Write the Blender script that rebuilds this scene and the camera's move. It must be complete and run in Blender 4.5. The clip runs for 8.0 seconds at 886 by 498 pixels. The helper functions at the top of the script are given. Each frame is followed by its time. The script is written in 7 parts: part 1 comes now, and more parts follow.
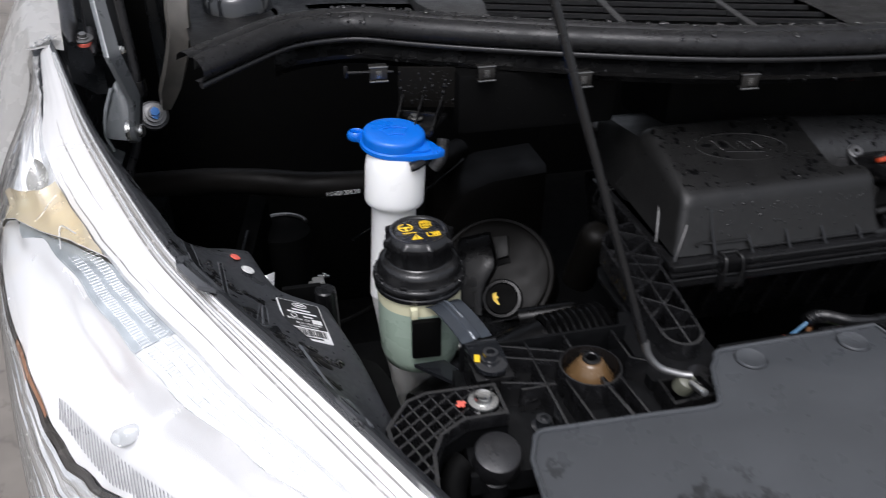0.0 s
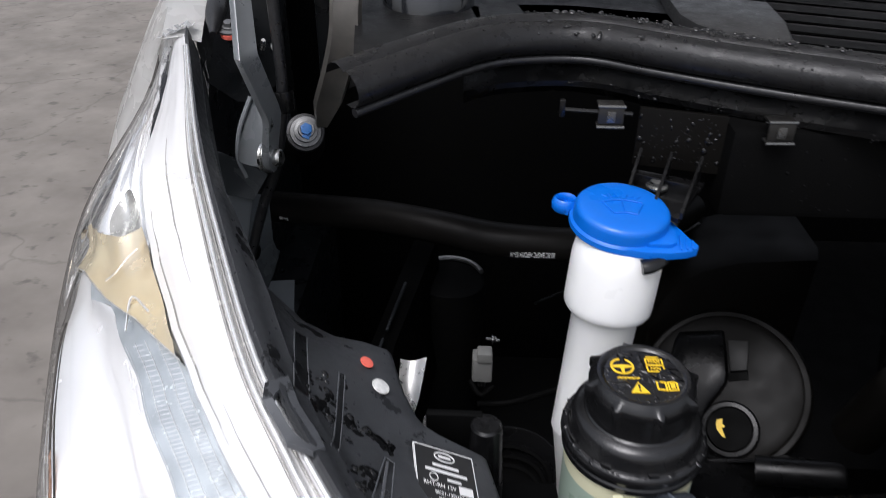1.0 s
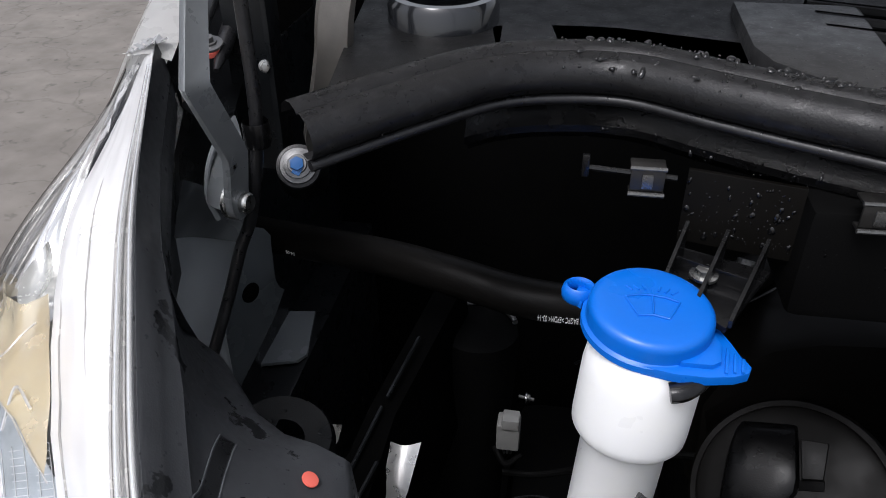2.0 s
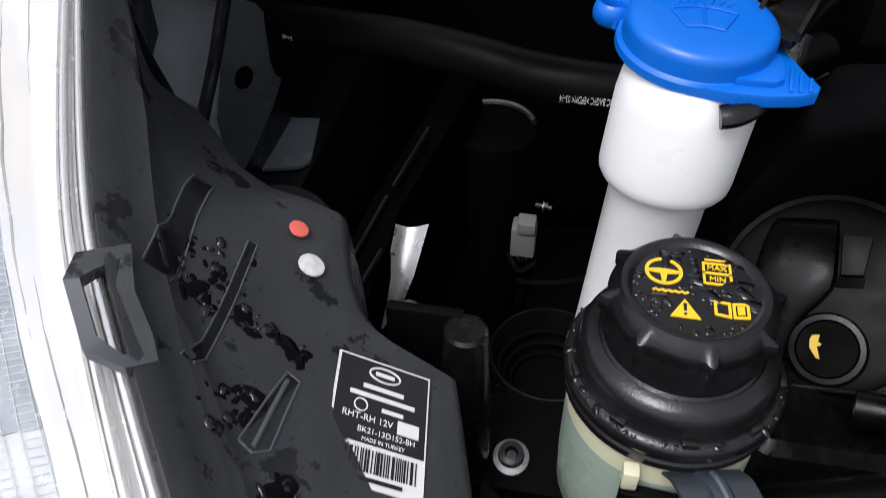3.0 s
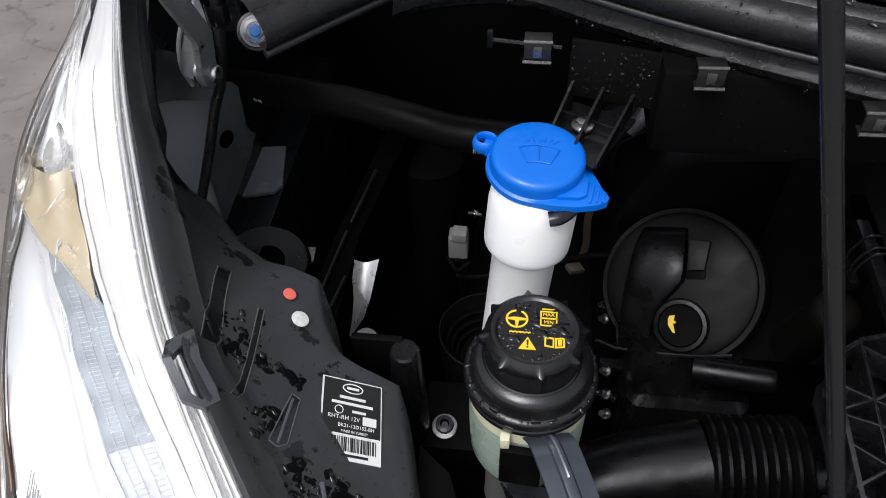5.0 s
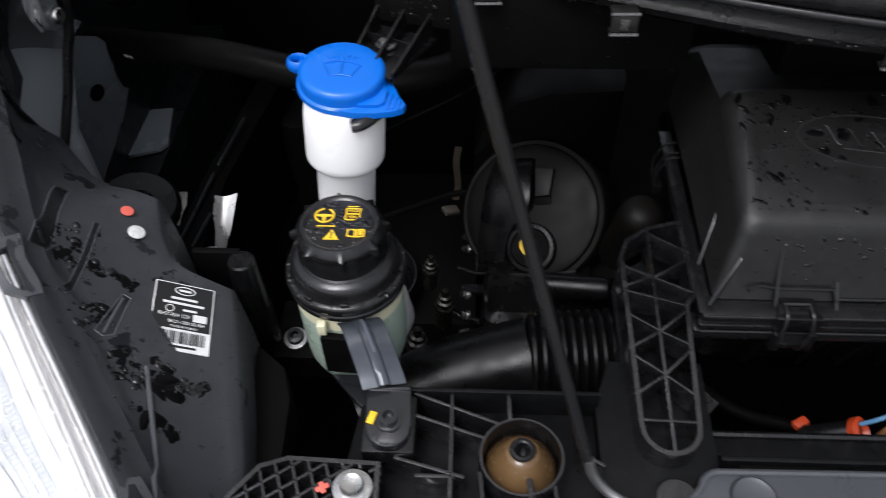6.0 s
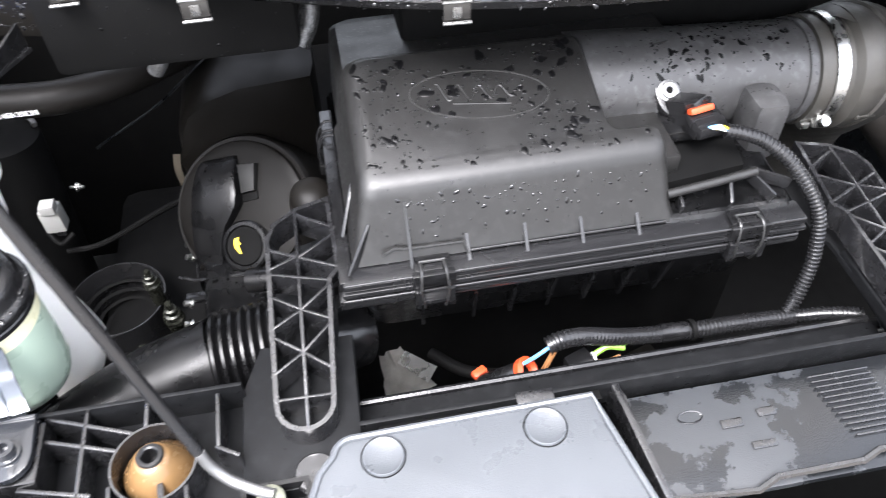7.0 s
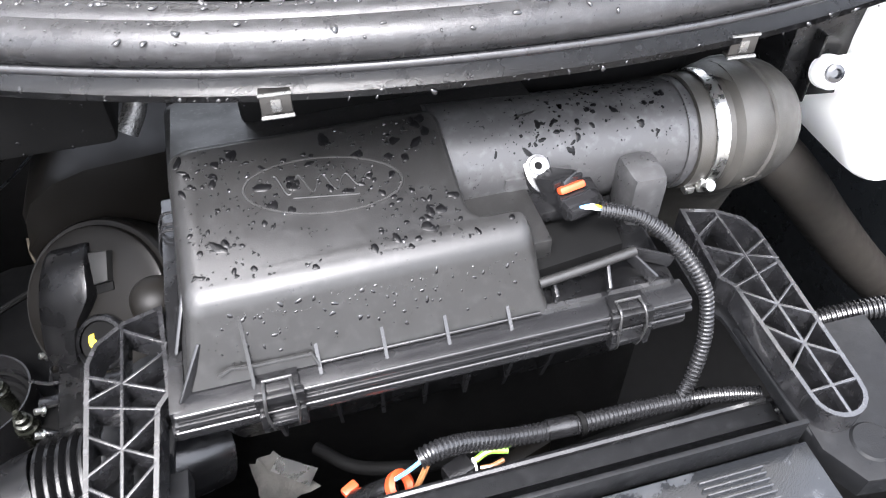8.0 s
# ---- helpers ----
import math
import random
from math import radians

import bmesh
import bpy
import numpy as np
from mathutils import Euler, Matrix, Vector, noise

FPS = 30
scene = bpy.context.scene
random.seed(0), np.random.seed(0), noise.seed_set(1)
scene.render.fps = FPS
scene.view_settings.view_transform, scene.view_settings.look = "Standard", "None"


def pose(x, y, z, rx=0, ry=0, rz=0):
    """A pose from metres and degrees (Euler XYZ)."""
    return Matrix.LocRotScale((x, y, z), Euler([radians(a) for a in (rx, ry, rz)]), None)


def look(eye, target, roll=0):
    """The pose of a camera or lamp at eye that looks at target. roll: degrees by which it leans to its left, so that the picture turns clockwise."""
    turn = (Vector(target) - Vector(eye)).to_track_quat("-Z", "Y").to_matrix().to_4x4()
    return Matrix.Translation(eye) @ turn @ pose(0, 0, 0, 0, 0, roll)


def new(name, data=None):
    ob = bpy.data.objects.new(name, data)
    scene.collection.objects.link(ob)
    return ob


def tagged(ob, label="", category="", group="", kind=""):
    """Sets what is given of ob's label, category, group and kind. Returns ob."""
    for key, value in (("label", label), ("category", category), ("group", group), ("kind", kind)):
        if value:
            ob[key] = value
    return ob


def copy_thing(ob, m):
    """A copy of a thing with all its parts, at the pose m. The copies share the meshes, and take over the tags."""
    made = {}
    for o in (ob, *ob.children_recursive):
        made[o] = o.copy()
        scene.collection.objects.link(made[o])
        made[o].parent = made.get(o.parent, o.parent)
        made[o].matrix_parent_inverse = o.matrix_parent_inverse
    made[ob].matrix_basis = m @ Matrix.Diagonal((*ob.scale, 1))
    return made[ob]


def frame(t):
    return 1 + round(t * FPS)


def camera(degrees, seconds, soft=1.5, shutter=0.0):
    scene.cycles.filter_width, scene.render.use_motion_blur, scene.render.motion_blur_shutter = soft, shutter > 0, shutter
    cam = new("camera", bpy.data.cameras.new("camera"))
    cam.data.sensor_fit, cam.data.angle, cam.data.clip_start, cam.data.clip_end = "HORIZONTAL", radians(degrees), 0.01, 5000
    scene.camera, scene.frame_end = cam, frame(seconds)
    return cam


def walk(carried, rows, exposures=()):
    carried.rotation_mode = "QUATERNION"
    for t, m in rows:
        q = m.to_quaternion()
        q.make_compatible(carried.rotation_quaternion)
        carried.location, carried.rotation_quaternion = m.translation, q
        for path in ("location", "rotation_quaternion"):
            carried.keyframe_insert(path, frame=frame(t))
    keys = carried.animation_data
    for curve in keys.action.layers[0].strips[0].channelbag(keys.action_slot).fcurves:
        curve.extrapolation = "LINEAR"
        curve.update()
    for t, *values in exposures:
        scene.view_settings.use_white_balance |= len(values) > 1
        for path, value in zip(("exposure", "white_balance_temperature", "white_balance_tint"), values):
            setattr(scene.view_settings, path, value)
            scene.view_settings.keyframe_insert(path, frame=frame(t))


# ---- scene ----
cam = camera(59.9, 8.0, soft=0.8, shutter=0.25)
PATH = [
    (0, (0.009, 0.024, 1.484), (0.404, 1.678, 0.43), 0.4),
    (0.5, (0.015, 0.156, 1.456), (0.151, 1.842, 0.39), 0.4),
    (1, (0.023, 0.263, 1.431), (-0.039, 1.951, 0.36), 0.4),
    (1.2, (0.051, 0.304, 1.431), (-0.101, 1.976, 0.343), -0.6),
    (2.3, (0.071, 0.39, 1.393), (-0.224, 2.045, 0.31), -0.4),
    (2.5, (0.071, 0.393, 1.367), (-0.226, 2.022, 0.245), -0.7),
    (3, (0.073, 0.39, 1.339), (-0.217, 1.822, -0.027), -1.0),
    (3.5, (0.076, 0.364, 1.423), (-0.221, 1.716, -0.02), -1.3),
    (4, (0.1, 0.338, 1.49), (-0.165, 1.682, 0.032), -1.3),
    (4.2, (0.104, 0.337, 1.49), (-0.129, 1.685, 0.031), -1.7),
    (5.3, (0.114, 0.298, 1.508), (-0.071, 1.641, 0.037), -2.2),
    (5.5, (0.132, 0.282, 1.505), (-0.041, 1.625, 0.033), -2.1),
    (6, (0.209, 0.247, 1.5), (0.124, 1.587, 0.018), -1.6),
    (6.5, (0.303, 0.224, 1.499), (0.349, 1.568, 0.019), -2.0),
    (7, (0.375, 0.232, 1.489), (0.59, 1.546, -0.004), -1.4),
    (7.5, (0.42, 0.269, 1.487), (0.734, 1.564, -0.005), -0.5),
    (8, (0.451, 0.296, 1.481), (0.811, 1.616, 0.022), -0.3),
]
walk(cam, [(t, look(eye, target, roll)) for t, eye, target, roll in PATH],
     [(0, 0.1, 6100, 14), (5.5, 0.1, 6100, 14), (6.0, 0.2, 6100, 14), (6.5, 2.0, 6150, 14), (7.0, 2.95, 6150, 14), (7.5, 3.15, 6150, 14), (8, 3.3, 6150, 14)])

# ---- world and light: a bright overcast sky ----
world = bpy.data.worlds.new("overcast_sky")
scene.world = world
world.use_nodes = True
wn = world.node_tree.nodes
wl = world.node_tree.links
sky = wn.new("ShaderNodeTexSky")
sky.sky_type = "NISHITA"
sky.sun_disc = False
sky.sun_elevation = radians(62)
sky.sun_rotation = radians(205)
sky.air_density, sky.dust_density, sky.ozone_density = 1.6, 5.0, 1.0
grey_sky = wn.new("ShaderNodeHueSaturation")
grey_sky.inputs["Saturation"].default_value = 0.24
wl.new(sky.outputs["Color"], grey_sky.inputs["Color"])
wl.new(grey_sky.outputs["Color"], wn["Background"].inputs["Color"])
wn["Background"].inputs["Strength"].default_value = 0.15
sun = new("sun", bpy.data.lights.new("sun", "SUN"))
sun.data.energy, sun.data.angle, sun.data.color = 1.5, radians(25), (1.0, 0.97, 0.93)
sun.matrix_world = look((-0.7, -1.2, 5.0), (0.3, 0.6, 1.1))


# ---- materials ----
def shader(name):
    m = bpy.data.materials.new(name)
    m.use_nodes = True
    return m, m.node_tree.nodes, m.node_tree.links, m.node_tree.nodes["Principled BSDF"]


def surface(name, base, rough=0.5, metal=0.0, vary=0.25, scale=14.0, grain=900.0, bump=0.12, rough_vary=0.12, coat=0.0, tint=None, spec=0.5, speck=0.0):
    """A base colour with soft blotches, fine grain and uneven gloss."""
    m, n, l, p = shader(name)
    co = n.new("ShaderNodeTexCoord")
    blot = n.new("ShaderNodeTexNoise")
    blot.inputs["Scale"].default_value, blot.inputs["Detail"].default_value = scale, 7
    l.new(co.outputs["Object"], blot.inputs["Vector"])
    mix = n.new("ShaderNodeMix")
    mix.data_type = "RGBA"
    dark = [c * (1 - vary) for c in base]
    light = [min(1, c * (1 + vary)) for c in (tint or base)]
    mix.inputs[6].default_value, mix.inputs[7].default_value = (*dark, 1), (*light, 1)
    l.new(blot.outputs["Fac"], mix.inputs[0])
    l.new(mix.outputs[2], p.inputs["Base Color"])
    gl = n.new("ShaderNodeMapRange")
    gl.inputs["From Min"].default_value, gl.inputs["From Max"].default_value = 0.3, 0.7
    gl.inputs["To Min"].default_value, gl.inputs["To Max"].default_value = max(0.02, rough - rough_vary), min(1, rough + rough_vary)
    n2 = n.new("ShaderNodeTexNoise")
    n2.inputs["Scale"].default_value, n2.inputs["Detail"].default_value = scale * 3.1, 5
    l.new(co.outputs["Object"], n2.inputs["Vector"])
    l.new(n2.outputs["Fac"], gl.inputs["Value"])
    if speck:
        sp = n.new("ShaderNodeTexNoise")
        sp.inputs["Scale"].default_value, sp.inputs["Detail"].default_value = 330.0, 2
        l.new(co.outputs["Object"], sp.inputs["Vector"])
        cut = n.new("ShaderNodeMapRange")
        cut.inputs["From Min"].default_value, cut.inputs["From Max"].default_value = 0.60, 0.68
        cut.inputs["To Max"].default_value = speck
        l.new(sp.outputs["Fac"], cut.inputs["Value"])
        dull = n.new("ShaderNodeMix")
        l.new(cut.outputs["Result"], dull.inputs[0])
        l.new(gl.outputs["Result"], dull.inputs[2])
        dull.inputs[3].default_value = 0.12
        l.new(dull.outputs[0], p.inputs["Roughness"])
        dusty = n.new("ShaderNodeMix")
        dusty.data_type = "RGBA"
        sp2 = n.new("ShaderNodeTexNoise")
        sp2.inputs["Scale"].default_value, sp2.inputs["Detail"].default_value = 150.0, 6
        l.new(co.outputs["Object"], sp2.inputs["Vector"])
        cut2 = n.new("ShaderNodeMapRange")
        cut2.inputs["From Min"].default_value, cut2.inputs["From Max"].default_value = 0.52, 0.75
        cut2.inputs["To Max"].default_value = speck
        l.new(sp2.outputs["Fac"], cut2.inputs["Value"])
        l.new(cut2.outputs["Result"], dusty.inputs[0])
        l.new(mix.outputs[2], dusty.inputs[6])
        dusty.inputs[7].default_value = (*[c * 2.6 + 0.002 for c in base], 1)
        l.new(dusty.outputs[2], p.inputs["Base Color"])
    else:
        l.new(gl.outputs["Result"], p.inputs["Roughness"])
    p.inputs["Metallic"].default_value = metal
    p.inputs["Coat Weight"].default_value = coat
    p.inputs["Specular IOR Level"].default_value = spec
    if bump:
        g = n.new("ShaderNodeTexNoise")
        g.inputs["Scale"].default_value, g.inputs["Detail"].default_value = grain, 3
        l.new(co.outputs["Object"], g.inputs["Vector"])
        b = n.new("ShaderNodeBump")
        b.inputs["Strength"].default_value, b.inputs["Distance"].default_value = bump, 0.001
        l.new(g.outputs["Fac"], b.inputs["Height"])
        l.new(b.outputs["Normal"], p.inputs["Normal"])
    return m


def wet_surface(name, base, rough=0.5, wet_rough=0.1, scale=9.0, amount=0.55, dust=None):
    """Plastic with drying wet patches: the wet parts are darker and glossier."""
    m = surface(name, base, rough, scale=scale * 1.7)
    n, l = m.node_tree.nodes, m.node_tree.links
    p = n["Principled BSDF"]
    co = next(q for q in n if q.type == "TEX_COORD")
    wet = n.new("ShaderNodeTexNoise")
    wet.inputs["Scale"].default_value, wet.inputs["Detail"].default_value, wet.inputs["Roughness"].default_value = scale, 9, 0.62
    l.new(co.outputs["Object"], wet.inputs["Vector"])
    ramp = n.new("ShaderNodeMapRange")
    ramp.inputs["From Min"].default_value, ramp.inputs["From Max"].default_value = amount, amount + 0.03
    l.new(wet.outputs["Fac"], ramp.inputs["Value"])
    old_rough, old_base = p.inputs["Roughness"].links[0].from_socket, p.inputs["Base Color"].links[0].from_socket
    mr = n.new("ShaderNodeMix")
    l.new(ramp.outputs["Result"], mr.inputs[0])
    l.new(old_rough, mr.inputs[2])
    mr.inputs[3].default_value = wet_rough
    l.new(mr.outputs[0], p.inputs["Roughness"])
    mc = n.new("ShaderNodeMix")
    mc.data_type = "RGBA"
    l.new(ramp.outputs["Result"], mc.inputs[0])
    l.new(old_base, mc.inputs[6])
    mc.inputs[7].default_value = (*[c * 0.35 for c in base], 1)
    l.new(mc.outputs[2], p.inputs["Base Color"])
    return m


def clear_lens(name, tint=(1, 1, 1), gloss=0.02):
    m, n, l, p = shader(name)
    out = n["Material Output"]
    tr = n.new("ShaderNodeBsdfTransparent")
    tr.inputs["Color"].default_value = (*tint, 1)
    gs = n.new("ShaderNodeBsdfGlossy")
    gs.inputs["Roughness"].default_value = gloss
    fr = n.new("ShaderNodeFresnel")
    fr.inputs["IOR"].default_value = 1.5
    mx = n.new("ShaderNodeMixShader")
    l.new(fr.outputs["Fac"], mx.inputs[0])
    l.new(tr.outputs["BSDF"], mx.inputs[1])
    l.new(gs.outputs["BSDF"], mx.inputs[2])
    l.new(mx.outputs["Shader"], out.inputs["Surface"])
    n.remove(p)
    return m


BLACK = surface("black_moulded_plastic", (0.0046, 0.0046, 0.0049), 0.25, spec=0.42, speck=0.7)
SATIN = surface("satin_black_plastic", (0.008, 0.008, 0.0085), 0.24, spec=0.5, rough_vary=0.08)
LID = surface("charcoal_airbox_plastic", (0.0072, 0.0072, 0.0072), 0.43, scale=22, bump=0.05, tint=(0.0090, 0.0088, 0.0085), spec=0.36, speck=0.45, rough_vary=0.06)
DUSTY = surface("dusty_charcoal_pipe_plastic", (0.024, 0.024, 0.0245), 0.42, scale=26, bump=0.05, vary=0.25, spec=0.42, speck=0.5)
SOOT = surface("dusty_engine_cover_plastic", (0.0036, 0.0032, 0.0027), 0.44, scale=9, vary=0.15, bump=0.05, spec=0.10)
TONGUE = surface("lit_tongue_plastic", (0.011, 0.011, 0.0105), 0.5, spec=0.2)
SCUTTLE = surface("weathered_scuttle_plastic", (0.0190, 0.0190, 0.0195), 0.42, scale=24, vary=0.3, bump=0.2, spec=0.35, speck=0.4)
HOOD = surface("black_moulded_hood_plastic", (0.0030, 0.0030, 0.0032), 0.30, spec=0.20)
# Near-black: the shade of recesses and the deep bay is in this colour.
DEEP = surface("deep_shade_black", (0.0018, 0.0018, 0.0018), 0.7, spec=0.08)
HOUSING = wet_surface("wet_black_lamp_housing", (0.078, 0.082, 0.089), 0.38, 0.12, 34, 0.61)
# Housing plastic darkened: shade of grooves and pocket lies in the colour.
GROOVE = surface("shaded_groove_plastic", (0.020, 0.021, 0.023), 0.34, scale=30, spec=0.4)
SEALRUBBER = surface("weathered_seal_rubber", (0.0215, 0.0215, 0.0225), 0.36, scale=18, vary=0.35, bump=0.15, rough_vary=0.16, spec=0.55, speck=0.5)
RUBBER = surface("black_rubber", (0.0105, 0.0105, 0.0115), 0.38, scale=30, bump=0.12, rough_vary=0.12, spec=0.55, speck=0.5)
GREYHOSE = surface("dusty_grey_rubber", (0.0175, 0.0172, 0.0160), 0.52, scale=30, vary=0.5, bump=0.2, tint=(0.021, 0.0195, 0.0165))
PALEHOSE = surface("dusty_coolant_hose_rubber", (0.014, 0.0125, 0.0108), 0.5, scale=24, vary=0.4, spec=0.3)
OLDHOSE = surface("dark_brown_black_hose", (0.0062, 0.0056, 0.0050), 0.48, spec=0.12)
PLATE = wet_surface("satin_grey_black_cover", (0.052, 0.056, 0.061), 0.34, 0.14, 9, 0.64)
GLOSS = surface("gloss_black_steel_paint", (0.012, 0.013, 0.015), 0.14, rough_vary=0.06, bump=0.03, coat=0.6)
STEEL = surface("zinc_plated_steel", (0.6, 0.6, 0.58), 0.3, metal=1.0, vary=0.3, scale=60)
DULL = surface("dull_galvanised_steel", (0.22, 0.22, 0.22), 0.40, metal=0.85, vary=0.3, scale=40)
DARKWIRE = surface("grey_spring_wire", (0.035, 0.035, 0.035), 0.35, metal=0.6, vary=0.3, scale=60)
GALV = surface("grey_galvanised_pressing", (0.28, 0.295, 0.305), 0.32, metal=0.35, vary=0.15, scale=30, bump=0.03)
# One primed wing steel in a lit and a shaded tone, light in the colour.
LITCOAT = surface("lit_primed_wing_steel", (0.46, 0.49, 0.515), 0.16, vary=0.15, scale=10, bump=0.03)
SHADECOAT = surface("shaded_primed_wing_steel", (0.095, 0.105, 0.112), 0.22, vary=0.2, scale=10, bump=0.03)
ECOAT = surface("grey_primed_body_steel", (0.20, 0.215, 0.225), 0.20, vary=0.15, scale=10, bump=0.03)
DARKSTEEL = surface("dark_primed_steel", (0.007, 0.008, 0.009), 0.32, vary=0.2, spec=0.35)
SILVER = surface("bare_aluminium_sheet", (0.75, 0.75, 0.74), 0.3, metal=0.9, vary=0.15, scale=30)
PAINT = surface("silver_white_body_paint", (0.72, 0.71, 0.685), 0.28, vary=0.05, bump=0.0, coat=0.6)
BLUE = surface("blue_cap_plastic", (0.004, 0.135, 0.60), 0.34, vary=0.08, bump=0.05)
WHITE = surface("white_translucent_polythene", (0.90, 0.90, 0.88), 0.38, vary=0.05, bump=0.04)
WHITE.node_tree.nodes["Principled BSDF"].inputs["Subsurface Weight"].default_value = 0.6
WHITE.node_tree.nodes["Principled BSDF"].inputs["Subsurface Radius"].default_value = (0.4, 0.4, 0.38)
CREAM = surface("milky_cream_tank_plastic", (0.66, 0.64, 0.44), 0.33, vary=0.1, bump=0.04)
GREEN = surface("green_fluid_behind_tank_wall", (0.35, 0.44, 0.36), 0.3, vary=0.12, bump=0.04)
AMBERCONE = surface("tan_rubber_cone", (0.12, 0.070, 0.030), 0.2, vary=0.35, scale=50)
TRAY = surface("dull_black_carrier_plastic", (0.0044, 0.0046, 0.0050), 0.46, rough_vary=0.14, scale=30, spec=0.14, speck=0.45)
WETBLACK = surface("wet_black_carrier_plastic", (0.0070, 0.0070, 0.0076), 0.24, rough_vary=0.12, scale=30, spec=0.65, speck=0.8, coat=0.65)
# Strap base lightened to blue-grey for the sky sheen on its gloss.
STRAP = surface("sky_sheen_strap_steel", (0.090, 0.104, 0.124), 0.13, metal=0.35, rough_vary=0.05, vary=0.2, bump=0.02, coat=0.5)
BRIGHTWIRE = surface("brown_wire_cover", (0.16, 0.075, 0.03), 0.3, bump=0)
YELLOW = surface("yellow_print", (0.85, 0.55, 0.02), 0.45, vary=0.1, bump=0)
RED = surface("salmon_red_paint", (0.75, 0.14, 0.10), 0.5, vary=0.1, bump=0)
ORANGE = surface("orange_connector_plastic", (0.38, 0.045, 0.012), 0.4, vary=0.1)
LIME = surface("lime_green_wire", (0.12, 0.24, 0.03), 0.4, bump=0)
SKYWIRE = surface("pale_blue_wire", (0.08, 0.2, 0.34), 0.4, bump=0)
PAPER = surface("white_label_print", (0.75, 0.75, 0.74), 0.4, vary=0.04, bump=0)
LABELBLACK = surface("black_label_print", (0.010, 0.010, 0.010), 0.4, vary=0.05, bump=0)
WHITEDOT = surface("chalky_white_paint_dot", (0.62, 0.62, 0.6), 0.6, vary=0.4, scale=300)
BOLTBLUE = surface("blue_marking_paint", (0.03, 0.14, 0.40), 0.34, vary=0.08, bump=0.05)
GREYPLUG = surface("grey_connector_plastic", (0.22, 0.22, 0.21), 0.5)
LIPSTEEL = surface("dull_clip_edge_steel", (0.16, 0.16, 0.155), 0.32, metal=0.8, vary=0.3, scale=60)
CLIPSTEEL = surface("tarnished_clip_steel", (0.06, 0.058, 0.055), 0.45, metal=0.85, vary=0.15, scale=60)
DARKCHROME = surface("grey_reflection_dish", (0.60, 0.60, 0.57), 0.22, metal=0.7, vary=0.4, scale=60, bump=0)
FLUTE = surface("grey_flute_edges", (0.34, 0.34, 0.35), 0.3, metal=0.3, vary=0.1, bump=0)
FOIL = surface("crumpled_heat_foil", (0.5, 0.49, 0.46), 0.4, metal=0.7, vary=0.4, scale=80, grain=160, bump=0.9)
CHROME = surface("vacuum_plated_reflector", (0.93, 0.93, 0.92), 0.14, metal=0.75, vary=0.04, bump=0, rough_vary=0.05)
BEZEL = surface("satin_silver_lamp_bezel", (0.88, 0.88, 0.88), 0.2, metal=0.4, vary=0.04, bump=0, rough_vary=0.08)
AMBER = surface("amber_indicator_reflector", (0.93, 0.73, 0.54), 0.2, metal=0.65, vary=0.3, scale=25, bump=0)
TEAL = surface("blue_grey_textured_reflector", (0.73, 0.75, 0.76), 0.2, metal=0.45, vary=0.3, scale=60, bump=0)
TEALDARK = surface("dark_blue_textured_reflector", (0.44, 0.48, 0.50), 0.17, metal=0.5, vary=0.5, scale=60, bump=0)
LAMPLINE = surface("smoky_grey_moulding_line", (0.50, 0.485, 0.46), 0.2, metal=0.5, vary=0.5, scale=40, bump=0)
LENS = clear_lens("clear_polycarbonate", (0.97, 0.97, 0.97))
# Rain film in near-black: the dark reflection in the water is its colour.
DROP = surface("rain_film_dark_reflection", (0.0016, 0.0016, 0.0018), 0.32, vary=0.05, bump=0, rough_vary=0.06, spec=0.12)
BEAD = surface("rain_bead", (0.004, 0.004, 0.0045), 0.05, vary=0.05, bump=0, rough_vary=0.02, spec=0.5)
PANEL = wet_surface("wet_front_bar_panel", (0.018, 0.0195, 0.0215), 0.42, 0.12, 14, 0.46)
FINS = surface("aluminium_cooler", (0.62, 0.62, 0.6), 0.4, metal=0.6, vary=0.15, scale=30)
CONCRETE = surface("weathered_yard_concrete", (0.142, 0.124, 0.106), 0.8, vary=0.35, scale=4, grain=40, bump=0.3, tint=(0.190, 0.172, 0.150))
# cracks and worn joints in the yard
_n, _l = CONCRETE.node_tree.nodes, CONCRETE.node_tree.links
_p = _n["Principled BSDF"]
_co = next(q for q in _n if q.type == "TEX_COORD")
_warp = _n.new("ShaderNodeTexNoise")
_warp.inputs["Scale"].default_value, _warp.inputs["Detail"].default_value = 3.0, 5
_mixv = _n.new("ShaderNodeMix")
_mixv.data_type = "VECTOR"
_mixv.inputs[0].default_value = 0.3
_l.new(_co.outputs["Object"], _warp.inputs["Vector"])
_l.new(_co.outputs["Object"], _mixv.inputs[4])
_l.new(_warp.outputs["Color"], _mixv.inputs[5])
_crack = _n.new("ShaderNodeTexVoronoi")
_crack.feature = "DISTANCE_TO_EDGE"
_crack.inputs["Scale"].default_value = 1.3
_l.new(_mixv.outputs[1], _crack.inputs["Vector"])
_edge = _n.new("ShaderNodeMapRange")
_edge.inputs["From Max"].default_value = 0.012
_edge.inputs["To Min"].default_value = 0.78
_l.new(_crack.outputs["Distance"], _edge.inputs["Value"])
_mul = _n.new("ShaderNodeMix")
_mul.data_type, _mul.blend_type = "RGBA", "MULTIPLY"
_mul.inputs[0].default_value = 1.0
_l.new(_p.inputs["Base Color"].links[0].from_socket, _mul.inputs[6])
_l.new(_edge.outputs["Result"], _mul.inputs[7])
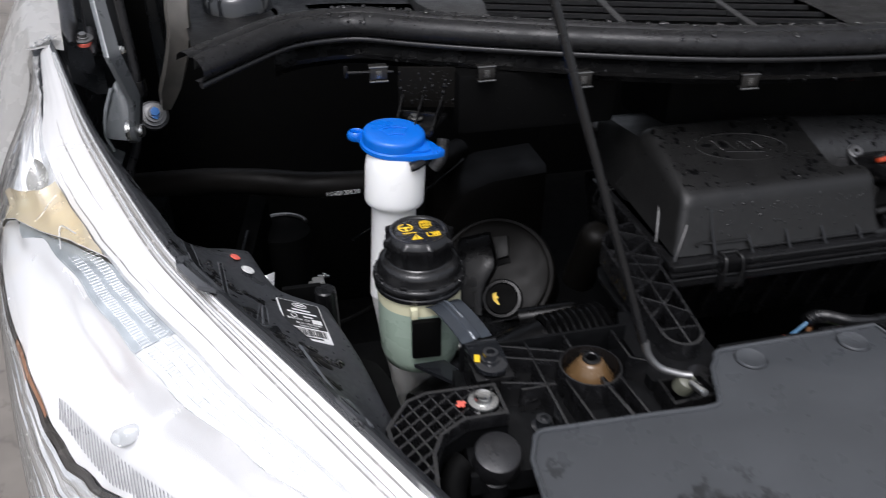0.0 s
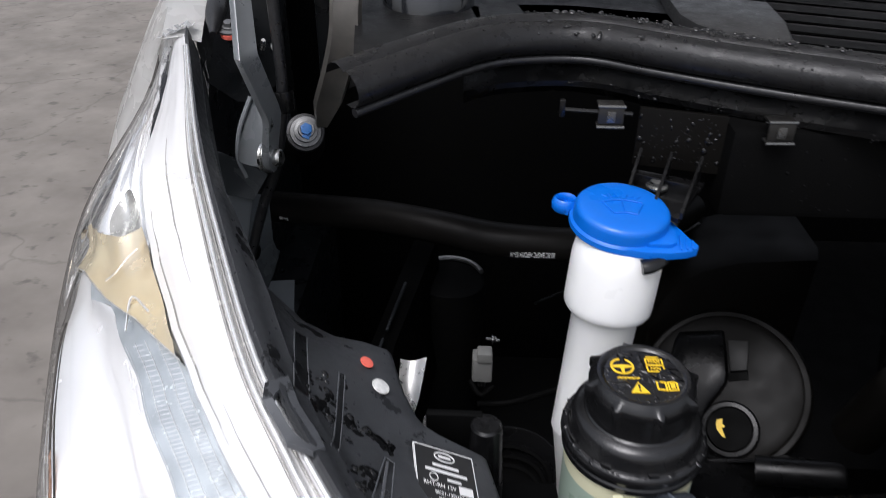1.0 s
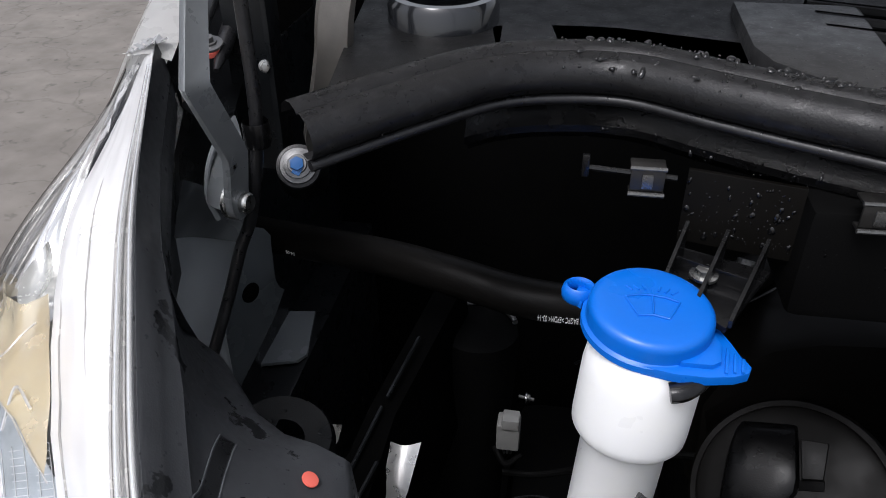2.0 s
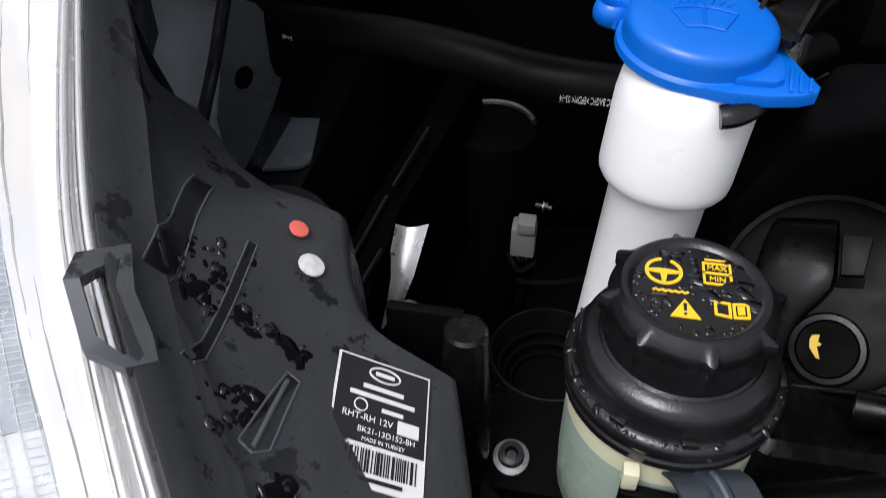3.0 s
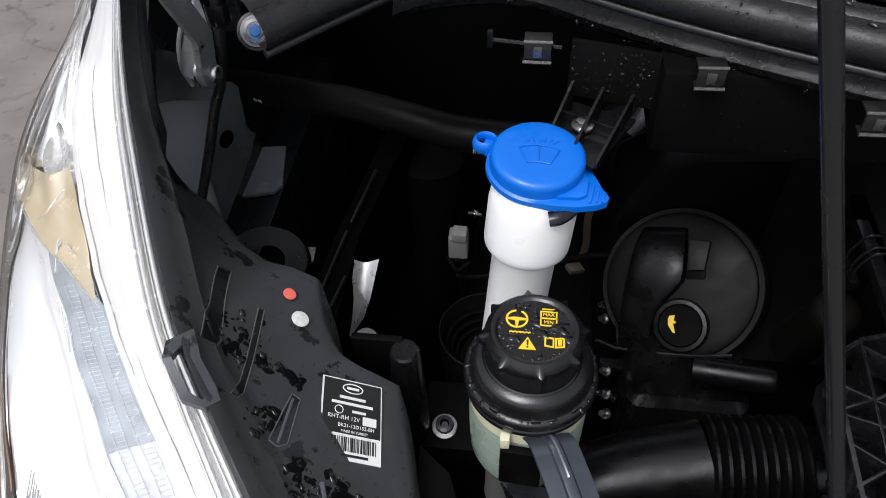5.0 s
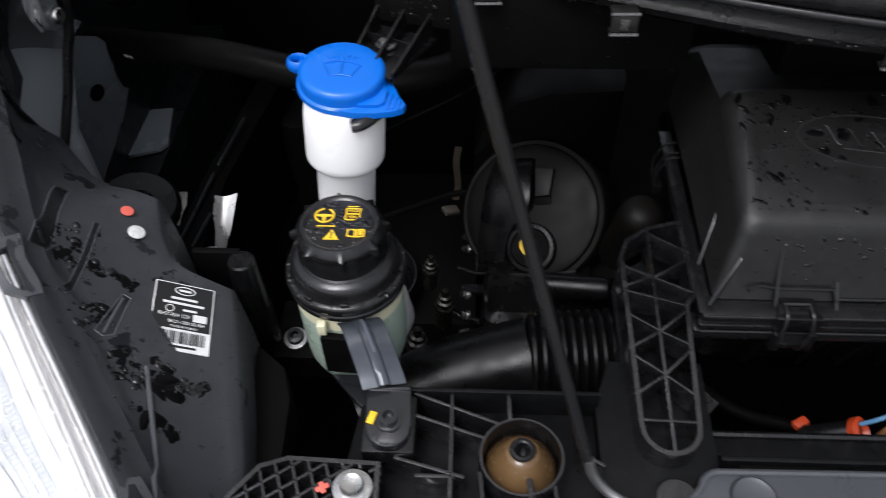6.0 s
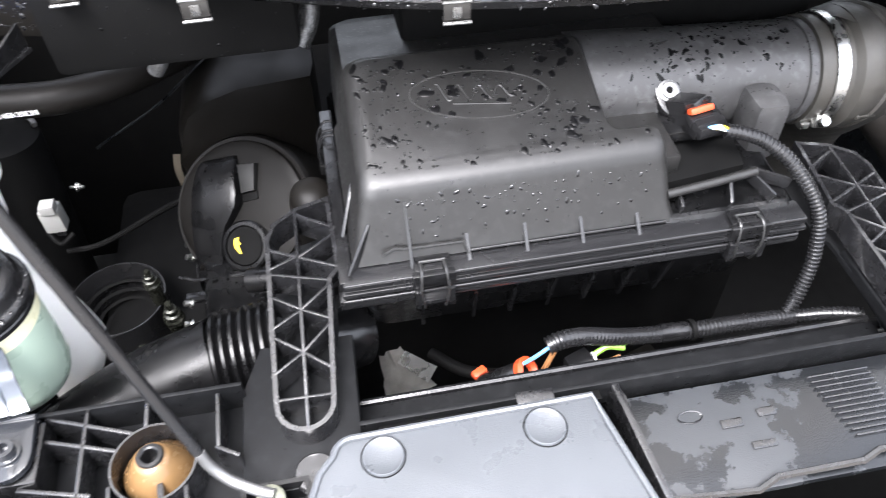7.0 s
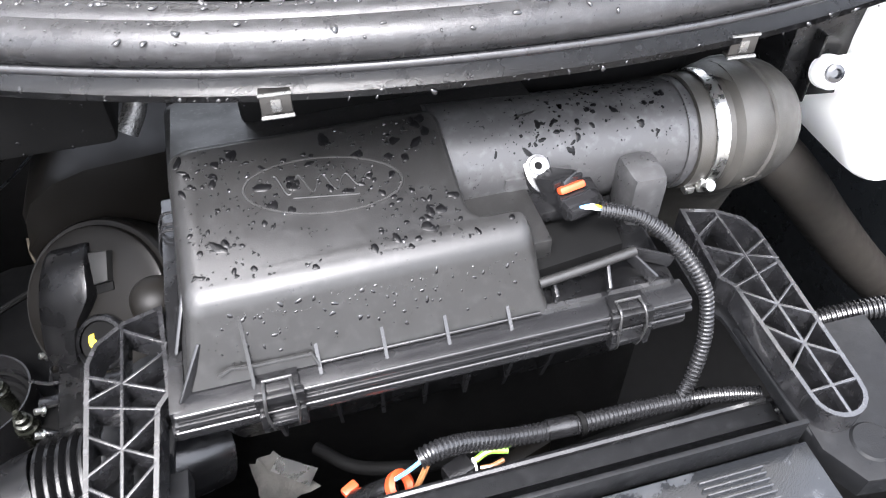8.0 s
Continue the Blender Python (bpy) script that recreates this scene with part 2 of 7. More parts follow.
# dark specks and oil spots
_spot = _n.new("ShaderNodeTexNoise")
_spot.inputs["Scale"].default_value, _spot.inputs["Detail"].default_value = 14.0, 4
_l.new(_co.outputs["Object"], _spot.inputs["Vector"])
_dark = _n.new("ShaderNodeMapRange")
_dark.inputs["From Min"].default_value, _dark.inputs["From Max"].default_value = 0.60, 0.70
_dark.inputs["To Min"].default_value, _dark.inputs["To Max"].default_value = 1.0, 0.62
_l.new(_spot.outputs["Fac"], _dark.inputs["Value"])
_spotted = _n.new("ShaderNodeMix")
_spotted.data_type, _spotted.blend_type = "RGBA", "MULTIPLY"
_spotted.inputs[0].default_value = 1.0
_l.new(_mul.outputs[2], _spotted.inputs[6])
_l.new(_dark.outputs["Result"], _spotted.inputs[7])
_l.new(_spotted.outputs[2], _p.inputs["Base Color"])


# ---- mesh helpers ----
def shaded(bm, name, angle=38):
    bmesh.ops.recalc_face_normals(bm, faces=bm.faces[:])
    lim = radians(angle)
    for f in bm.faces:
        f.smooth = True
    for e in bm.edges:
        if len(e.link_faces) == 2 and e.calc_face_angle(0.0) > lim:
            e.smooth = False
    me = bpy.data.meshes.new(name)
    bm.to_mesh(me)
    bm.free()
    return me


def part(name, bm, material, parent, label=""):
    ob = new(name, shaded(bm, name))
    ob.data.materials.append(material)
    ob.parent = parent
    ob.matrix_parent_inverse = Matrix.Translation(parent.location).inverted()
    if label:
        tagged(ob, label=label)
    return ob


def thing(name, label, category, at=(0, 0, 0), group="", kind=""):
    ob = new(name)
    ob.location = at
    ob.empty_display_size = 0.02
    return tagged(ob, label, category, group, kind)


def solo(name, bm, material, label, category, group="", kind=""):
    ob = new(name, shaded(bm, name))
    ob.data.materials.append(material)
    return tagged(ob, label, category, group, kind)


def soften(bm, width, segments=2):
    if width > 0:
        bmesh.ops.bevel(bm, geom=bm.edges[:], offset=width, segments=segments, profile=0.6, affect="EDGES", clamp_overlap=True)
    return bm


def box(c, s, bev=0.002, m=None, seg=2):
    bm = bmesh.new()
    bmesh.ops.create_cube(bm, size=1.0)
    for v in bm.verts:
        v.co = Vector((v.co.x * s[0], v.co.y * s[1], v.co.z * s[2]))
    soften(bm, bev, seg)
    bmesh.ops.transform(bm, matrix=Matrix.Translation(c) @ (m or Matrix()), verts=bm.verts)
    return bm


def prism(outline, z0, z1, bev=0.0, m=None):
    bm = bmesh.new()
    lo = [bm.verts.new((x, y, z0)) for x, y in outline]
    hi = [bm.verts.new((x, y, z1)) for x, y in outline]
    k = len(outline)
    bm.faces.new(lo[::-1])
    top = bm.faces.new(hi)
    for i in range(k):
        bm.faces.new((lo[i], lo[(i + 1) % k], hi[(i + 1) % k], hi[i]))
    if bev:
        bmesh.ops.bevel(bm, geom=list(top.edges), offset=bev, segments=2, profile=0.6, affect="EDGES", clamp_overlap=True)
    bmesh.ops.transform(bm, matrix=m or Matrix(), verts=bm.verts)
    return bm


def join(*bms):
    first = bms[0]
    for other in bms[1:]:
        me = bpy.data.meshes.new("temporary")
        other.to_mesh(me)
        other.free()
        first.from_mesh(me)
        bpy.data.meshes.remove(me)
    return first


def glide(pts, n=8):
    """A smooth line through points."""
    p = [Vector(q) for q in pts]
    p = [p[0] * 2 - p[1]] + p + [p[-1] * 2 - p[-2]]
    out = []
    for i in range(1, len(p) - 2):
        for k in range(n):
            t = k / n
            out.append(0.5 * (2 * p[i] + (p[i + 1] - p[i - 1]) * t + (2 * p[i - 1] - 5 * p[i] + 4 * p[i + 1] - p[i + 2]) * t * t
                              + (3 * p[i] - p[i - 1] - 3 * p[i + 1] + p[i + 2]) * t ** 3))
    return out + [p[-2]]


def tube(line, radius, seg=14, squash=(1, 1), up=(0, 0, 1), caps=True):
    """A tube along a line; radius is a number or a function of 0..1."""
    line = [Vector(q) for q in line]
    bm = bmesh.new()
    rings = []
    side = None
    for i, q in enumerate(line):
        d = (line[min(i + 1, len(line) - 1)] - line[max(i - 1, 0)]).normalized()
        if side is None:
            side = d.cross(Vector(up))
            if side.length < 1e-4:
                side = d.cross(Vector((1, 0, 0)))
        side = (side - d * side.dot(d)).normalized()
        other = d.cross(side)
        r = radius(i / (len(line) - 1)) if callable(radius) else radius
        rings.append([bm.verts.new(q + side * (r * squash[0] * math.cos(a)) + other * (r * squash[1] * math.sin(a)))
                      for a in (2 * math.pi * k / seg for k in range(seg))])
    for a, b in zip(rings, rings[1:]):
        for k in range(seg):
            bm.faces.new((a[k], a[(k + 1) % seg], b[(k + 1) % seg], b[k]))
    if caps:
        bm.faces.new(rings[0][::-1])
        bm.faces.new(rings[-1])
    return bm


def lathe(profile, seg=32, m=None, wave=None):
    """Turns (radius, height) pairs about z."""
    bm = bmesh.new()
    rings = []
    for r, h in profile:
        if r < 1e-6:
            rings.append([bm.verts.new((0, 0, h))])
        else:
            rings.append([bm.verts.new((r * math.cos(a) * (wave(a, h) if wave else 1), r * math.sin(a) * (wave(a, h) if wave else 1), h))
                          for a in (2 * math.pi * k / seg for k in range(seg))])
    for a, b in zip(rings, rings[1:]):
        for k in range(seg):
            q = (a[k % len(a)], a[(k + 1) % len(a)], b[(k + 1) % len(b)], b[k % len(b)])
            q = tuple(dict.fromkeys(q))
            if len(q) > 2:
                bm.faces.new(q)
    bmesh.ops.transform(bm, matrix=m or Matrix(), verts=bm.verts)
    return bm


def sheet(rows, thick=0.0):
    """A skin over rows of points; a thickness below it makes it solid."""
    bm = bmesh.new()
    g = [[bm.verts.new(p) for p in row] for row in rows]
    for a, b in zip(g, g[1:]):
        for i in range(len(a) - 1):
            bm.faces.new((a[i], a[i + 1], b[i + 1], b[i]))
    if thick:
        bmesh.ops.solidify(bm, geom=bm.faces[:], thickness=thick)
    return bm


def bar(a, b, w, h, bev=None):
    """A flat-topped rib from a to b, w wide, hanging h down from the line."""
    a, b = Vector(a), Vector(b)
    d = b - a
    yaw = math.atan2(d.y, d.x)
    pitch = -math.atan2(d.z, math.hypot(d.x, d.y))
    m = Matrix.Rotation(yaw, 4, "Z") @ Matrix.Rotation(pitch, 4, "Y")
    return box((a + b) / 2 - Vector((0, 0, h / 2)), (d.length + w * 0.6, w, h), min(w, h) * 0.30 if bev is None else bev, m, 2)


def facing(at, normal, up=(0, 1, 0)):
    """A pose whose z is the normal and whose y leans to up."""
    n = Vector(normal).normalized()
    y = Vector(up)
    y = (y - n * y.dot(n)).normalized()
    x = y.cross(n)
    m = Matrix((x, y, n)).transposed().to_4x4()
    return Matrix.Translation(at) @ m


def arc(cx, cy, r, a0, a1, n=10):
    return [(cx + r * math.cos(radians(a0 + (a1 - a0) * k / n)), cy + r * math.sin(radians(a0 + (a1 - a0) * k / n))) for k in range(n + 1)]


def disc(r, h, m, bev=0.0005, seg=24):
    return prism(arc(0, 0, r, 0, 360 - 360 / seg, seg - 1), 0, h, bev, m)


def hexbolt(m, r=0.006, h=0.005, washer=0.010):
    bm = prism(arc(0, 0, r, 0, 300, 5), 0.0015, h, 0.0006)
    w = disc(washer, 0.0016, Matrix(), 0.0004)
    out = join(w, bm)
    bmesh.ops.transform(out, matrix=m, verts=out.verts)
    return out


def letters(text, size, m, lift=0.0003):
    """Flat lettering as a mesh, its middle at the pose's origin."""
    cu = bpy.data.curves.new("letters", "FONT")
    cu.body, cu.size, cu.align_x, cu.align_y, cu.extrude = text, size, "CENTER", "CENTER", lift
    ob = bpy.data.objects.new("letters", cu)
    scene.collection.objects.link(ob)
    bpy.context.view_layer.update()
    me = bpy.data.meshes.new_from_object(ob.evaluated_get(bpy.context.evaluated_depsgraph_get()))
    bm = bmesh.new()
    bm.from_mesh(me)
    bpy.data.objects.remove(ob)
    bpy.data.curves.remove(cu)
    bpy.data.meshes.remove(me)
    bmesh.ops.transform(bm, matrix=m, verts=bm.verts)
    return bm


def ringed(outline, wall, z0, z1):
    """A wall of even thickness round an outline (wall goes inwards)."""
    k = len(outline)
    inner = []
    area = sum(outline[i][0] * outline[(i + 1) % k][1] - outline[(i + 1) % k][0] * outline[i][1] for i in range(k))
    s = 1 if area > 0 else -1
    for i in range(k):
        p, q, r = Vector(outline[i - 1]), Vector(outline[i]), Vector(outline[(i + 1) % k])
        n1 = Vector((-(q - p).y, (q - p).x)).normalized() * s
        n2 = Vector((-(r - q).y, (r - q).x)).normalized() * s
        nn = (n1 + n2)
        nn = nn / max(0.5, nn.length_squared / 2)
        inner.append(q + nn * wall)
    bm = bmesh.new()
    def hz(z, p):
        return z(p[0], p[1]) if callable(z) else z
    o0 = [bm.verts.new((p[0], p[1], hz(z0, p))) for p in outline]
    o1 = [bm.verts.new((p[0], p[1], hz(z1, p))) for p in outline]
    i0 = [bm.verts.new((p[0], p[1], hz(z0, p))) for p in inner]
    i1 = [bm.verts.new((p[0], p[1], hz(z1, p))) for p in inner]
    for i in range(k):
        j = (i + 1) % k
        for a, b in ((o0, o1), (o1, i1), (i1, i0), (i0, o0)):
            bm.faces.new((a[i], a[j], b[j], b[i]))
    return bm


# ---- setting: yard, body shell ----
def rim_z(y):
    """Height of the headlamp's inner upper edge, which falls towards the front."""
    return 1.166 + 0.33 * (y - 0.532)


RIM = glide([(x, y, rim_z(y)) for x, y in ((-0.190, 0.825), (-0.152, 0.715), (-0.118, 0.637), (-0.080, 0.560), (-0.047, 0.512), (-0.008, 0.461), (0.036, 0.402), (0.084, 0.335), (0.150, 0.245))], 6)

bm = bmesh.new()
g = [[bm.verts.new((sx * (abs(i) / 14) ** 3 * 900 + 0.3, sy * (abs(j) / 14) ** 3 * 900 + 0.5, 0))
      for i in range(-14, 15) for sx in ((1 if i > 0 else -1),)] for j in range(-14, 15) for sy in ((1 if j > 0 else -1),)]
for a, b in zip(g, g[1:]):
    for i in range(len(a) - 1):
        bm.faces.new((a[i], a[i + 1], b[i + 1], b[i]))
solo("ground", bm, CONCRETE, "weathered grey concrete yard ground, damp and dusty", "ground", kind="structure")

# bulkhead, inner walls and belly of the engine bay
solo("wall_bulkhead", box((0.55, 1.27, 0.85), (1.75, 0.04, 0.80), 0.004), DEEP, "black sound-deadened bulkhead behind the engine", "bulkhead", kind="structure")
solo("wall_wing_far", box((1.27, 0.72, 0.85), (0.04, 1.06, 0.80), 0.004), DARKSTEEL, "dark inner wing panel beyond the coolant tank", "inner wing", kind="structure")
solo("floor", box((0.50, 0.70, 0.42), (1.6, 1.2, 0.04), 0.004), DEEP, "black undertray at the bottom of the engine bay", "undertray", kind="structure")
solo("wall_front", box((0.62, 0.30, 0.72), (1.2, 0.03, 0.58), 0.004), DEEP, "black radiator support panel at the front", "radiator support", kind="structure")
solo("wall_wing_near", box((-0.205, 0.98, 0.590), (0.06, 0.60, 0.58), 0.004), DARKSTEEL, "dark inner wing wall beside the headlamp", "inner wing", kind="structure")

# outer wing behind and below the lamp
W0 = glide([(-0.2130, 0.822, 1.252), (-0.2210, 0.87, 1.266), (-0.2320, 0.95, 1.287), (-0.245, 1.15, 1.315), (-0.26, 1.5, 1.35)], 5)
rows = []
for p in W0:
    f = min(1, max(0, (p.y - 0.822) / 0.040))
    f = f * f * (3 - 2 * f)
    row = [p + Vector((0.034, 0.0, 0.001)), p + Vector((0.018, 0, 0.005)), p + Vector((0.004, 0, 0.003))]
    for flush, flared, drop in ((-0.001, -0.006, 0.008), (-0.006, -0.030, 0.045), (-0.045, -0.066, 0.11), (-0.077, -0.088, 0.16), (-0.098, -0.098, 0.25), (-0.08, -0.08, 0.48), (-0.05, -0.05, 0.75)):
        row.append(p + Vector((flush + (flared - flush) * f, 0, -drop)))
    rows.append(row)
wing = thing("front_wing", "silver-white painted front wing beside the headlamp", "van wing", (-0.28, 0.9, 0.6))
part("wing_panel", sheet(rows, 0.004), PAINT, wing)
part("gutter", sheet([[p + Vector((0.030, 0, -0.001)), p + Vector((0.034, 0, -0.03)), p + Vector((0.055, 0, -0.045)), p + Vector((0.065, 0, -0.045))] for p in W0], 0.003), DARKSTEEL, wing, "dark gutter beside the bonnet gap")
part("edge_seal", tube([p + Vector((0.042, 0, 0.002)) for p in W0[1:]], lambda s: 0.008 * min(1, 0.3 + s * 5), 10), RUBBER, wing, "black rubber edge seal")
part("edge_seal", tube([p + Vector((0.060, 0, -0.010)) for p in W0[1:]], lambda s: 0.006 * min(1, 0.3 + s * 5), 10), RUBBER, wing, "black rubber edge seal")
# bumper skin wraps round below the lamp
LOW = [(-0.222, 0.822, 1.213), (-0.2255, 0.700, 1.122), (-0.2275, 0.620, 1.057), (-0.2185, 0.535, 1.002), (-0.2025, 0.467, 0.962), (-0.1725, 0.384, 0.922), (-0.1345, 0.309, 0.897), (-0.073, 0.223, 0.877), (0.02, 0.148, 0.867), (0.3, 0.10, 0.86), (0.6, 0.08, 0.86), (1.1, 0.12, 0.86)]


def waist(q):
    """The lamp draws in towards its rear tip."""
    f = min(1, max(0, (q.y - 0.665) / 0.10))
    return q + Vector((0.0145 * f * f * (3 - 2 * f) - 0.0050 * min(1, max(0, (q.y - 0.785) / 0.037)), 0, 0))


rows = []
for q in map(waist, glide(LOW, 5)):
    out = (Vector((q.x, q.y, 0)) - Vector((0.5, 0.9, 0))).normalized()
    bulge = min(1, max(0, (q.y - 0.66) / 0.16)) ** 1.3
    side = Vector((-0.102 * bulge, 0, 0))
    rows.append([q - out * 0.02 + Vector((0, 0, 0.004)), q + out * 0.001, q + out * 0.003 + side * 0.06 + Vector((0, 0, -0.012)), q + out * 0.003 + side * 0.34 + Vector((0, 0, -0.05)), q + out * 0.003 + side * 0.76 + Vector((0, 0, -0.12)), q + out * 0.002 + side + Vector((0, 0, -0.2)), q - out * 0.02 + side + Vector((0, 0, -0.45))])
bump = thing("front_bumper", "silver-white painted front bumper skin below the headlamp", "bumper", (0.3, 0.3, 0.4))
part("bumper_skin", sheet(rows, 0.004), PAINT, bump)

# raised bonnet, held by the prop rod
bonnet = thing("bonnet", "raised silver-white bonnet with a ribbed painted underside", "bonnet", (0.55, 0.87, 1.30))
bm75 = Matrix.Translation((0.55, 0.875, 1.31)) @ Matrix.Rotation(radians(180 - 76), 4, "X")
part("outer_skin", box((0, 0, 0), (1.46, 0.95, 0.012), 0.004, bm75 @ Matrix.Translation((0, 0.48, -0.012))), PAINT, bonnet)
part("inner_frame", join(*[box((0, 0, 0), s, 0.006, bm75 @ Matrix.Translation(c)) for c, s in (((0, 0.03, 0.008), (1.4, 0.06, 0.024)), ((0, 0.92, 0.008), (1.4, 0.06, 0.024)), ((-0.67, 0.48, 0.008), (0.06, 0.9, 0.024)), ((0.67, 0.48, 0.008), (0.06, 0.9, 0.024)), ((0, 0.48, 0.008), (0.05, 0.9, 0.022)))]), PAINT, bonnet)

# scuttle: seal line, lip, panel with vents
SEAL = glide([(-0.052, 0.700, 1.266), (-0.008, 0.742, 1.270), (0.030, 0.776, 1.272), (0.066, 0.790, 1.272), (0.106, 0.790, 1.272), (0.150, 0.766, 1.272), (0.205, 0.738, 1.272), (0.290, 0.702, 1.272), (0.390, 0.666, 1.272), (0.475, 0.645, 1.272), (0.580, 0.632, 1.272), (0.700, 0.632, 1.271), (0.820, 0.650, 1.270), (0.96, 0.690, 1.268), (1.08, 0.75, 1.265)], 6)
seal = thing("bonnet_seal", "wet black rubber bonnet seal along the scuttle edge", "rubber seal", (0.5, 0.68, 1.26))
def across_seal(k):
    """Level direction square to the seal, towards the windscreen."""
    d = SEAL[min(k + 1, len(SEAL) - 1)] - SEAL[max(k - 1, 0)]
    return Vector((-d.y, d.x, 0)).normalized()


def seal_rows(profile):
    return [[q + across_seal(k) * a + Vector((0, 0, b)) for a, b in profile] for k, q in enumerate(SEAL)]


part("seal_bulb", sheet(seal_rows([(0.002, 0.0098), (-0.0020, 0.0102), (-0.0070, 0.0080), (-0.0110, 0.0042), (-0.0132, -0.0008), (-0.0128, -0.0060), (-0.0098, -0.0098), (-0.0050, -0.0112), (0.000, -0.0106)]), 0.0022), SEALRUBBER, seal)
part("upper_flange", sheet(seal_rows([(0.0200, 0.0040), (0.0185, 0.0090), (0.0140, 0.0122), (0.0085, 0.0128), (0.0040, 0.0112), (0.0018, 0.0088)]), 0.0022), SEALRUBBER, seal, "flat wet upper flange of the seal")
part("lower_lip", tube([q + across_seal(k) * -0.0080 + Vector((0, 0, -0.0138)) for k, q in enumerate(SEAL)], 0.0030, 10), RUBBER, seal, "shiny black lip under the seal")

scuttle = thing("windscreen_scuttle", "black plastic scuttle with slotted air vents below the windscreen", "scuttle", (0.5, 0.85, 1.25))
rows = []
for p in SEAL:
    rows.append([p + Vector((0, 0.012, -0.005)), p + Vector((0, 0.03, 0.000)), Vector((p.x * 1.02 - 0.01, max(p.y + 0.07, 0.5 * p.y + 0.475), 1.272)), Vector((p.x * 1.05 - 0.02, 0.93, 1.276)), Vector((p.x * 1.08 - 0.03, 1.02, 1.30))])
part("top_skin", sheet(rows, 0.003), SCUTTLE, scuttle)
# front face and rail under the seal that carries the clips
rows = []
for p in SEAL:
    rows.append([p + Vector((0, 0.004, -0.014)), p + Vector((0, 0.000, -0.026)), p + Vector((0, -0.006, -0.030)), p + Vector((0, -0.006, -0.034)), p + Vector((0, 0.006, -0.036)), p + Vector((0, 0.01, -0.044))])
part("front_face", sheet(rows[10:], 0.003), BLACK, scuttle)
part("rail_end", join(tube([(0.083, 0.7415, 1.2385), (0.128, 0.7345, 1.2390)], 0.0016, 8), box((0.083, 0.7415, 1.2395), (0.004, 0.004, 0.012), 0.001)), BLACK, scuttle, "free end of the clip rail")
# vent: a raised frame with curved slats over a near-black sheet that carries the shade
def seal_y(x):
    a = min(SEAL, key=lambda q: abs(q.x - x) + (1 if q.x < 0.1 else 0))
    return a.y


def vent_y(x):
    """Front edge of the vent, which follows the seal."""
    return 0.748 - 0.345 * (x - 0.22) + 0.115 * max(0, x - 0.22) ** 2 * 0.9


VX = [0.216 + 0.346 * k / 24 for k in range(25)]
part("vent_shade_sheet", sheet([[Vector((x, vent_y(x) - 0.002, 1.2765)), Vector((x, vent_y(x) + 0.160, 1.2790))] for x in VX], 0.002), DEEP, scuttle, "near-black sheet for the shade below the vent slats")
for k in range(7):
    rows = []
    for x in VX:
        y = vent_y(x) + 0.0265 * k + (-0.006 if k == 0 else 0)
        w = 0.012 if k == 0 else 0.0078
        z = 1.2815 + 0.0003 * k
        rows.append([Vector((x, y, z - 0.0045)), Vector((x, y + 0.0008, z - 0.0006)), Vector((x, y + 0.002, z)), Vector((x, y + w - 0.002, z)), Vector((x, y + w - 0.0008, z - 0.0006)), Vector((x, y + w, z - 0.0045))])
    part("vent_slat", sheet(rows, 0.0006), SCUTTLE, scuttle)
for x in (0.347, 0.465):
    part("vent_divider", bar((x, vent_y(x) - 0.002, 1.2822), (x + 0.022, vent_y(x) + 0.158, 1.2842), 0.0075, 0.007, 0.001), SCUTTLE, scuttle)
part("vent_end", prism([(0.226, 0.7440), (0.236, 0.8000), (0.246, 0.905), (0.170, 0.905), (0.168, 0.815), (0.174, 0.790), (0.190, 0.770), (0.206, 0.756)], 1.262, 1.2825, 0.003), SCUTTLE, scuttle, "flat raised end of the vent")
part("vent_end", sheet([[Vector((x, seal_y(x) + 0.016, 1.2800)), Vector((x, seal_y(x) + 0.018, 1.2825)), Vector((x + 0.01, 0.80, 1.2845)), Vector((x + 0.01, 0.905, 1.2855))] for x in (0.556 + 0.46 * k / 20 for k in range(21))], 0.003), SCUTTLE, scuttle, "flat raised end of the vent")
part("wiper_boss", lathe([(0.036, -0.02), (0.036, 0.012), (0.033, 0.016), (0.027, 0.016), (0.025, 0.01), (0.025, -0.012), (0.0, -0.012)], 36, pose(-0.012, 0.872, 1.272)), GLOSS, scuttle, "round black collar of the wiper spindle")

clip_at = [(0.113, 0.734, 1.239), (0.214, 0.714, 1.239), (0.298, 0.678, 1.239), (0.4545, 0.647, 1.2365), (0.724, 0.634, 1.234)]
first = None
for x, y, z in clip_at:
    if first is None:
        first = thing("spring_clip", "small bright steel spring clip on the scuttle rail", "clip", (0, 0, 0), "clips along the scuttle rail")
        part("clip_body", join(box((0, 0, 0.007), (0.017, 0.010, 0.0016), 0.0006), box((0, -0.0055, 0.001), (0.0165, 0.0016, 0.0115), 0.0006), box((0, -0.0035, -0.006), (0.017, 0.008, 0.0016), 0.0006)), CLIPSTEEL, first)
        part("upper_lip", tube([(-0.0088, -0.0058, 0.0072), (0.0088, -0.0058, 0.0072)], 0.0011, 8), LIPSTEEL, first, "bright folded edge")
        part("lower_lip", tube([(-0.0088, -0.0072, -0.0062), (0.0088, -0.0072, -0.0062)], 0.0012, 8), LIPSTEEL, first, "bright folded edge")
        part("spring_tongue", box((0.0, -0.0068, 0.0005), (0.0055, 0.0014, 0.0075), 0.0006), LIPSTEEL, first)
        first.location = (x, y, z)
    else:
        copy_thing(first, pose(x, y, z, 0, 0, random.uniform(-8, 4)))

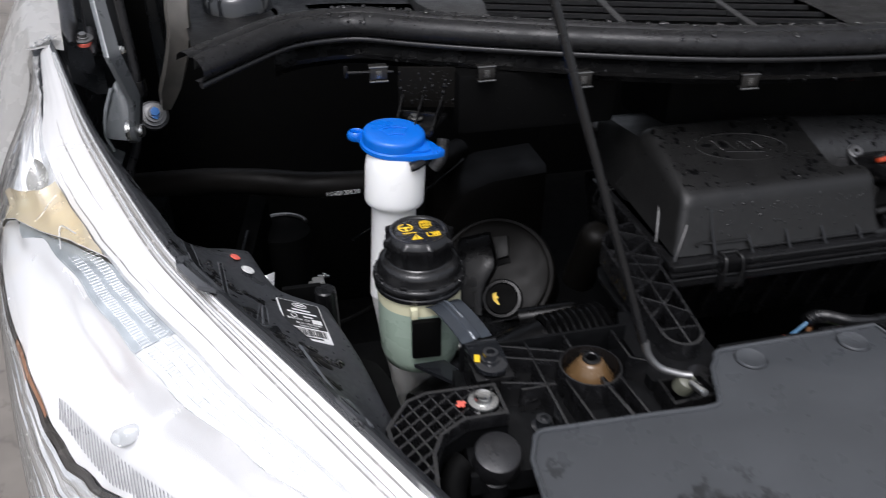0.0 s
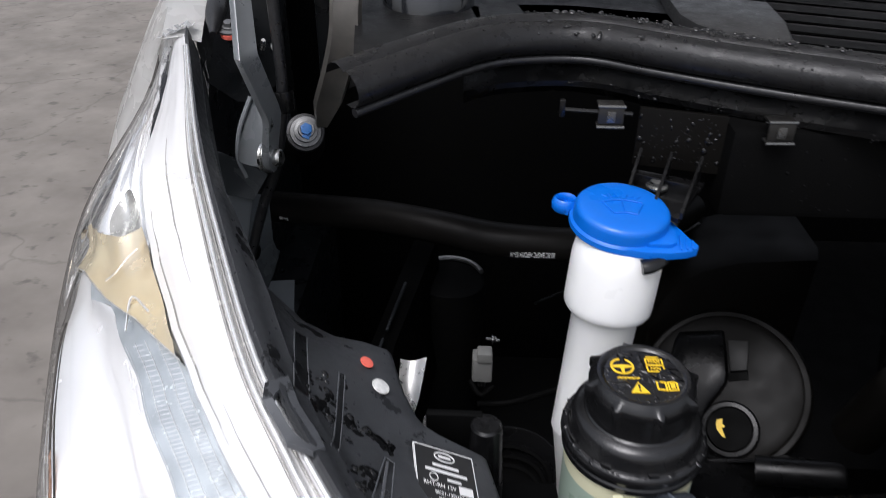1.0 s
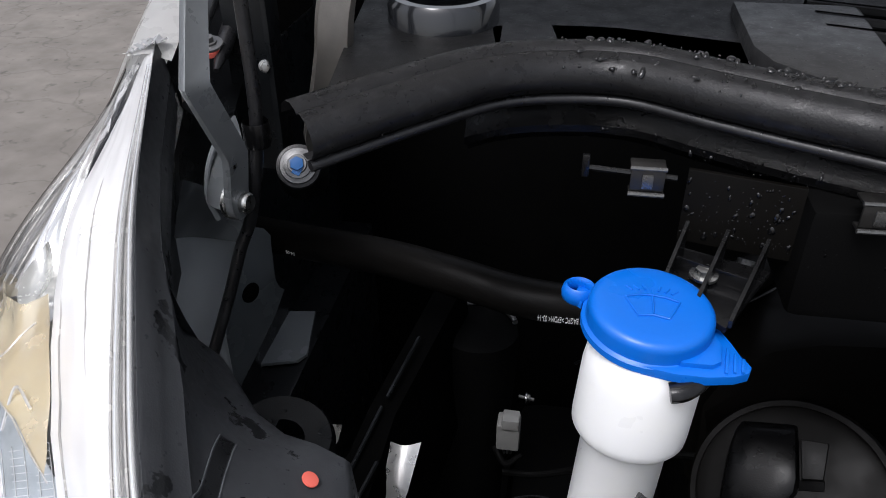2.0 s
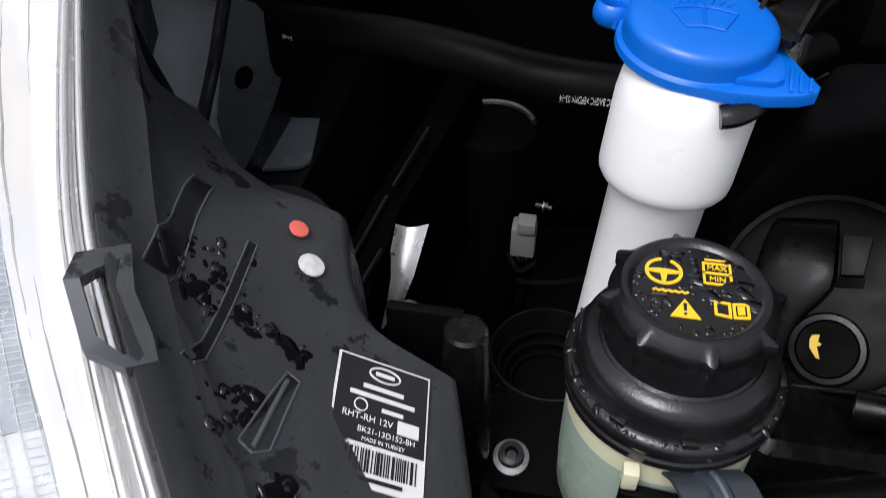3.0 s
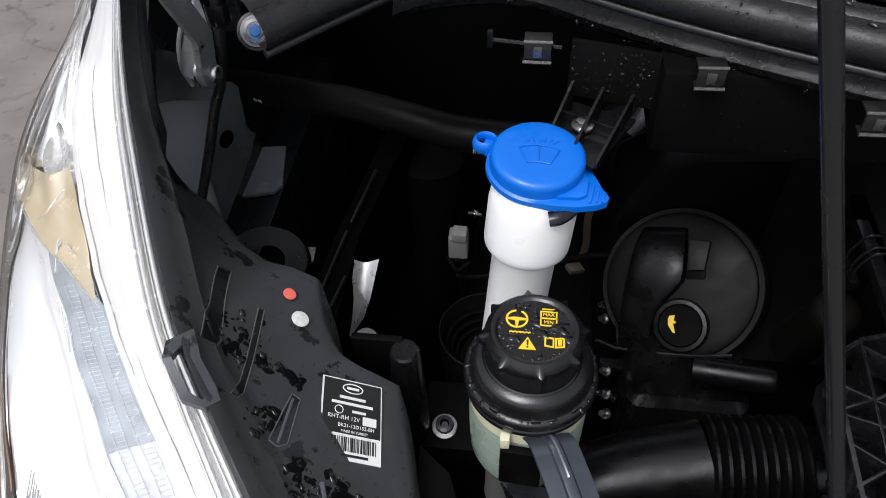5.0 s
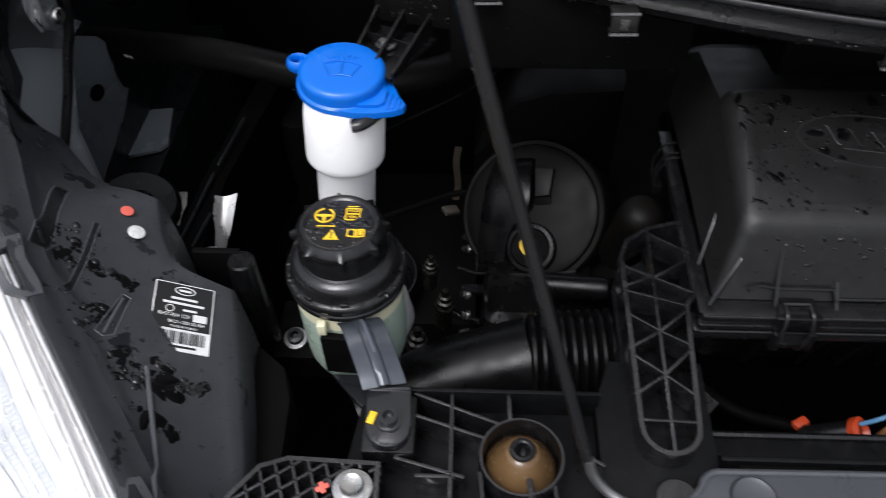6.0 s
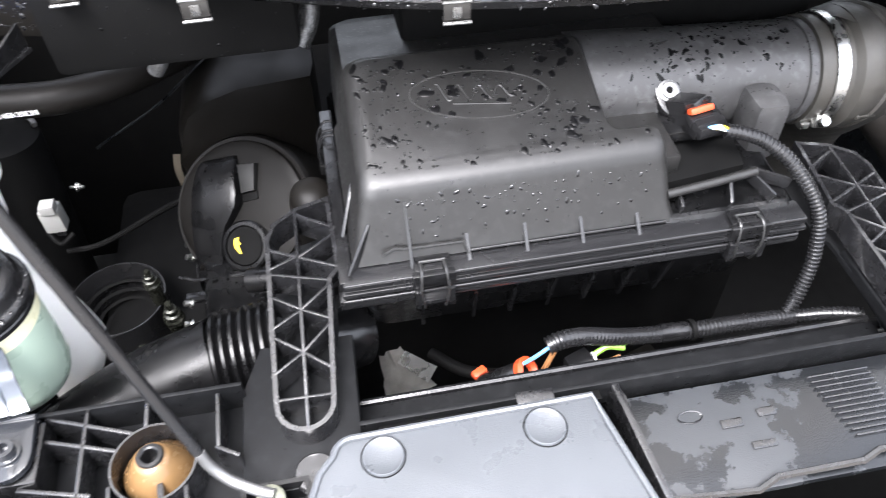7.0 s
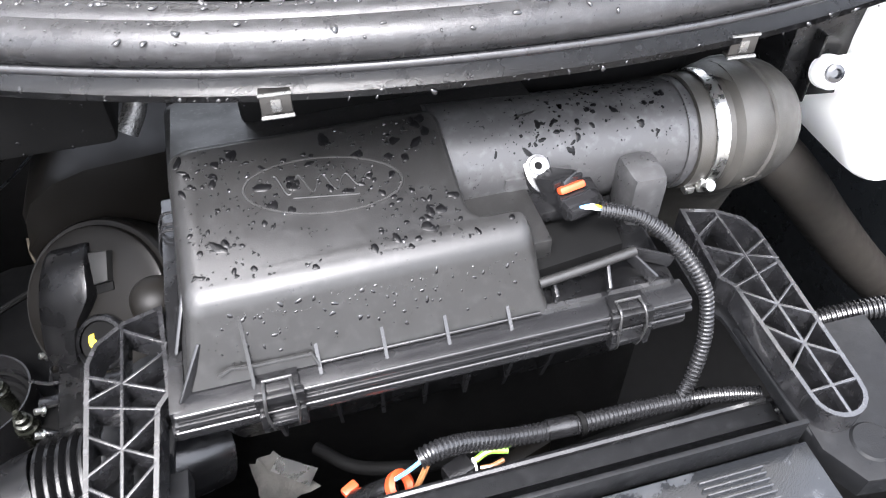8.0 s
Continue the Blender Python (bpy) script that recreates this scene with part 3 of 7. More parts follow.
# ducts that hang under the scuttle
duct = thing("scuttle_duct", "black plastic duct box hanging under the scuttle", "duct", (0.27, 0.75, 1.18))
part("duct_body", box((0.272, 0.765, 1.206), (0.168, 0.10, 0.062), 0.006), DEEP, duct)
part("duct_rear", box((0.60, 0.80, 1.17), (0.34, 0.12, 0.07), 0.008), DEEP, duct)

# bracket that holds the filler neck
neck_bracket = thing("filler_bracket", "black plastic bracket with three ribs and a bolt", "bracket", (0.14, 0.72, 1.2))
part("back_plate", prism([(0.134, 0.7415), (0.188, 0.7285), (0.1885, 0.7315), (0.1345, 0.7445)], 1.200, 1.241, 0.0005), SOOT, neck_bracket, "black plate beaded with rain")
part("shelf", prism([(0.122, 0.695), (0.150, 0.670), (0.178, 0.720), (0.134, 0.738)], 1.1955, 1.1985, 0.0006), BLACK, neck_bracket)
for (ax, ay), (bx, by) in (((0.1235, 0.697), (0.137, 0.735)), ((0.138, 0.684), (0.156, 0.729)), ((0.1515, 0.671), (0.1745, 0.723))):
    m = facing(((ax + bx) / 2, (ay + by) / 2, 1.198), ((by - ay), -(bx - ax), 0), (0, 0, 1))
    hl = math.hypot(bx - ax, by - ay) / 2
    part("rib", prism([(-hl, 0), (hl, 0), (hl, 0.004), (-hl, 0.0175)] if (m @ Vector((-hl, 0, 0))).y > (m @ Vector((hl, 0, 0))).y else [(-hl, 0), (hl, 0), (hl, 0.0175), (-hl, 0.004)], -0.0009, 0.0009, 0, m), BLACK, neck_bracket)
part("cross_rib", bar((0.131, 0.716, 1.206), (0.164, 0.700, 1.206), 0.0016, 0.008), BLACK, neck_bracket)
part("bolt", hexbolt(pose(0.144, 0.708, 1.2), 0.0045, 0.005, 0.007), STEEL, neck_bracket, "zinc-plated bolt")

# ---- windscreen washer filler ----
CAP = Vector((0.1175, 0.677, 1.200))
filler = thing("washer_filler", "white polythene washer filler neck with a bright blue flip cap", "washer bottle", (CAP.x, CAP.y, 0.9))
part("neck", lathe([(0.0165, 0.036), (0.0165, 0.0230), (0.0245, 0.0205), (0.0272, 0.0165), (0.0282, 0.008), (0.0282, -0.0225), (0.0279, -0.0258), (0.0262, -0.0285), (0.0225, -0.0305), (0.0213, -0.033), (0.0210, -0.09), (0.0210, -0.128)], 44, facing((0.1160, 0.6685, 1.163), (0.073, 0.085, 1))), WHITE, filler)


def oval_ring(cx, cy, z, rx, ry, n=36):
    return [Vector((cx + rx * math.cos(2 * math.pi * k / n), cy + ry * math.sin(2 * math.pi * k / n), z)) for k in range(n + 1)]


tank_rows = [oval_ring(*q) for q in ((0.1075, 0.6585, 1.045, 0.0209, 0.0209), (0.1095, 0.657, 1.034, 0.0225, 0.0225), (0.121, 0.651, 1.00, 0.0295, 0.029), (0.126, 0.650, 0.965, 0.031, 0.031), (0.120, 0.650, 0.935, 0.026, 0.028), (0.112, 0.652, 0.915, 0.018, 0.020), (0.108, 0.652, 0.80, 0.016, 0.018))]
part("lower_neck", sheet(tank_rows, -0.001), WHITE, filler)
MCAP = Matrix.Translation(CAP) @ Matrix.Rotation(radians(4), 4, "X") @ Matrix.Rotation(radians(3), 4, "Y")
cap = part("cap", lathe([(0, 0.0030), (0.020, 0.0034), (0.0255, 0.0032), (0.0275, 0.0026), (0.0288, 0.0010), (0.0292, -0.0010), (0.0294, -0.0068), (0.0302, -0.0074), (0.0312, -0.0080), (0.0314, -0.0110), (0.0304, -0.0122), (0.0240, -0.0122)], 56, MCAP), BLUE, filler, "bright blue round flip cap")
part("thumb_tab", prism([(-0.004, -0.0305), (0.010, -0.0325), (0.024, -0.0318), (0.036, -0.0290), (0.0425, -0.0255), (0.0440, -0.0215), (0.0415, -0.0165), (0.0355, -0.0090), (0.0315, -0.001), (0.0285, 0.010), (0.020, 0.004), (0.008, -0.016)], -0.0122, -0.0072, 0.0014, MCAP), BLUE, cap)
part("tab_step", prism([(0.012, -0.0275), (0.026, -0.0265), (0.0300, -0.0235), (0.0315, -0.012), (0.0285, -0.004), (0.018, -0.010)], -0.0074, -0.0046, 0.0010, MCAP), BLUE, cap)
for k in range(3):
    part("grip_rib", bar(MCAP @ Vector((0.0345 + 0.0030 * k, -0.0125 - 0.0030 * k, -0.0060)), MCAP @ Vector((0.0320 + 0.0036 * k, -0.0278 + 0.0008 * k, -0.0060)), 0.0015, 0.003, 0.0005), BLUE, cap)
loop = [MCAP @ Vector((-0.0325 + 0.0068 * math.cos(a), 0.0165 + 0.0058 * math.sin(a), -0.0085)) for a in (2 * math.pi * k / 24 for k in range(25))]
part("hinge_loop", tube(loop, 0.0019, 8, (1, 2.4)), BLUE, cap)
part("hinge_strap", prism([(-0.031, 0.008), (-0.036, 0.0115), (-0.033, 0.0205), (-0.024, 0.022)], -0.0122, -0.0085, 0.001, MCAP), BLUE, cap)
# raised washer symbol: a fan-shaped screen with a jet of dots above it
fan = [Vector((0.0125 * x, y, 0.0036)) for x, y in ((-1.0, 0.0030), (-0.5, 0.0055), (0, 0.0062), (0.5, 0.0055), (1.0, 0.0030), (0.55, -0.0095), (0, -0.0080), (-0.55, -0.0095), (-1.0, 0.0030))]
part("washer_symbol", tube([MCAP @ p for p in fan], 0.0005, 6), BLUE, cap, "raised windscreen washer symbol")
part("spray_symbol", join(*[tube([MCAP @ Vector((0.0030 * i, 0.0098 - 0.0005 * abs(i), 0.0034)), MCAP @ Vector((0.0040 * i, 0.0135 - 0.0008 * abs(i), 0.0034))], 0.0006, 6) for i in (-3, -2, -1, 1, 2, 3)], tube([MCAP @ Vector((0, -0.007, 0.0036)), MCAP @ Vector((0, 0.010, 0.0036))], 0.0005, 6)), BLUE, cap)
part("retainer_clip", tube(glide([CAP + Vector((0.0085, -0.0330, -0.0200)), CAP + Vector((0.014, -0.0320, -0.0190)), CAP + Vector((0.020, -0.0270, -0.0180)), CAP + Vector((0.026, -0.018, -0.0180))], 4), 0.0055, 10, (1, 0.8)), BLACK, filler, "black plastic retaining clip")

# ---- power steering reservoir ----
PS = Vector((0.1215, 0.586, 1.1485))
res = thing("fluid_reservoir", "power steering reservoir, cream tank with green fluid and black screw cap", "fluid reservoir", (PS.x, PS.y, 1.0))
MP = Matrix.Translation(PS)
part("tank_upper", lathe([(0.0365, -0.045), (0.0375, -0.050), (0.0378, -0.066)], 48, MP), CREAM, res, "milky cream translucent tank wall")
part("fluid_level", lathe([(0.0378, -0.066), (0.0376, -0.10), (0.0368, -0.122), (0.0340, -0.132), (0.026, -0.139), (0.0, -0.141)], 48, MP), GREEN, res, "pale green fluid showing through tank")


def lugs(a, h):
    """Eight narrow lugs round the upper rim."""
    if h < -0.0215 or h > -0.0030:
        return 1.0
    d = (a / (2 * math.pi) * 8 + 0.30) % 1.0
    high = 0.120 if h > -0.012 else 0.055
    return 1.0 + high * math.exp(-((d - 0.5) / 0.075) ** 2)


cap = part("screw_cap", lathe([(0, -0.0012), (0.0212, -0.0012), (0.0222, -0.0004), (0.0238, 0.0004), (0.0252, 0.0002), (0.0266, -0.0016), (0.0288, -0.0042), (0.0292, -0.0060), (0.0290, -0.0105), (0.0282, -0.0125), (0.0280, -0.0205), (0.0284, -0.0245), (0.0318, -0.0275)], 192, MP, lugs), SATIN, res, "black ribbed screw cap with yellow symbols")
part("collar", lathe([(0.0300, -0.0250), (0.0335, -0.0262), (0.0358, -0.0285), (0.0368, -0.0320), (0.0372, -0.0375), (0.0378, -0.0385), (0.0398, -0.0390), (0.0410, -0.0405), (0.0414, -0.0430), (0.0408, -0.0450), (0.0398, -0.0456), (0.0396, -0.0475), (0.0404, -0.0485), (0.0402, -0.0520), (0.0388, -0.0530), (0.0372, -0.053)], 64, MP), SATIN, res, "black stepped collar with wet rim")
for k in range(5):
    a = radians(200 + 38 * k)
    part("collar_nib", box((PS.x + 0.0385 * math.cos(a), PS.y + 0.0385 * math.sin(a), PS.z - 0.0375), (0.006, 0.0024, 0.003), 0.0008, Matrix.Rotation(a + 1.57, 4, "Z")), SATIN, res)
zc = PS.z - 0.0011


def flat(outline, h=0.0004, at=(0, 0)):
    return prism([(PS.x + at[0] + x, PS.y + at[1] + y) for x, y in outline], zc, zc + h)


wheel_c = (-0.0105, 0.0070)
sym = ringed([(PS.x + wheel_c[0] + x, PS.y + wheel_c[1] + y) for x, y in arc(0, 0, 0.0066, 0, 345, 23)], 0.0012, zc, zc + 0.0004)
sym = join(sym, flat([(-0.0056, -0.0006), (-0.0056, 0.0006), (-0.0016, 0.0012), (0.0016, 0.0012), (0.0056, 0.0006), (0.0056, -0.0006), (0.0012, -0.0012), (0.0006, -0.0056), (-0.0006, -0.0056), (-0.0012, -0.0012)], 0.0004, wheel_c))
part("steering_symbol", sym, YELLOW, cap)
wave = tube([Vector((PS.x - 0.0145 + 0.0011 * k, PS.y - 0.0028 + 0.0006 * (k % 2), zc + 0.0002)) for k in range(12)], 0.0005, 5)
part("wave_symbol", wave, YELLOW, cap)
part("warning_symbol", flat([(-0.0088, -0.0142), (0.0012, -0.0142), (-0.0038, -0.0055)]), YELLOW, cap)
part("exclamation_mark", join(flat([(-0.0042, -0.0112), (-0.0034, -0.0112), (-0.0032, -0.0078), (-0.0044, -0.0078)], 0.0007), flat([(-0.0043, -0.0131), (-0.0033, -0.0131), (-0.0033, -0.0121), (-0.0043, -0.0121)], 0.0007)), LABELBLACK, cap)
can_c = (0.0078, 0.0090)
part("can_symbol", join(ringed([(PS.x + can_c[0] + x, PS.y + can_c[1] + y) for x, y in ((-0.005, -0.006), (0.005, -0.006), (0.005, 0.005), (-0.005, 0.005))], 0.0009, zc, zc + 0.0004), flat([(-0.004, 0.006), (0.004, 0.006), (0.004, 0.0068), (-0.004, 0.0068)], 0.0004, can_c), flat([(-0.005, -0.0008), (0.005, -0.0008), (0.005, 0.0002), (-0.005, 0.0002)], 0.0004, can_c)), YELLOW, cap)
part("level_letters", join(letters("MAX", 0.0032, pose(PS.x + can_c[0], PS.y + can_c[1] + 0.0024, zc + 0.0002)), letters("MIN", 0.0032, pose(PS.x + can_c[0], PS.y + can_c[1] - 0.0032, zc + 0.0002))), YELLOW, cap)
bk = (0.0115, -0.0080)
part("book_symbol", join(*[ringed([(PS.x + bk[0] + s * x, PS.y + bk[1] + y) for x, y in ((0.0002, -0.004), (0.0058, -0.0032), (0.0058, 0.0038), (0.0002, 0.003))], 0.0010, zc, zc + 0.0004) for s in (1, -1)]), YELLOW, cap)
part("book_print", flat([(0.0018, -0.002), (0.0042, -0.0016), (0.0042, 0.0022), (0.0018, 0.0018)], 0.0004, bk), YELLOW, cap)

holder = thing("reservoir_bracket", "gloss black pressed steel strap bracket bolted to the front panel", "bracket", (0.155, 0.50, 1.05))
strap = glide([(0.1325, 0.5490, 1.0950), (0.1365, 0.5430, 1.0972), (0.1430, 0.5290, 1.0948), (0.1500, 0.5135, 1.0895), (0.1535, 0.5050, 1.0850)], 6)
rows = []
for p in strap:
    rows.append([p + Vector((w * 0.0138, w * 0.003, c)) for w, c in ((-1, -0.0012), (-0.97, 0), (-0.30, 0.0003), (-0.22, 0.0016), (0, 0.0020), (0.22, 0.0016), (0.30, 0.0003), (0.97, 0), (1, -0.0012))])
part("strap", sheet(rows, 0.002), STRAP, holder, "glossy steel strap with blue-grey sky sheen in its colour")
part("strap_rib", tube([p + Vector((0.001, 0.0, 0.0012)) for p in strap[3:15]], 0.0016, 8), STRAP, holder)
part("foot", join(prism([(0.1415, 0.507), (0.1705, 0.507), (0.1715, 0.480)] + arc(0.158, 0.478, 0.0135, 0, -180, 8), 1.079, 1.083, 0.001), box((0.156, 0.505, 1.076), (0.028, 0.003, 0.016), 0.001)), GLOSS, holder)
part("side_clamp", box((0.119, 0.5445, 1.062), (0.026, 0.006, 0.040), 0.002, Matrix.Rotation(radians(-4), 4, "Z")), DEEP, holder)
part("lower_arm", prism([(0.108, 0.546), (0.136, 0.546), (0.158, 0.508), (0.146, 0.505)], 1.030, 1.034, 0.001), GLOSS, holder)
part("tank_lug", box((0.1085, 0.5455, 1.090), (0.006, 0.006, 0.010), 0.0012), CREAM, holder)
part("bolt", join(disc(0.0082, 0.002, pose(0.158, 0.482, 1.083)), lathe([(0.006, 0), (0.006, 0.006), (0.0035, 0.006), (0.003, 0.002), (0, 0.002)], 24, pose(0.158, 0.482, 1.084))), GLOSS, holder, "black socket-head bolt")
part("paint_mark", box((0.1475, 0.4835, 1.0838), (0.0045, 0.0085, 0.0012), 0.0004, Matrix.Rotation(radians(-15), 4, "Z")), YELLOW, holder, "yellow paint mark")
post = thing("bracket_post", "black plastic mounting post under the bracket", "mounting post", (0.157, 0.49, 1.05))
part("post_body", box((0.158, 0.484, 1.060), (0.032, 0.040, 0.034), 0.002), BLACK, post)

# ---- headlamp ----
NU = len(RIM)
SH = glide([(-0.2225, 0.822, 1.252), (-0.2270, 0.705, 1.213), (-0.2220, 0.630, 1.180), (-0.2020, 0.548, 1.142), (-0.1840, 0.488, 1.106), (-0.155, 0.410, 1.060), (-0.120, 0.338, 1.02), (-0.062, 0.258, 0.99), (0.03, 0.18, 0.97)], 6)
SH = [waist(q) for q in SH]
LO = glide([(-0.221, 0.820, 1.215), (-0.224, 0.700, 1.125), (-0.226, 0.620, 1.060), (-0.214, 0.535, 1.005), (-0.198, 0.468, 0.965), (-0.171, 0.385, 0.925), (-0.133, 0.310, 0.90), (-0.072, 0.225, 0.88), (0.02, 0.15, 0.87)], 6)
LO = [waist(q) for q in LO]


def lens_point(k, v, depth=0.0):
    """v: 0 at the inner edge, 1 at the lower edge; depth: inwards."""
    a, b, c = RIM[k], SH[k], LO[k]
    mid = b * 2 - (a + c) * 0.5
    mid = b + (mid - b) * 0.62
    p = a * (1 - v) ** 2 + mid * (2 * v * (1 - v)) + c * v * v
    if depth:
        d = (mid - a) * (2 * (1 - v)) + (c - mid) * (2 * v)
        al = RIM[min(k + 1, NU - 1)] - RIM[max(k - 1, 0)]
        n = d.cross(al).normalized()
        if n.z < 0 and v < 0.5 or n.x > 0 and v >= 0.5:
            n = -n
        p = p - n * depth
    return p


lamp = thing("headlamp", "large swept-back headlamp with clear lens and bright reflectors", "headlamp", (-0.1, 0.5, 1.0))
lens = part("lens", sheet([[lens_point(k, i / 24) for i in range(25)] for k in range(NU)]), LENS, lamp, "clear rain-wet polycarbonate lens")
lens.visible_shadow = False
tip_rng = random.Random(31)
for j in range(5):
    c = Vector(RIM[0]).lerp(SH[0], 0.02 + 0.20 * j)
    rows = [[c + Vector((-0.0045 + 0.0030 * a + tip_rng.uniform(-0.0008, 0.0008), 0.0005 + 0.0035 * b, 0.0020 + 0.0016 * math.sin(2.2 * a + j) - 0.0005 * b + tip_rng.uniform(-0.0012, 0.0012))) for b in range(4)] for a in range(4)]
    part("end_tab", sheet(rows, 0.0008), BEZEL, lamp, "crinkled clear tab at the rear tip")


def curve(k, pairs):
    u = k / (NU - 1)
    for (a, p), (b, q) in zip(pairs, pairs[1:]):
        if u <= b:
            f = (u - a) / (b - a)
            f = f * f * (3 - 2 * f)
            return p + (q - p) * f
    return pairs[-1][1]


def vb(k):
    return curve(k, ((0, 0.42), (0.10, 0.245), (0.225, 0.205), (0.26, 0.190), (0.32, 0.165), (0.38, 0.140), (0.44, 0.128), (0.58, 0.105), (0.8, 0.075), (1, 0.06)))


def vg(k):
    return curve(k, ((0, 0.8), (0.26, 0.5), (0.30, 0.34), (0.38, 0.27), (0.5, 0.235), (0.58, 0.205), (0.7, 0.155), (0.8, 0.12), (1, 0.09)))


def at(u, v, depth=0.0):
    """A place in the lamp: u 0 at the rear tip to 1 at the front."""
    q = min(max(u, 0.0), 1.0) * (NU - 1)
    k = min(int(q), NU - 2)
    return lens_point(k, v, depth).lerp(lens_point(k + 1, v, depth), q - k)


def step_curve(x, pairs):
    for (a, p), (b, q) in zip(pairs, pairs[1:]):
        if x <= b:
            return p + (q - p) * max(0, (x - a) / (b - a))
    return pairs[-1][1]


def u_back(v):
    """Where the amber part begins, going forwards."""
    return step_curve(v, ((0.14, 0.235), (0.20, 0.230), (0.29, 0.236), (0.40, 0.215), (0.50, 0.185), (0.62, 0.168), (0.75, 0.138), (1, 0.12)))


def u_front(v):
    """Where the amber part ends and the main reflector begins."""
    return step_curve(v, ((0.12, 0.385), (0.17, 0.355), (0.238, 0.322), (0.323, 0.296), (0.45, 0.250), (0.64, 0.205), (0.75, 0.185), (1, 0.17)))


def band_rows(v0, v1, d0, d1, k0=0, k1=None, n=12, wob=0.0):
    out = []
    for k in range(k0, (k1 or NU)):
        a, b = v0(k), v1(k)
        out.append([lens_point(k, a + (b - a) * i / n, d0 + (d1 - d0) * i / n + wob * math.sin(2.1 * i + 0.9 * k) * math.sin(1.3 * k)) for i in range(n + 1)])
    return out


def merged(bm):
    bmesh.ops.remove_doubles(bm, verts=bm.verts, dist=0.0002)
    return bm


part("bezel_band", sheet(band_rows(lambda k: 0.004, vb, 0.004, 0.009, n=14, wob=0.0004)), BEZEL, lamp, "satin silver inner bezel")
for j in range(2):
    part("bezel_rib", tube([lens_point(k, 0.010 + 0.022 * j, 0.0015) for k in range(1, NU)], 0.0017, 8), CHROME, lamp, "bright trim rib along the lens edge")
    part("rib_groove", tube([lens_point(k, 0.021 + 0.022 * j, 0.0030) for k in range(1, NU)], 0.0008, 6), LAMPLINE, lamp, "smoky groove between the trim ribs")
for f, k0, k1 in ((0.55, 4, 17), (0.72, 20, 36), (0.88, 9, 24)):
    part("bezel_crease", tube([lens_point(k, vb(k) * f, 0.0045 + 0.0045 * f) for k in range(k0, k1)], lambda s: 0.0001 + 0.0005 * math.sin(math.pi * s), 5), LAMPLINE, lamp)
part("bezel_step", sheet(band_rows(vb, lambda k: vb(k) + 0.008, 0.009, 0.014)), BEZEL, lamp)


def ripple(u, v):
    hollow = 0.020 * math.exp(-((u - 0.20) / 0.05) ** 2 - ((v - 0.32) / 0.13) ** 2)
    fade = min(1.0, max(0.1, (0.18 - u) / 0.10))
    sunk = 0.006 * min(1.0, max(0.0, (u - 0.08) / 0.05))
    return 0.0055 + sunk + hollow + fade * (0.0016 * math.sin(46 * v + 9 * u) + 0.0010 * math.sin(97 * v - 30 * u + 1) + 0.0008 * math.sin(60 * u + 20 * v))


part("lamp_backing", sheet([[at(u / 40, 0.08 + 0.9 * i / 30, 0.034) for i in range(31)] for u in range(41)]), CHROME, lamp, "bright inner lamp body")
grid = []
for i in range(73):
    row = []
    for j in range(41):
        v0 = 0.30 + 0.67 * i / 72
        u = (u_back(v0) + 0.02) * j / 40
        lo = vb(u * (NU - 1)) + 0.006
        v = lo + (0.97 - lo) * i / 72
        row.append(at(u, v, ripple(u, v)))
    grid.append(row)
part("rear_reflector", merged(sheet(grid)), CHROME, lamp, "rippled chrome rear reflector")
grid = []
for i in range(41):
    row = []
    for j in range(17):
        v = 0.16 + 0.80 * i / 40
        u = u_back(v) + (u_front(v) - u_back(v)) * j / 16
        v = max(v, vb(u * (NU - 1)) + 0.006)
        row.append(at(u, v, 0.0065 + 0.004 * math.sin(math.pi * j / 16) + 0.0006 * math.sin(50 * v + 8 * u)))
    grid.append(row)
part("amber_reflector", merged(sheet(grid)), AMBER, lamp, "amber turn signal reflector")
part("amber_seam", tube([at(u_front(v), v, 0.0050) for v in (0.15 + 0.6 * i / 20 for i in range(21))], 0.0004, 6), CHROME, lamp)
# Grey dish added to imitate the dark smudge of reflection by the amber.
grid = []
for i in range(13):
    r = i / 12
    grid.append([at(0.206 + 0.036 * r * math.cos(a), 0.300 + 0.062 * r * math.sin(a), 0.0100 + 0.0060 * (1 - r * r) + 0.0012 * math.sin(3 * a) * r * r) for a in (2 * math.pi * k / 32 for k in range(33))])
part("reflection_dish", merged(sheet(grid)), DARKCHROME, lamp, "added grey dish that imitates a dark reflection by the amber")
part("amber_crease", tube(glide([at(0.275, 0.34, 0.0060), at(0.272, 0.30, 0.0058), at(0.262, 0.262, 0.0060), at(0.255, 0.225, 0.0056)], 5), 0.0005, 5), LAMPLINE, lamp)
part("bulb_wire", tube(glide([at(0.315, 0.21, 0.008), at(0.30, 0.25, 0.006), at(0.325, 0.285, 0.009)], 6), 0.0007, 6), CHROME, lamp, "thin bright spring wire")
split = int(NU * 0.52)
part("textured_panel", sheet(band_rows(lambda k: vb(k) + 0.008, vg, 0.016, 0.014, split, NU, 16)), TEAL, lamp, "pale textured reflector strip")
grid = []
for i in range(17):
    row = []
    for j in range(25):
        u0 = 0.245 + (split / (NU - 1) - 0.245) * j / 24
        a, b = vb(u0 * (NU - 1)) + 0.008, vg(u0 * (NU - 1))
        v = a + (b - a) * i / 16
        row.append(at(max(u0, u_front(v)), v, 0.0155 - 0.002 * i / 16))
    grid.append(row)
part("ribbed_panel", merged(sheet(grid)), TEALDARK, lamp, "blue-grey ribbed reflector strip")
for j in range(5):
    f = (j + 0.5) / 5
    part("panel_ridge", tube([lens_point(k, vb(k) + 0.008 + (vg(k) - vb(k)) * f, 0.0152 - 0.002 * f) for k in range(int(NU * 0.33), NU)], 0.0002, 5), TEAL, lamp)
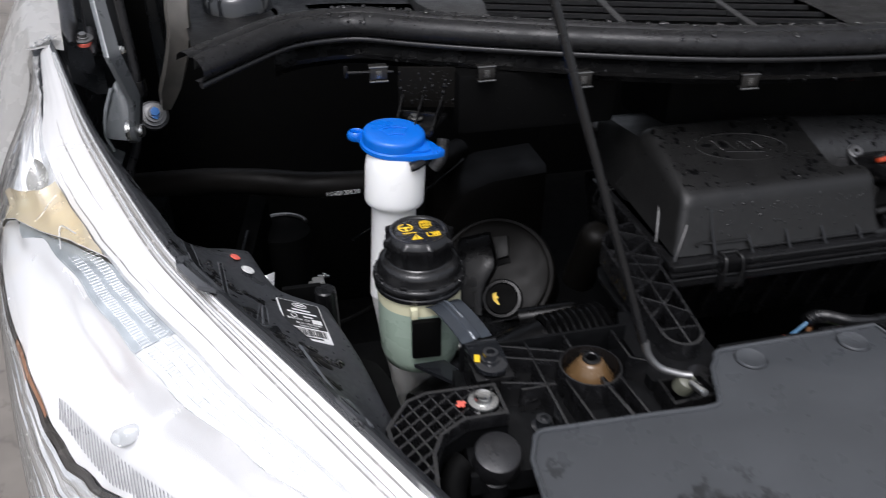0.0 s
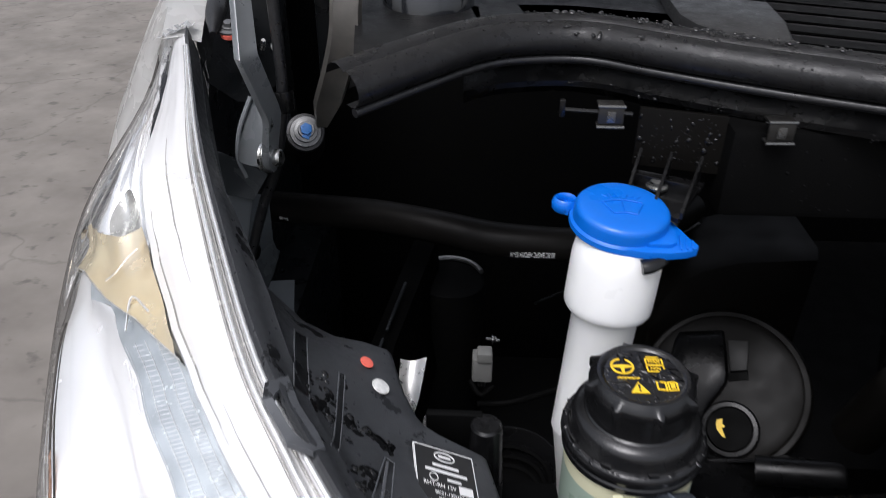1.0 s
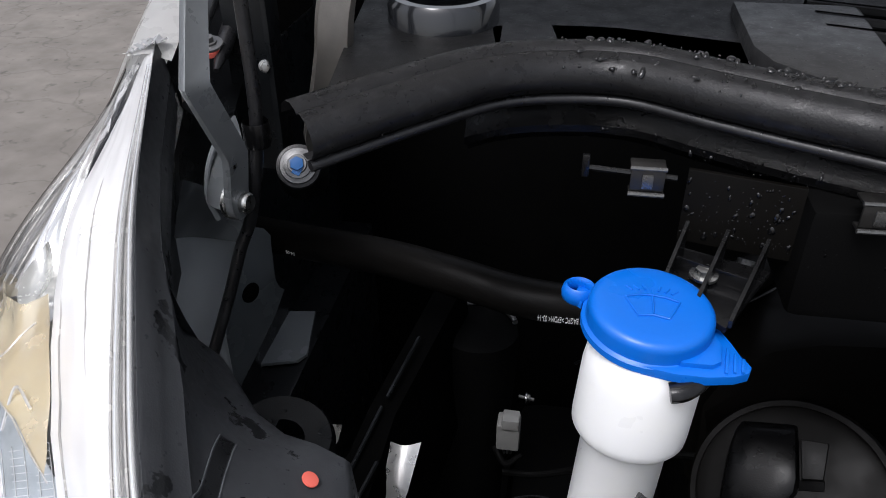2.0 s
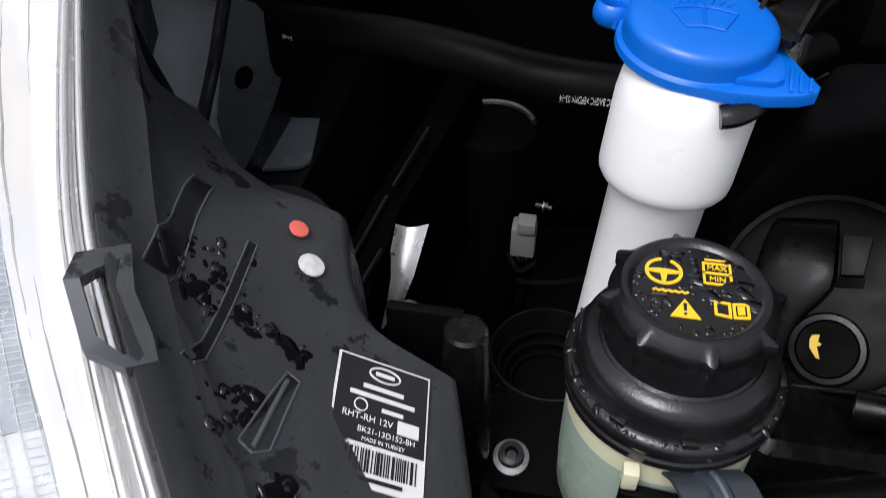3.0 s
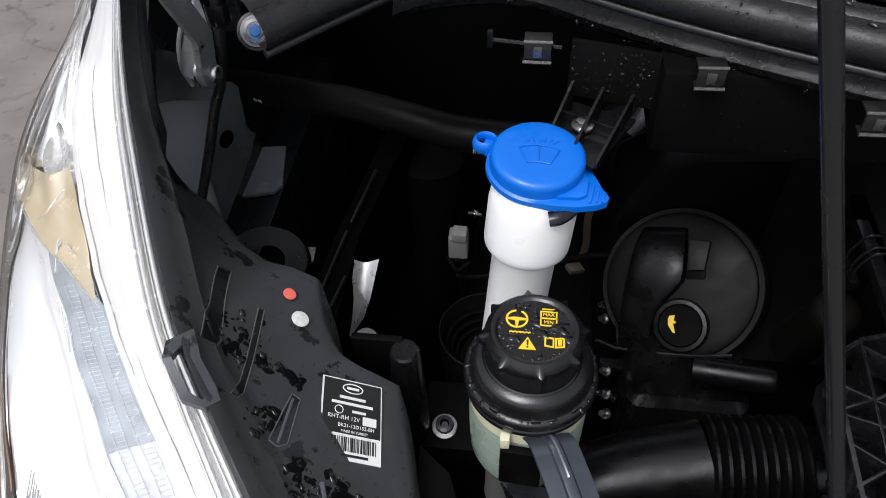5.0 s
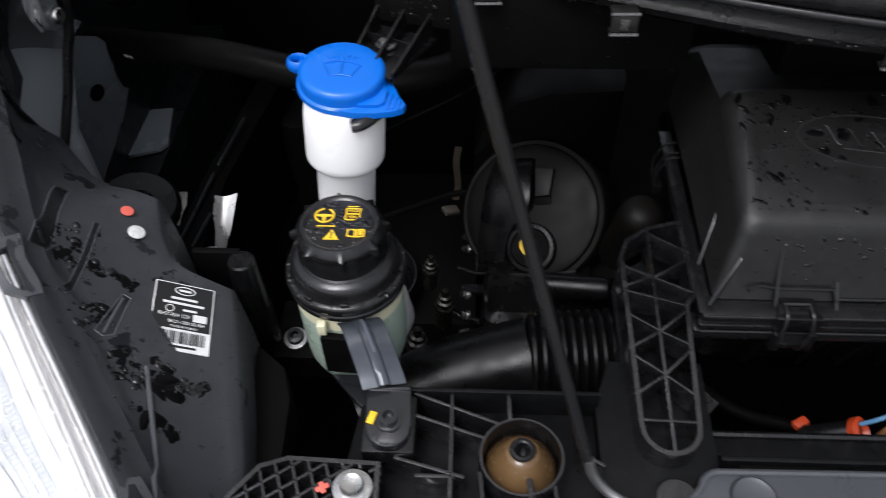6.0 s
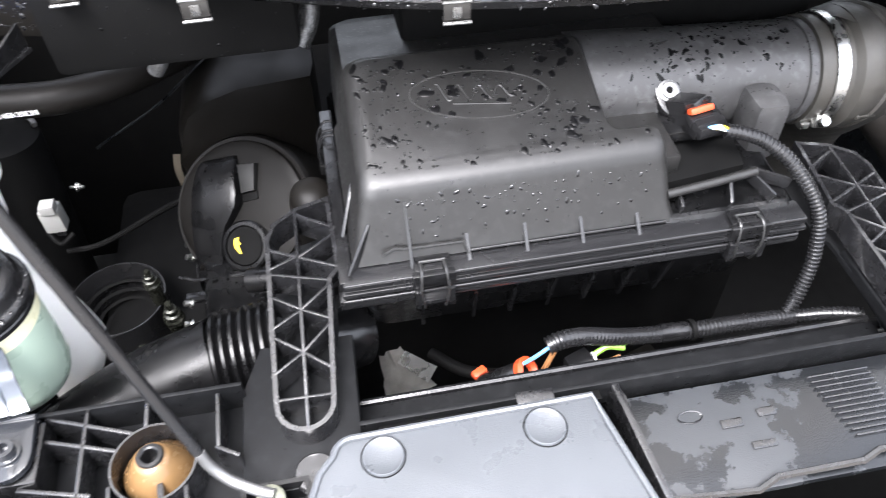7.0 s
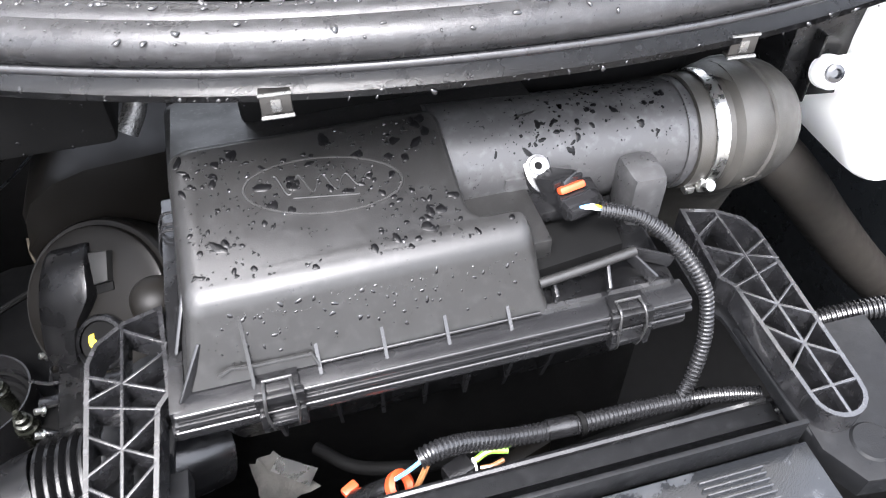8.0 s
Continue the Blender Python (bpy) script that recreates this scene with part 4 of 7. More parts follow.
for k in range(int(NU * 0.33), NU - 4):
    for h in range(8):
        f0, f1 = ((0.10, 0.38), (0.52, 0.82))[h % 2]
        kk = k + 1
        a = lens_point(k, vb(k) + 0.010, 0.0149).lerp(lens_point(kk, vb(kk) + 0.010, 0.0149), h / 8)
        b = lens_point(k, vg(k) - 0.004, 0.0130).lerp(lens_point(kk, vg(kk) - 0.004, 0.0130), h / 8)
        part("panel_cross_ridge", tube([a.lerp(b, f0), a.lerp(b, f1)], 0.00022, 4), TEAL, lamp)
for j, (u, v, du, dv) in enumerate(((0.315, 0.33, 0.05, -0.03), (0.330, 0.30, 0.06, -0.035), (0.345, 0.30, 0.055, -0.015), (0.355, 0.27, 0.06, -0.02), (0.335, 0.27, 0.012, 0.05), (0.360, 0.25, 0.012, 0.05), (0.385, 0.23, 0.012, 0.05))):
    part("panel_vein", tube([at(u, v, 0.0150), at(u + du, v + dv, 0.0150)], 0.0005, 5), BEZEL, lamp)


def v_outer(u):
    """Outer rim of the main reflector bowl."""
    return curve(u * (NU - 1), ((0, 0.8), (0.21, 0.74), (0.29, 0.66), (0.42, 0.57), (0.5, 0.54), (0.56, 0.50), (0.6, 0.45), (0.65, 0.395), (0.8, 0.30), (1, 0.20)))


grid = []
for i in range(41):
    row = []
    for j in range(61):
        u = 0.17 + 0.83 * j / 60
        lo = vg(u * (NU - 1))
        hi = v_outer(max(u, 0.2))
        v = lo + (max(hi, lo + 0.02) - lo) * i / 40
        f = i / 40
        row.append(at(max(u, u_front(v)), v, 0.0135 + (0.006 - 0.0135) * f + 0.022 * math.sin(math.pi * f) * min(1, j / 18)))
    grid.append(row)
part("main_reflector", merged(sheet(grid)), BEZEL, lamp, "bright fluted main beam reflector")
for n in range(44):
    q = n / 43
    u, v = 0.495 + 0.235 * q, 0.500 - 0.235 * q ** 0.85
    run = 0.022 + 0.016 * math.sin(math.pi * q)
    part("flute", tube([at(u + run * f, v + run * 0.62 * f, 0.0125 - 0.003 * f) for f in (0, 0.5, 1)], 0.0005, 5), FLUTE, lamp)
for j in range(9):
    f = 0.05 + 0.105 * j
    u0, u1 = 0.03 + 0.05 * ((j * 5) % 4), 0.96 - 0.10 * ((j * 3) % 4)
    part("frame_rib", tube([at(u, v_outer(max(u, 0.14)) + 0.03 + (0.95 - v_outer(max(u, 0.14))) * f * (0.55 + 0.45 * min(1, u / 0.3)), 0.0030) for u in (u0 + (u1 - u0) * q / 50 for q in range(51))], lambda s, w=0.0004 + 0.0006 * (j % 3): 0.0001 + w * math.sin(math.pi * s) ** 0.5, 5), LAMPLINE, lamp)
for j in range(7):
    v = 0.30 + 0.085 * j
    part("rear_crease", tube([at(u, max(v - 0.10 + 0.55 * u, vb(u * (NU - 1)) + 0.01), 0.0022) for u in (0.01 + (0.12 + 0.02 * (j % 3)) * q / 24 for q in range(25))], lambda s: 0.0001 + 0.0009 * math.sin(math.pi * s), 5), LAMPLINE, lamp)
part("bowl_trim", tube([at(0.24 + 0.76 * k / 60, v_outer(0.24 + 0.76 * k / 60) + 0.012, 0.004) for k in range(61)], lambda s: 0.0007 + 0.0030 * math.exp(-((s - 0.42) / 0.12) ** 2), 8), surface("grey_brown_lamp_trim", (0.075, 0.068, 0.062), 0.25, metal=0.4), lamp, "grey-brown trim round the main reflector")
part("side_reflector", sheet([[at(0.375 + 0.13 * k / 16, v_outer(0.375 + 0.13 * k / 16) - 0.012 + 0.022 * i / 4, 0.0032) for i in range(5)] for k in range(17)]), surface("orange_side_reflector", (0.42, 0.22, 0.13), 0.25, metal=0.3), lamp, "small orange-brown side reflector")
grid = []
for k in range(61):
    u = 0.14 + 0.86 * k / 60
    lo = v_outer(u) + 0.022
    grid.append([at(u, lo + (0.99 - lo) * i / 48, 0.0045 + 0.0014 * math.sin(i * 0.75 + 0.12 * k) + 0.0008 * math.sin(i * 1.9 - 0.2 * k)) for i in range(49)])
part("outer_frame", sheet(grid), CHROME, lamp, "ribbed chrome outer frame")
bulb_at = at(0.58, 0.37, 0.024)
part("bulb_shield", lathe([(0.0, 0.011), (0.004, 0.010), (0.0065, 0.006), (0.007, 0.0), (0.007, -0.012)], 24, facing(bulb_at, (-0.45, -0.75, 0.5))), TEAL, lamp, "dull grey bulb shield")

# black housing behind the lens
housing = thing("headlamp_housing", "wet black plastic headlamp housing with ribs, pockets and a printed label", "headlamp housing", (-0.02, 0.55, 1.0))
def flange(k):
    """The flange narrows towards the wing."""
    return 0.36 + 0.30 * min(1, max(0, (k - 4) / 6)) + 0.34 * min(1, max(0, (k - 8) / 6))


B = [q + Vector((0.0050 + 0.0004 * i, 0.0020 + 0.0002 * i, -0.021)) for i, q in enumerate(RIM[:10])] + [Vector(q) for q in ((-0.136, 0.688, 1.168), (-0.1470, 0.7160, 1.1245), (-0.1200, 0.7040, 1.1180), (-0.1010, 0.6840, 1.1165), (-0.0840, 0.6660, 1.1155), (-0.0610, 0.6530, 1.1140), (-0.0430, 0.6500, 1.1130), (-0.0260, 0.6440, 1.1120))] + glide([(-0.0150, 0.6120, 1.108), (0.0, 0.5930, 1.098), (0.0360, 0.5840, 1.083)], 3)[:-1] + glide([(0.0360, 0.5840, 1.083), (0.0560, 0.5150, 1.076), (0.0760, 0.4320, 1.062), (0.1050, 0.350, 1.046), (0.165, 0.255, 1.03)], 6)


def shelf(k):
    """Foot of the flange beside the lens: there the lower plate begins."""
    w = min(1, (B[k] - RIM[k]).xy.length / 0.05) if k > 9 else 0.0
    return RIM[k] + Vector((0.0165 * flange(k), 0.0065 * flange(k), -0.018 - 0.008 * w))


rows = []
for k in range(NU):
    a, b, c = RIM[k], B[k], shelf(k)
    w = 1.0 if k > 9 else 0.0
    s = flange(k)
    skin = [c + (b - c) * f + Vector((0, 0, (-0.004 * math.sin(math.pi * f) - (0.001 * min(1, max(0, (f - 0.35) / 0.2)) * min(1, max(0, (1 - f) / 0.12)) * min(1, max(0, (k - 19) / 3)))) * w)) for f in (0.03, 0.12, 0.25, 0.4, 0.55, 0.7, 0.85, 0.985)]
    rows.append([a + Vector((-0.002, -0.001, -0.006)), a + Vector((0.001, 0.0005, 0.0025)), a + Vector((0.003 * s, 0.001 * s, 0.0012)), a + Vector((0.009 * s, 0.0035 * s, -0.0085)), a + Vector((0.0148 * s, 0.0058 * s, -0.0172)), a + Vector((0.0160 * s, 0.0062 * s, -0.0182)), *skin, b + Vector((0.002, 0.001, -0.005)) * (1 if k > 9 else 0.6), b + Vector((0.006 if k > 9 else 0.001, 0.002, -0.05 if k > 11 else -0.009)), b + Vector((0.008 if k > 9 else 0.0015, 0.003, -0.14 if k > 11 else -0.014))])
shell = part("shell", sheet(rows, 0.0015), HOUSING, housing)
bpy.context.view_layer.update()


def plate_z(x, y):
    """Height of the housing's lower plate."""
    hit, spot, normal, _ = shell.ray_cast(Vector((x, y, 1.4)), Vector((0, 0, -1)))
    return spot.z if hit else 1.11


def on_plate(x, y, up=0.0):
    return Vector((x, y, plate_z(x, y) + up))


def rib_on(a, b, w=0.003, h=0.01, up=0.003):
    a, b = Vector(a), Vector(b)
    return tube([on_plate(*a.lerp(b, k / 10), up * 0.3) for k in range(11)], w / 2, 8)


def plate_pose(x, y):
    """A pose lying flat on the housing's plate."""
    hit, spot, normal, _ = shell.ray_cast(Vector((x, y, 1.4)), Vector((0, 0, -1)))
    normal = normal if normal.z > 0 else -normal
    return facing(spot + normal * 0.0002, normal)


def channel(a, b, w):
    """Two low walls; a darker strip between them carries the groove's shade."""
    d = (Vector(b) - Vector(a)).normalized()
    n = Vector((-d.y, d.x)) * w
    for s in (-1, 1):
        part("rib", rib_on(Vector(a) + n * s, Vector(b) + n * s, 0.0010, 0.008, 0.0008), HOUSING, housing)
    run = [Vector(a).lerp(Vector(b), k / 10) for k in range(11)]
    part("channel_shade", sheet([[on_plate(*(q - n * 0.8), 0.0005), on_plate(*q, 0.0006), on_plate(*(q + n * 0.8), 0.0005)] for q in run], 0.0004), GROOVE, housing, "strip between two ribs with the groove's shade in its colour")


channel((-0.0745, 0.6195), (-0.0600, 0.5545), 0.0034)
channel((-0.0475, 0.5990), (-0.0395, 0.5280), 0.0016)
part("rib", rib_on((0.010, 0.500), (0.050, 0.395), 0.003), HOUSING, housing)
# pocket: a raised frame round a patch darkened for the shade of a well
pk = [(-0.0175, 0.5490), (-0.0125, 0.5470), (-0.0112, 0.5150), (-0.0150, 0.5110), (-0.0200, 0.5130)]
bm = bmesh.new()
well = [bm.verts.new(on_plate(x, y, 0.0006)) for x, y in pk]
bm.faces.new(well)
bmesh.ops.solidify(bm, geom=bm.faces[:], thickness=0.0004)
part("pocket_shade", bm, GROOVE, housing, "patch in the housing with the pocket's shade in its colour")
for i in range(5):
    part("pocket_frame", rib_on(pk[i - 1], pk[i], 0.0011, 0.004, 0.0008), HOUSING, housing)
part("pocket_bar", rib_on((-0.0160, 0.545), (-0.0155, 0.513), 0.0020, 0.006, 0.002), HOUSING, housing)
# turret beside the label and the sill further down
part("turret", lathe([(0.0, 0.0), (0.0085, 0.0), (0.0100, -0.0015), (0.0105, -0.006), (0.0125, -0.05), (0.014, -0.13)], 28, pose(0.038, 0.610, 1.083)), BLACK, housing)
part("turret_web", box((0.018, 0.618, 1.064), (0.036, 0.006, 0.04), 0.002), DEEP, housing)
part("plug_stub", lathe([(0, 0.0), (0.009, 0.0), (0.010, -0.002), (0.010, -0.03)], 24, pose(0.006, 0.630, 1.062, 20, 0, 0)), BLACK, housing)
part("side_flange", prism([(0.052, 0.565), (0.075, 0.546), (0.084, 0.520), (0.088, 0.44), (0.062, 0.43)], 1.010, 1.042, 0.003), DEEP, housing)
# clip loop that overlaps the lens


def loop_z(x, y):
    """The clip loops follow the steep flange down from the lens edge."""
    q = min(RIM, key=lambda r: (r.x - x) ** 2 + (r.y - y) ** 2)
    inward = (x - q.x) * 0.80 + (y - q.y) * 0.60
    return q.z + 0.004 - 0.9 * max(-0.006, inward)


part("clip_loop", ringed([(-0.0588 + (x + 0.0588) * 0.70 + 0.002, 0.5253 + (y - 0.5253) * 0.70 + 0.002) for x, y in ((-0.0715, 0.5640), (-0.0590, 0.5400), (-0.0440, 0.5230), (-0.0370, 0.5120), (-0.0420, 0.4980), (-0.0590, 0.4990), (-0.0800, 0.5260), (-0.0810, 0.5400))][::-1], 0.0046, lambda x, y: loop_z(x, y) - 0.004, loop_z), HOUSING, housing, "open clip loop over the lens edge")
part("clip_loop", ringed([(0.034, 0.424), (0.046, 0.410), (0.048, 0.400), (0.043, 0.393), (0.031, 0.407), (0.027, 0.418)][::-1], 0.004, lambda x, y: loop_z(x, y) - 0.004, loop_z), HOUSING, housing, "open clip loop over the lens edge")
part("red_dot", disc(0.0044, 0.0008, plate_pose(-0.0370, 0.6192) @ Matrix.Translation((0, 0, 0.0016))), RED, housing, "salmon red inspection dot")
part("white_dot", disc(0.0058, 0.0008, plate_pose(-0.0270, 0.6035) @ Matrix.Translation((0, 0, 0.0016))), WHITEDOT, housing, "chalky white inspection dot")

# printed label, lying on the housing
LT, LR = Vector((-0.0048, 0.5695, 1.1078)), Vector((0.0288, 0.5755, 1.0885))
LB = Vector((0.0035, 0.5172, 1.1052))
ex, ey = (LR - LT), (LT - LB)
LW, LH = ex.length, ey.length
ex.normalize()
nz = ex.cross(ey).normalized()
ey = nz.cross(ex)
ML = Matrix((ex, ey, nz)).transposed().to_4x4()
ML.translation = (LT + LR + LB + (LR - LT + LB)) / 4 + nz * 0.0004
label = thing("headlamp_label", "black and white printed label with bar code on the lamp housing", "label", tuple(ML.translation))
part("backing", prism([(-LW / 2, -LH / 2), (LW / 2, -LH / 2), (LW / 2, LH / 2), (-LW / 2, LH / 2)], -0.0012, 0.0, 0, ML), PAPER, label)
part("print_field", prism([(-LW / 2 + 0.0008, -LH / 2 + 0.0165), (LW / 2 - 0.0008, -LH / 2 + 0.0165), (LW / 2 - 0.0008, LH / 2 - 0.0008), (-LW / 2 + 0.0008, LH / 2 - 0.0008)], 0.0, 0.0002, 0, ML), LABELBLACK, label, "black print field")


def lab(x, y):
    return ML @ Matrix.Translation((x, y, 0.00025))


part("maker_oval", join(*[tube([lab(0.0065 * math.cos(a), LH / 2 - 0.0058 + 0.0031 * math.sin(a)).translation for a in (2 * math.pi * k / 28 for k in range(29))], 0.0004, 5), prism([(-0.004, -0.0008), (0.004, -0.0008), (0.004, 0.0008), (-0.004, 0.0008)], 0, 0.0002, 0, lab(0, LH / 2 - 0.0058))]), PAPER, label)
for y, w in ((0.0125, 0.017), (0.0165, 0.027)):
    part("print_bar", prism([(-w / 2, -0.0009), (w / 2, -0.0009), (w / 2, 0.0009), (-w / 2, 0.0009)], 0, 0.0002, 0, lab(0, LH / 2 - y)), PAPER, label)
part("approval_ring", tube([lab(-0.0085 + 0.0026 * math.cos(a), LH / 2 - 0.0212 + 0.0026 * math.sin(a)).translation for a in (2 * math.pi * k / 20 for k in range(21))], 0.0003, 5), PAPER, label)
part("approval_bars", prism([(-0.004, -0.0008), (0.005, -0.0008), (0.005, 0.0008), (-0.004, 0.0008)], 0, 0.0002, 0, lab(0.004, LH / 2 - 0.0212)), PAPER, label)
part("maker_block", prism([(-0.0045, -0.0028), (0.0045, -0.0028), (0.0045, 0.0028), (-0.0045, 0.0028)], 0, 0.0002, 0, lab(0.0115, LH / 2 - 0.0262)), PAPER, label)
part("label_letters", join(letters("RHT-RH 12V", 0.0038, lab(-0.0052, LH / 2 - 0.0262), 0.0001), letters("BK21-13D152-BH", 0.0032, lab(0.003, LH / 2 - 0.0312), 0.0001), letters("MADE IN TURKEY", 0.0022, lab(0.002, LH / 2 - 0.0348), 0.0001), letters("27 03 2014    08 20    A 3430", 0.0021, lab(0.0, LH / 2 - 0.0382), 0.0001)), PAPER, label, "white printed letters")
random.seed(5)
bx = -LW / 2 + 0.0035
while bx < LW / 2 - 0.0035:
    w = random.choice((0.0004, 0.0007, 0.0011))
    part("code_bar", prism([(bx, -0.0045), (bx + w, -0.0045), (bx + w, 0.0045), (bx, 0.0045)], 0, 0.0002, 0, lab(0, -LH / 2 + 0.0100)), LABELBLACK, label)
    bx += w + random.choice((0.0004, 0.0006, 0.0009))
part("number_bar", prism([(-0.011, -0.0008), (0.011, -0.0008), (0.011, 0.0008), (-0.011, 0.0008)], 0, 0.0002, 0, lab(0, -LH / 2 + 0.0030)), LABELBLACK, label)

# ---- bonnet hinge, wing braces and cable ----
ARM = [((-0.1480, 0.838, 1.395), (0.45, 0.89), 0.0160), ((-0.1295, 0.757, 1.304), (0.45, 0.89), 0.0160), ((-0.1238, 0.7320, 1.2757), (0.48, 0.87), 0.0172), ((-0.1230, 0.7287, 1.2715), (0.48, 0.87), 0.0175), ((-0.1222, 0.7300, 1.2670), (0.48, 0.87), 0.0175),
       ((-0.1157, 0.7440, 1.2300), (0.36, 0.93), 0.0182), ((-0.1146, 0.7464, 1.2232), (0.30, 0.95), 0.0185), ((-0.1148, 0.7468, 1.2170), (0.24, 0.97), 0.0190), ((-0.1185, 0.7495, 1.1950), (0.15, 0.99), 0.0208),
       ((-0.1187, 0.7500, 1.1890), (0.15, 0.99), 0.0206), ((-0.1185, 0.7520, 1.1840), (0.15, 0.99), 0.0170), ((-0.1182, 0.7550, 1.1805), (0.15, 0.99), 0.0110), ((-0.1178, 0.7585, 1.1785), (0.15, 0.99), 0.0040)]
rows = []
for q, (wx, wy), w in ARM:
    q, w = Vector(q), Vector((wx, wy, 0)) * w
    back = Vector((-wy, wx, 0)).normalized() * min(0.0050, w.length * 0.3)
    rows.append([q + back * 1.0 + w * 0.03, q + back * 0.25, q + w * 0.04, q + w * 0.3 + back * 0.12, q + w * 0.7 + back * 0.12, q + w * 0.96, q + w + back * 0.25, q + w * 0.98 + back * 0.8])
hinge = part("hinge", sheet(rows, 0.0022), GALV, bonnet, "bent galvanised steel hinge arm on a riveted pivot")
PIVOT = facing((-0.1150, 0.7625, 1.1885), (0.98, -0.18, 0.05))
part("pivot_pin", lathe([(0.0, 0.0030), (0.0052, 0.0028), (0.0064, 0.0016), (0.0066, 0.0), (0.0066, -0.004)], 28, PIVOT), STEEL, hinge, "bright rivet head")
part("pivot_washer", lathe([(0.0, -0.0050), (0.0108, -0.0050), (0.0114, -0.0058), (0.0114, -0.0072), (0.0106, -0.0078), (0.0106, -0.0088), (0.0112, -0.0094), (0.0112, -0.0112), (0.0, -0.0114)], 32, PIVOT), STEEL, hinge, "stacked bright washers")
part("arm_rivet", lathe([(0.0, 0.0015), (0.0016, 0.0012), (0.0020, 0.0)], 14, facing((-0.1150, 0.7525, 1.2180), (0.95, -0.3, 0.0))), STEEL, hinge, "small bright rivet")
rows = []
for f in (k / 14 for k in range(15)):
    # swollen teardrop, from the round lower end to the tip
    z = 1.1765 + 0.050 * f
    half = 0.0200 * math.sin(math.pi * (0.30 + 0.70 * f)) ** 0.8 if f < 0.999 else 0.0006
    mid = Vector((-0.1375, 0.7740 + 0.030 * f, z)) + Vector((0.004, 0, 0)) * f
    rows.append([mid + Vector((0.76, -0.35, 0)) * (half * c) + Vector((-0.35, -0.76, 0.30)) * (0.0055 * (1 - c * c)) * (1 if f < 0.97 else 0.2) for c in (-1 + 2 * k / 10 for k in range(11))])
part("base_bracket", sheet(rows, 0.002), ECOAT, hinge, "pressed grey steel hinge base plate")
part("bracket_flange", tube(glide([(-0.148, 0.786, 1.160), (-0.1515, 0.784, 1.178), (-0.148, 0.787, 1.200), (-0.139, 0.794, 1.222)], 5), 0.0018, 8), ECOAT, hinge, "folded plate edge")
brace = thing("wing_brace", "pressed galvanised steel brace ending at a blue-marked bolt", "body brace", (-0.10, 0.83, 1.17))
rows = []
for k, q in enumerate(glide([(-0.0985, 0.8510, 1.1750), (-0.0890, 0.8360, 1.1995), (-0.0765, 0.8210, 1.2330), (-0.0680, 0.8150, 1.2640), (-0.0660, 0.820, 1.290), (-0.060, 0.84, 1.33)], 4)):
    w = min(1, 0.45 + 0.13 * k)
    rows.append([q + Vector((-0.0130 * w, -0.001, 0.003)), q + Vector((-0.010 * w, -0.006 * w, 0)), q + Vector((0, -0.003 * w, 0)), q + Vector((0.008 * w, -0.005 * w, 0)), q + Vector((0.010 * w, 0.002, 0.002))])
part("brace_strip", sheet(rows, 0.003), surface("rust_stained_galvanised_brace", (0.17, 0.168, 0.16), 0.42, metal=0.3, vary=0.4, scale=45, tint=(0.20, 0.185, 0.165)), brace)
MB = facing((-0.1125, 0.8460, 1.1725), (0.25, -0.80, 0.55))
part("bolt", join(lathe([(0.0, 0.0095), (0.0064, 0.0095), (0.0068, 0.0080), (0.0068, 0.0060), (0.0096, 0.0055), (0.0099, 0.0038), (0.0082, 0.0024), (0.0082, 0.0000), (0.0126, -0.0004), (0.0132, -0.0014), (0.0132, -0.003)], 36, MB)), DULL, brace, "zinc-plated washer-head bolt")
part("paint_dab", box((0.003, -0.0105, 0.0014), (0.006, 0.006, 0.0012), 0.0004, MB), BOLTBLUE, brace, "blue paint dab")
part("bolt_head", prism(arc(0, 0, 0.0052, 0, 300, 5), 0.002, 0.0125, 0.001, MB), BOLTBLUE, brace, "hexagon head with blue paint marking")
part("rubber_washer", lathe([(0.0120, -0.003), (0.0155, -0.0036), (0.0160, -0.005), (0.0160, -0.010), (0.012, -0.011)], 30, MB), RUBBER, brace)
part("spacer", lathe([(0.010, -0.008), (0.012, -0.02), (0.02, -0.06)], 24, MB), DEEP, brace)
solo("washer_hose", tube(glide([(-0.118, 0.80, 1.40), (-0.116, 0.798, 1.30), (-0.114, 0.79, 1.225), (-0.126, 0.79, 1.165), (-0.138, 0.79, 1.136), (-0.149, 0.785, 1.102), (-0.157, 0.770, 1.072), (-0.170, 0.756, 1.03)], 6), 0.0042, 10), RUBBER, "thin black rubber hose clipped beside the hinge", "hose")
hook = thing("hose_clip", "black plastic clip round the thin hose", "clip", (-0.114, 0.79, 1.22))
part("clip_band", lathe([(0.008, -0.008), (0.0085, -0.006), (0.0085, 0.006), (0.008, 0.008)], 16, pose(-0.1142, 0.790, 1.222)), BLACK, hook)
upper = thing("wing_bracket", "dark pressed steel bracket beside the hinge with a bolt", "bracket", (-0.10, 0.85, 1.25))
part("bracket_plate", box((-0.100, 0.915, 1.255), (0.012, 0.05, 0.16), 0.003), DARKSTEEL, upper)
part("bracket_channel", join(box((-0.128, 0.868, 1.240), (0.004, 0.022, 0.17), 0.001), box((-0.146, 0.872, 1.240), (0.036, 0.003, 0.17), 0.001)), DARKSTEEL, upper, "folded dark channel behind the hinge arm")
part("bracket_bolt", hexbolt(facing((-0.1330, 0.8600, 1.2390), (0.5, -1, 0.2)), 0.0032, 0.006, 0.0044), STEEL, upper, "bright bolt")
part("bracket_stud", lathe([(0.0, 0.006), (0.0016, 0.006), (0.002, 0.004), (0.002, -0.006)], 12, facing((-0.1400, 0.8480, 1.2440), (0.3, -0.6, 0.8))), STEEL, upper, "bright stud end")
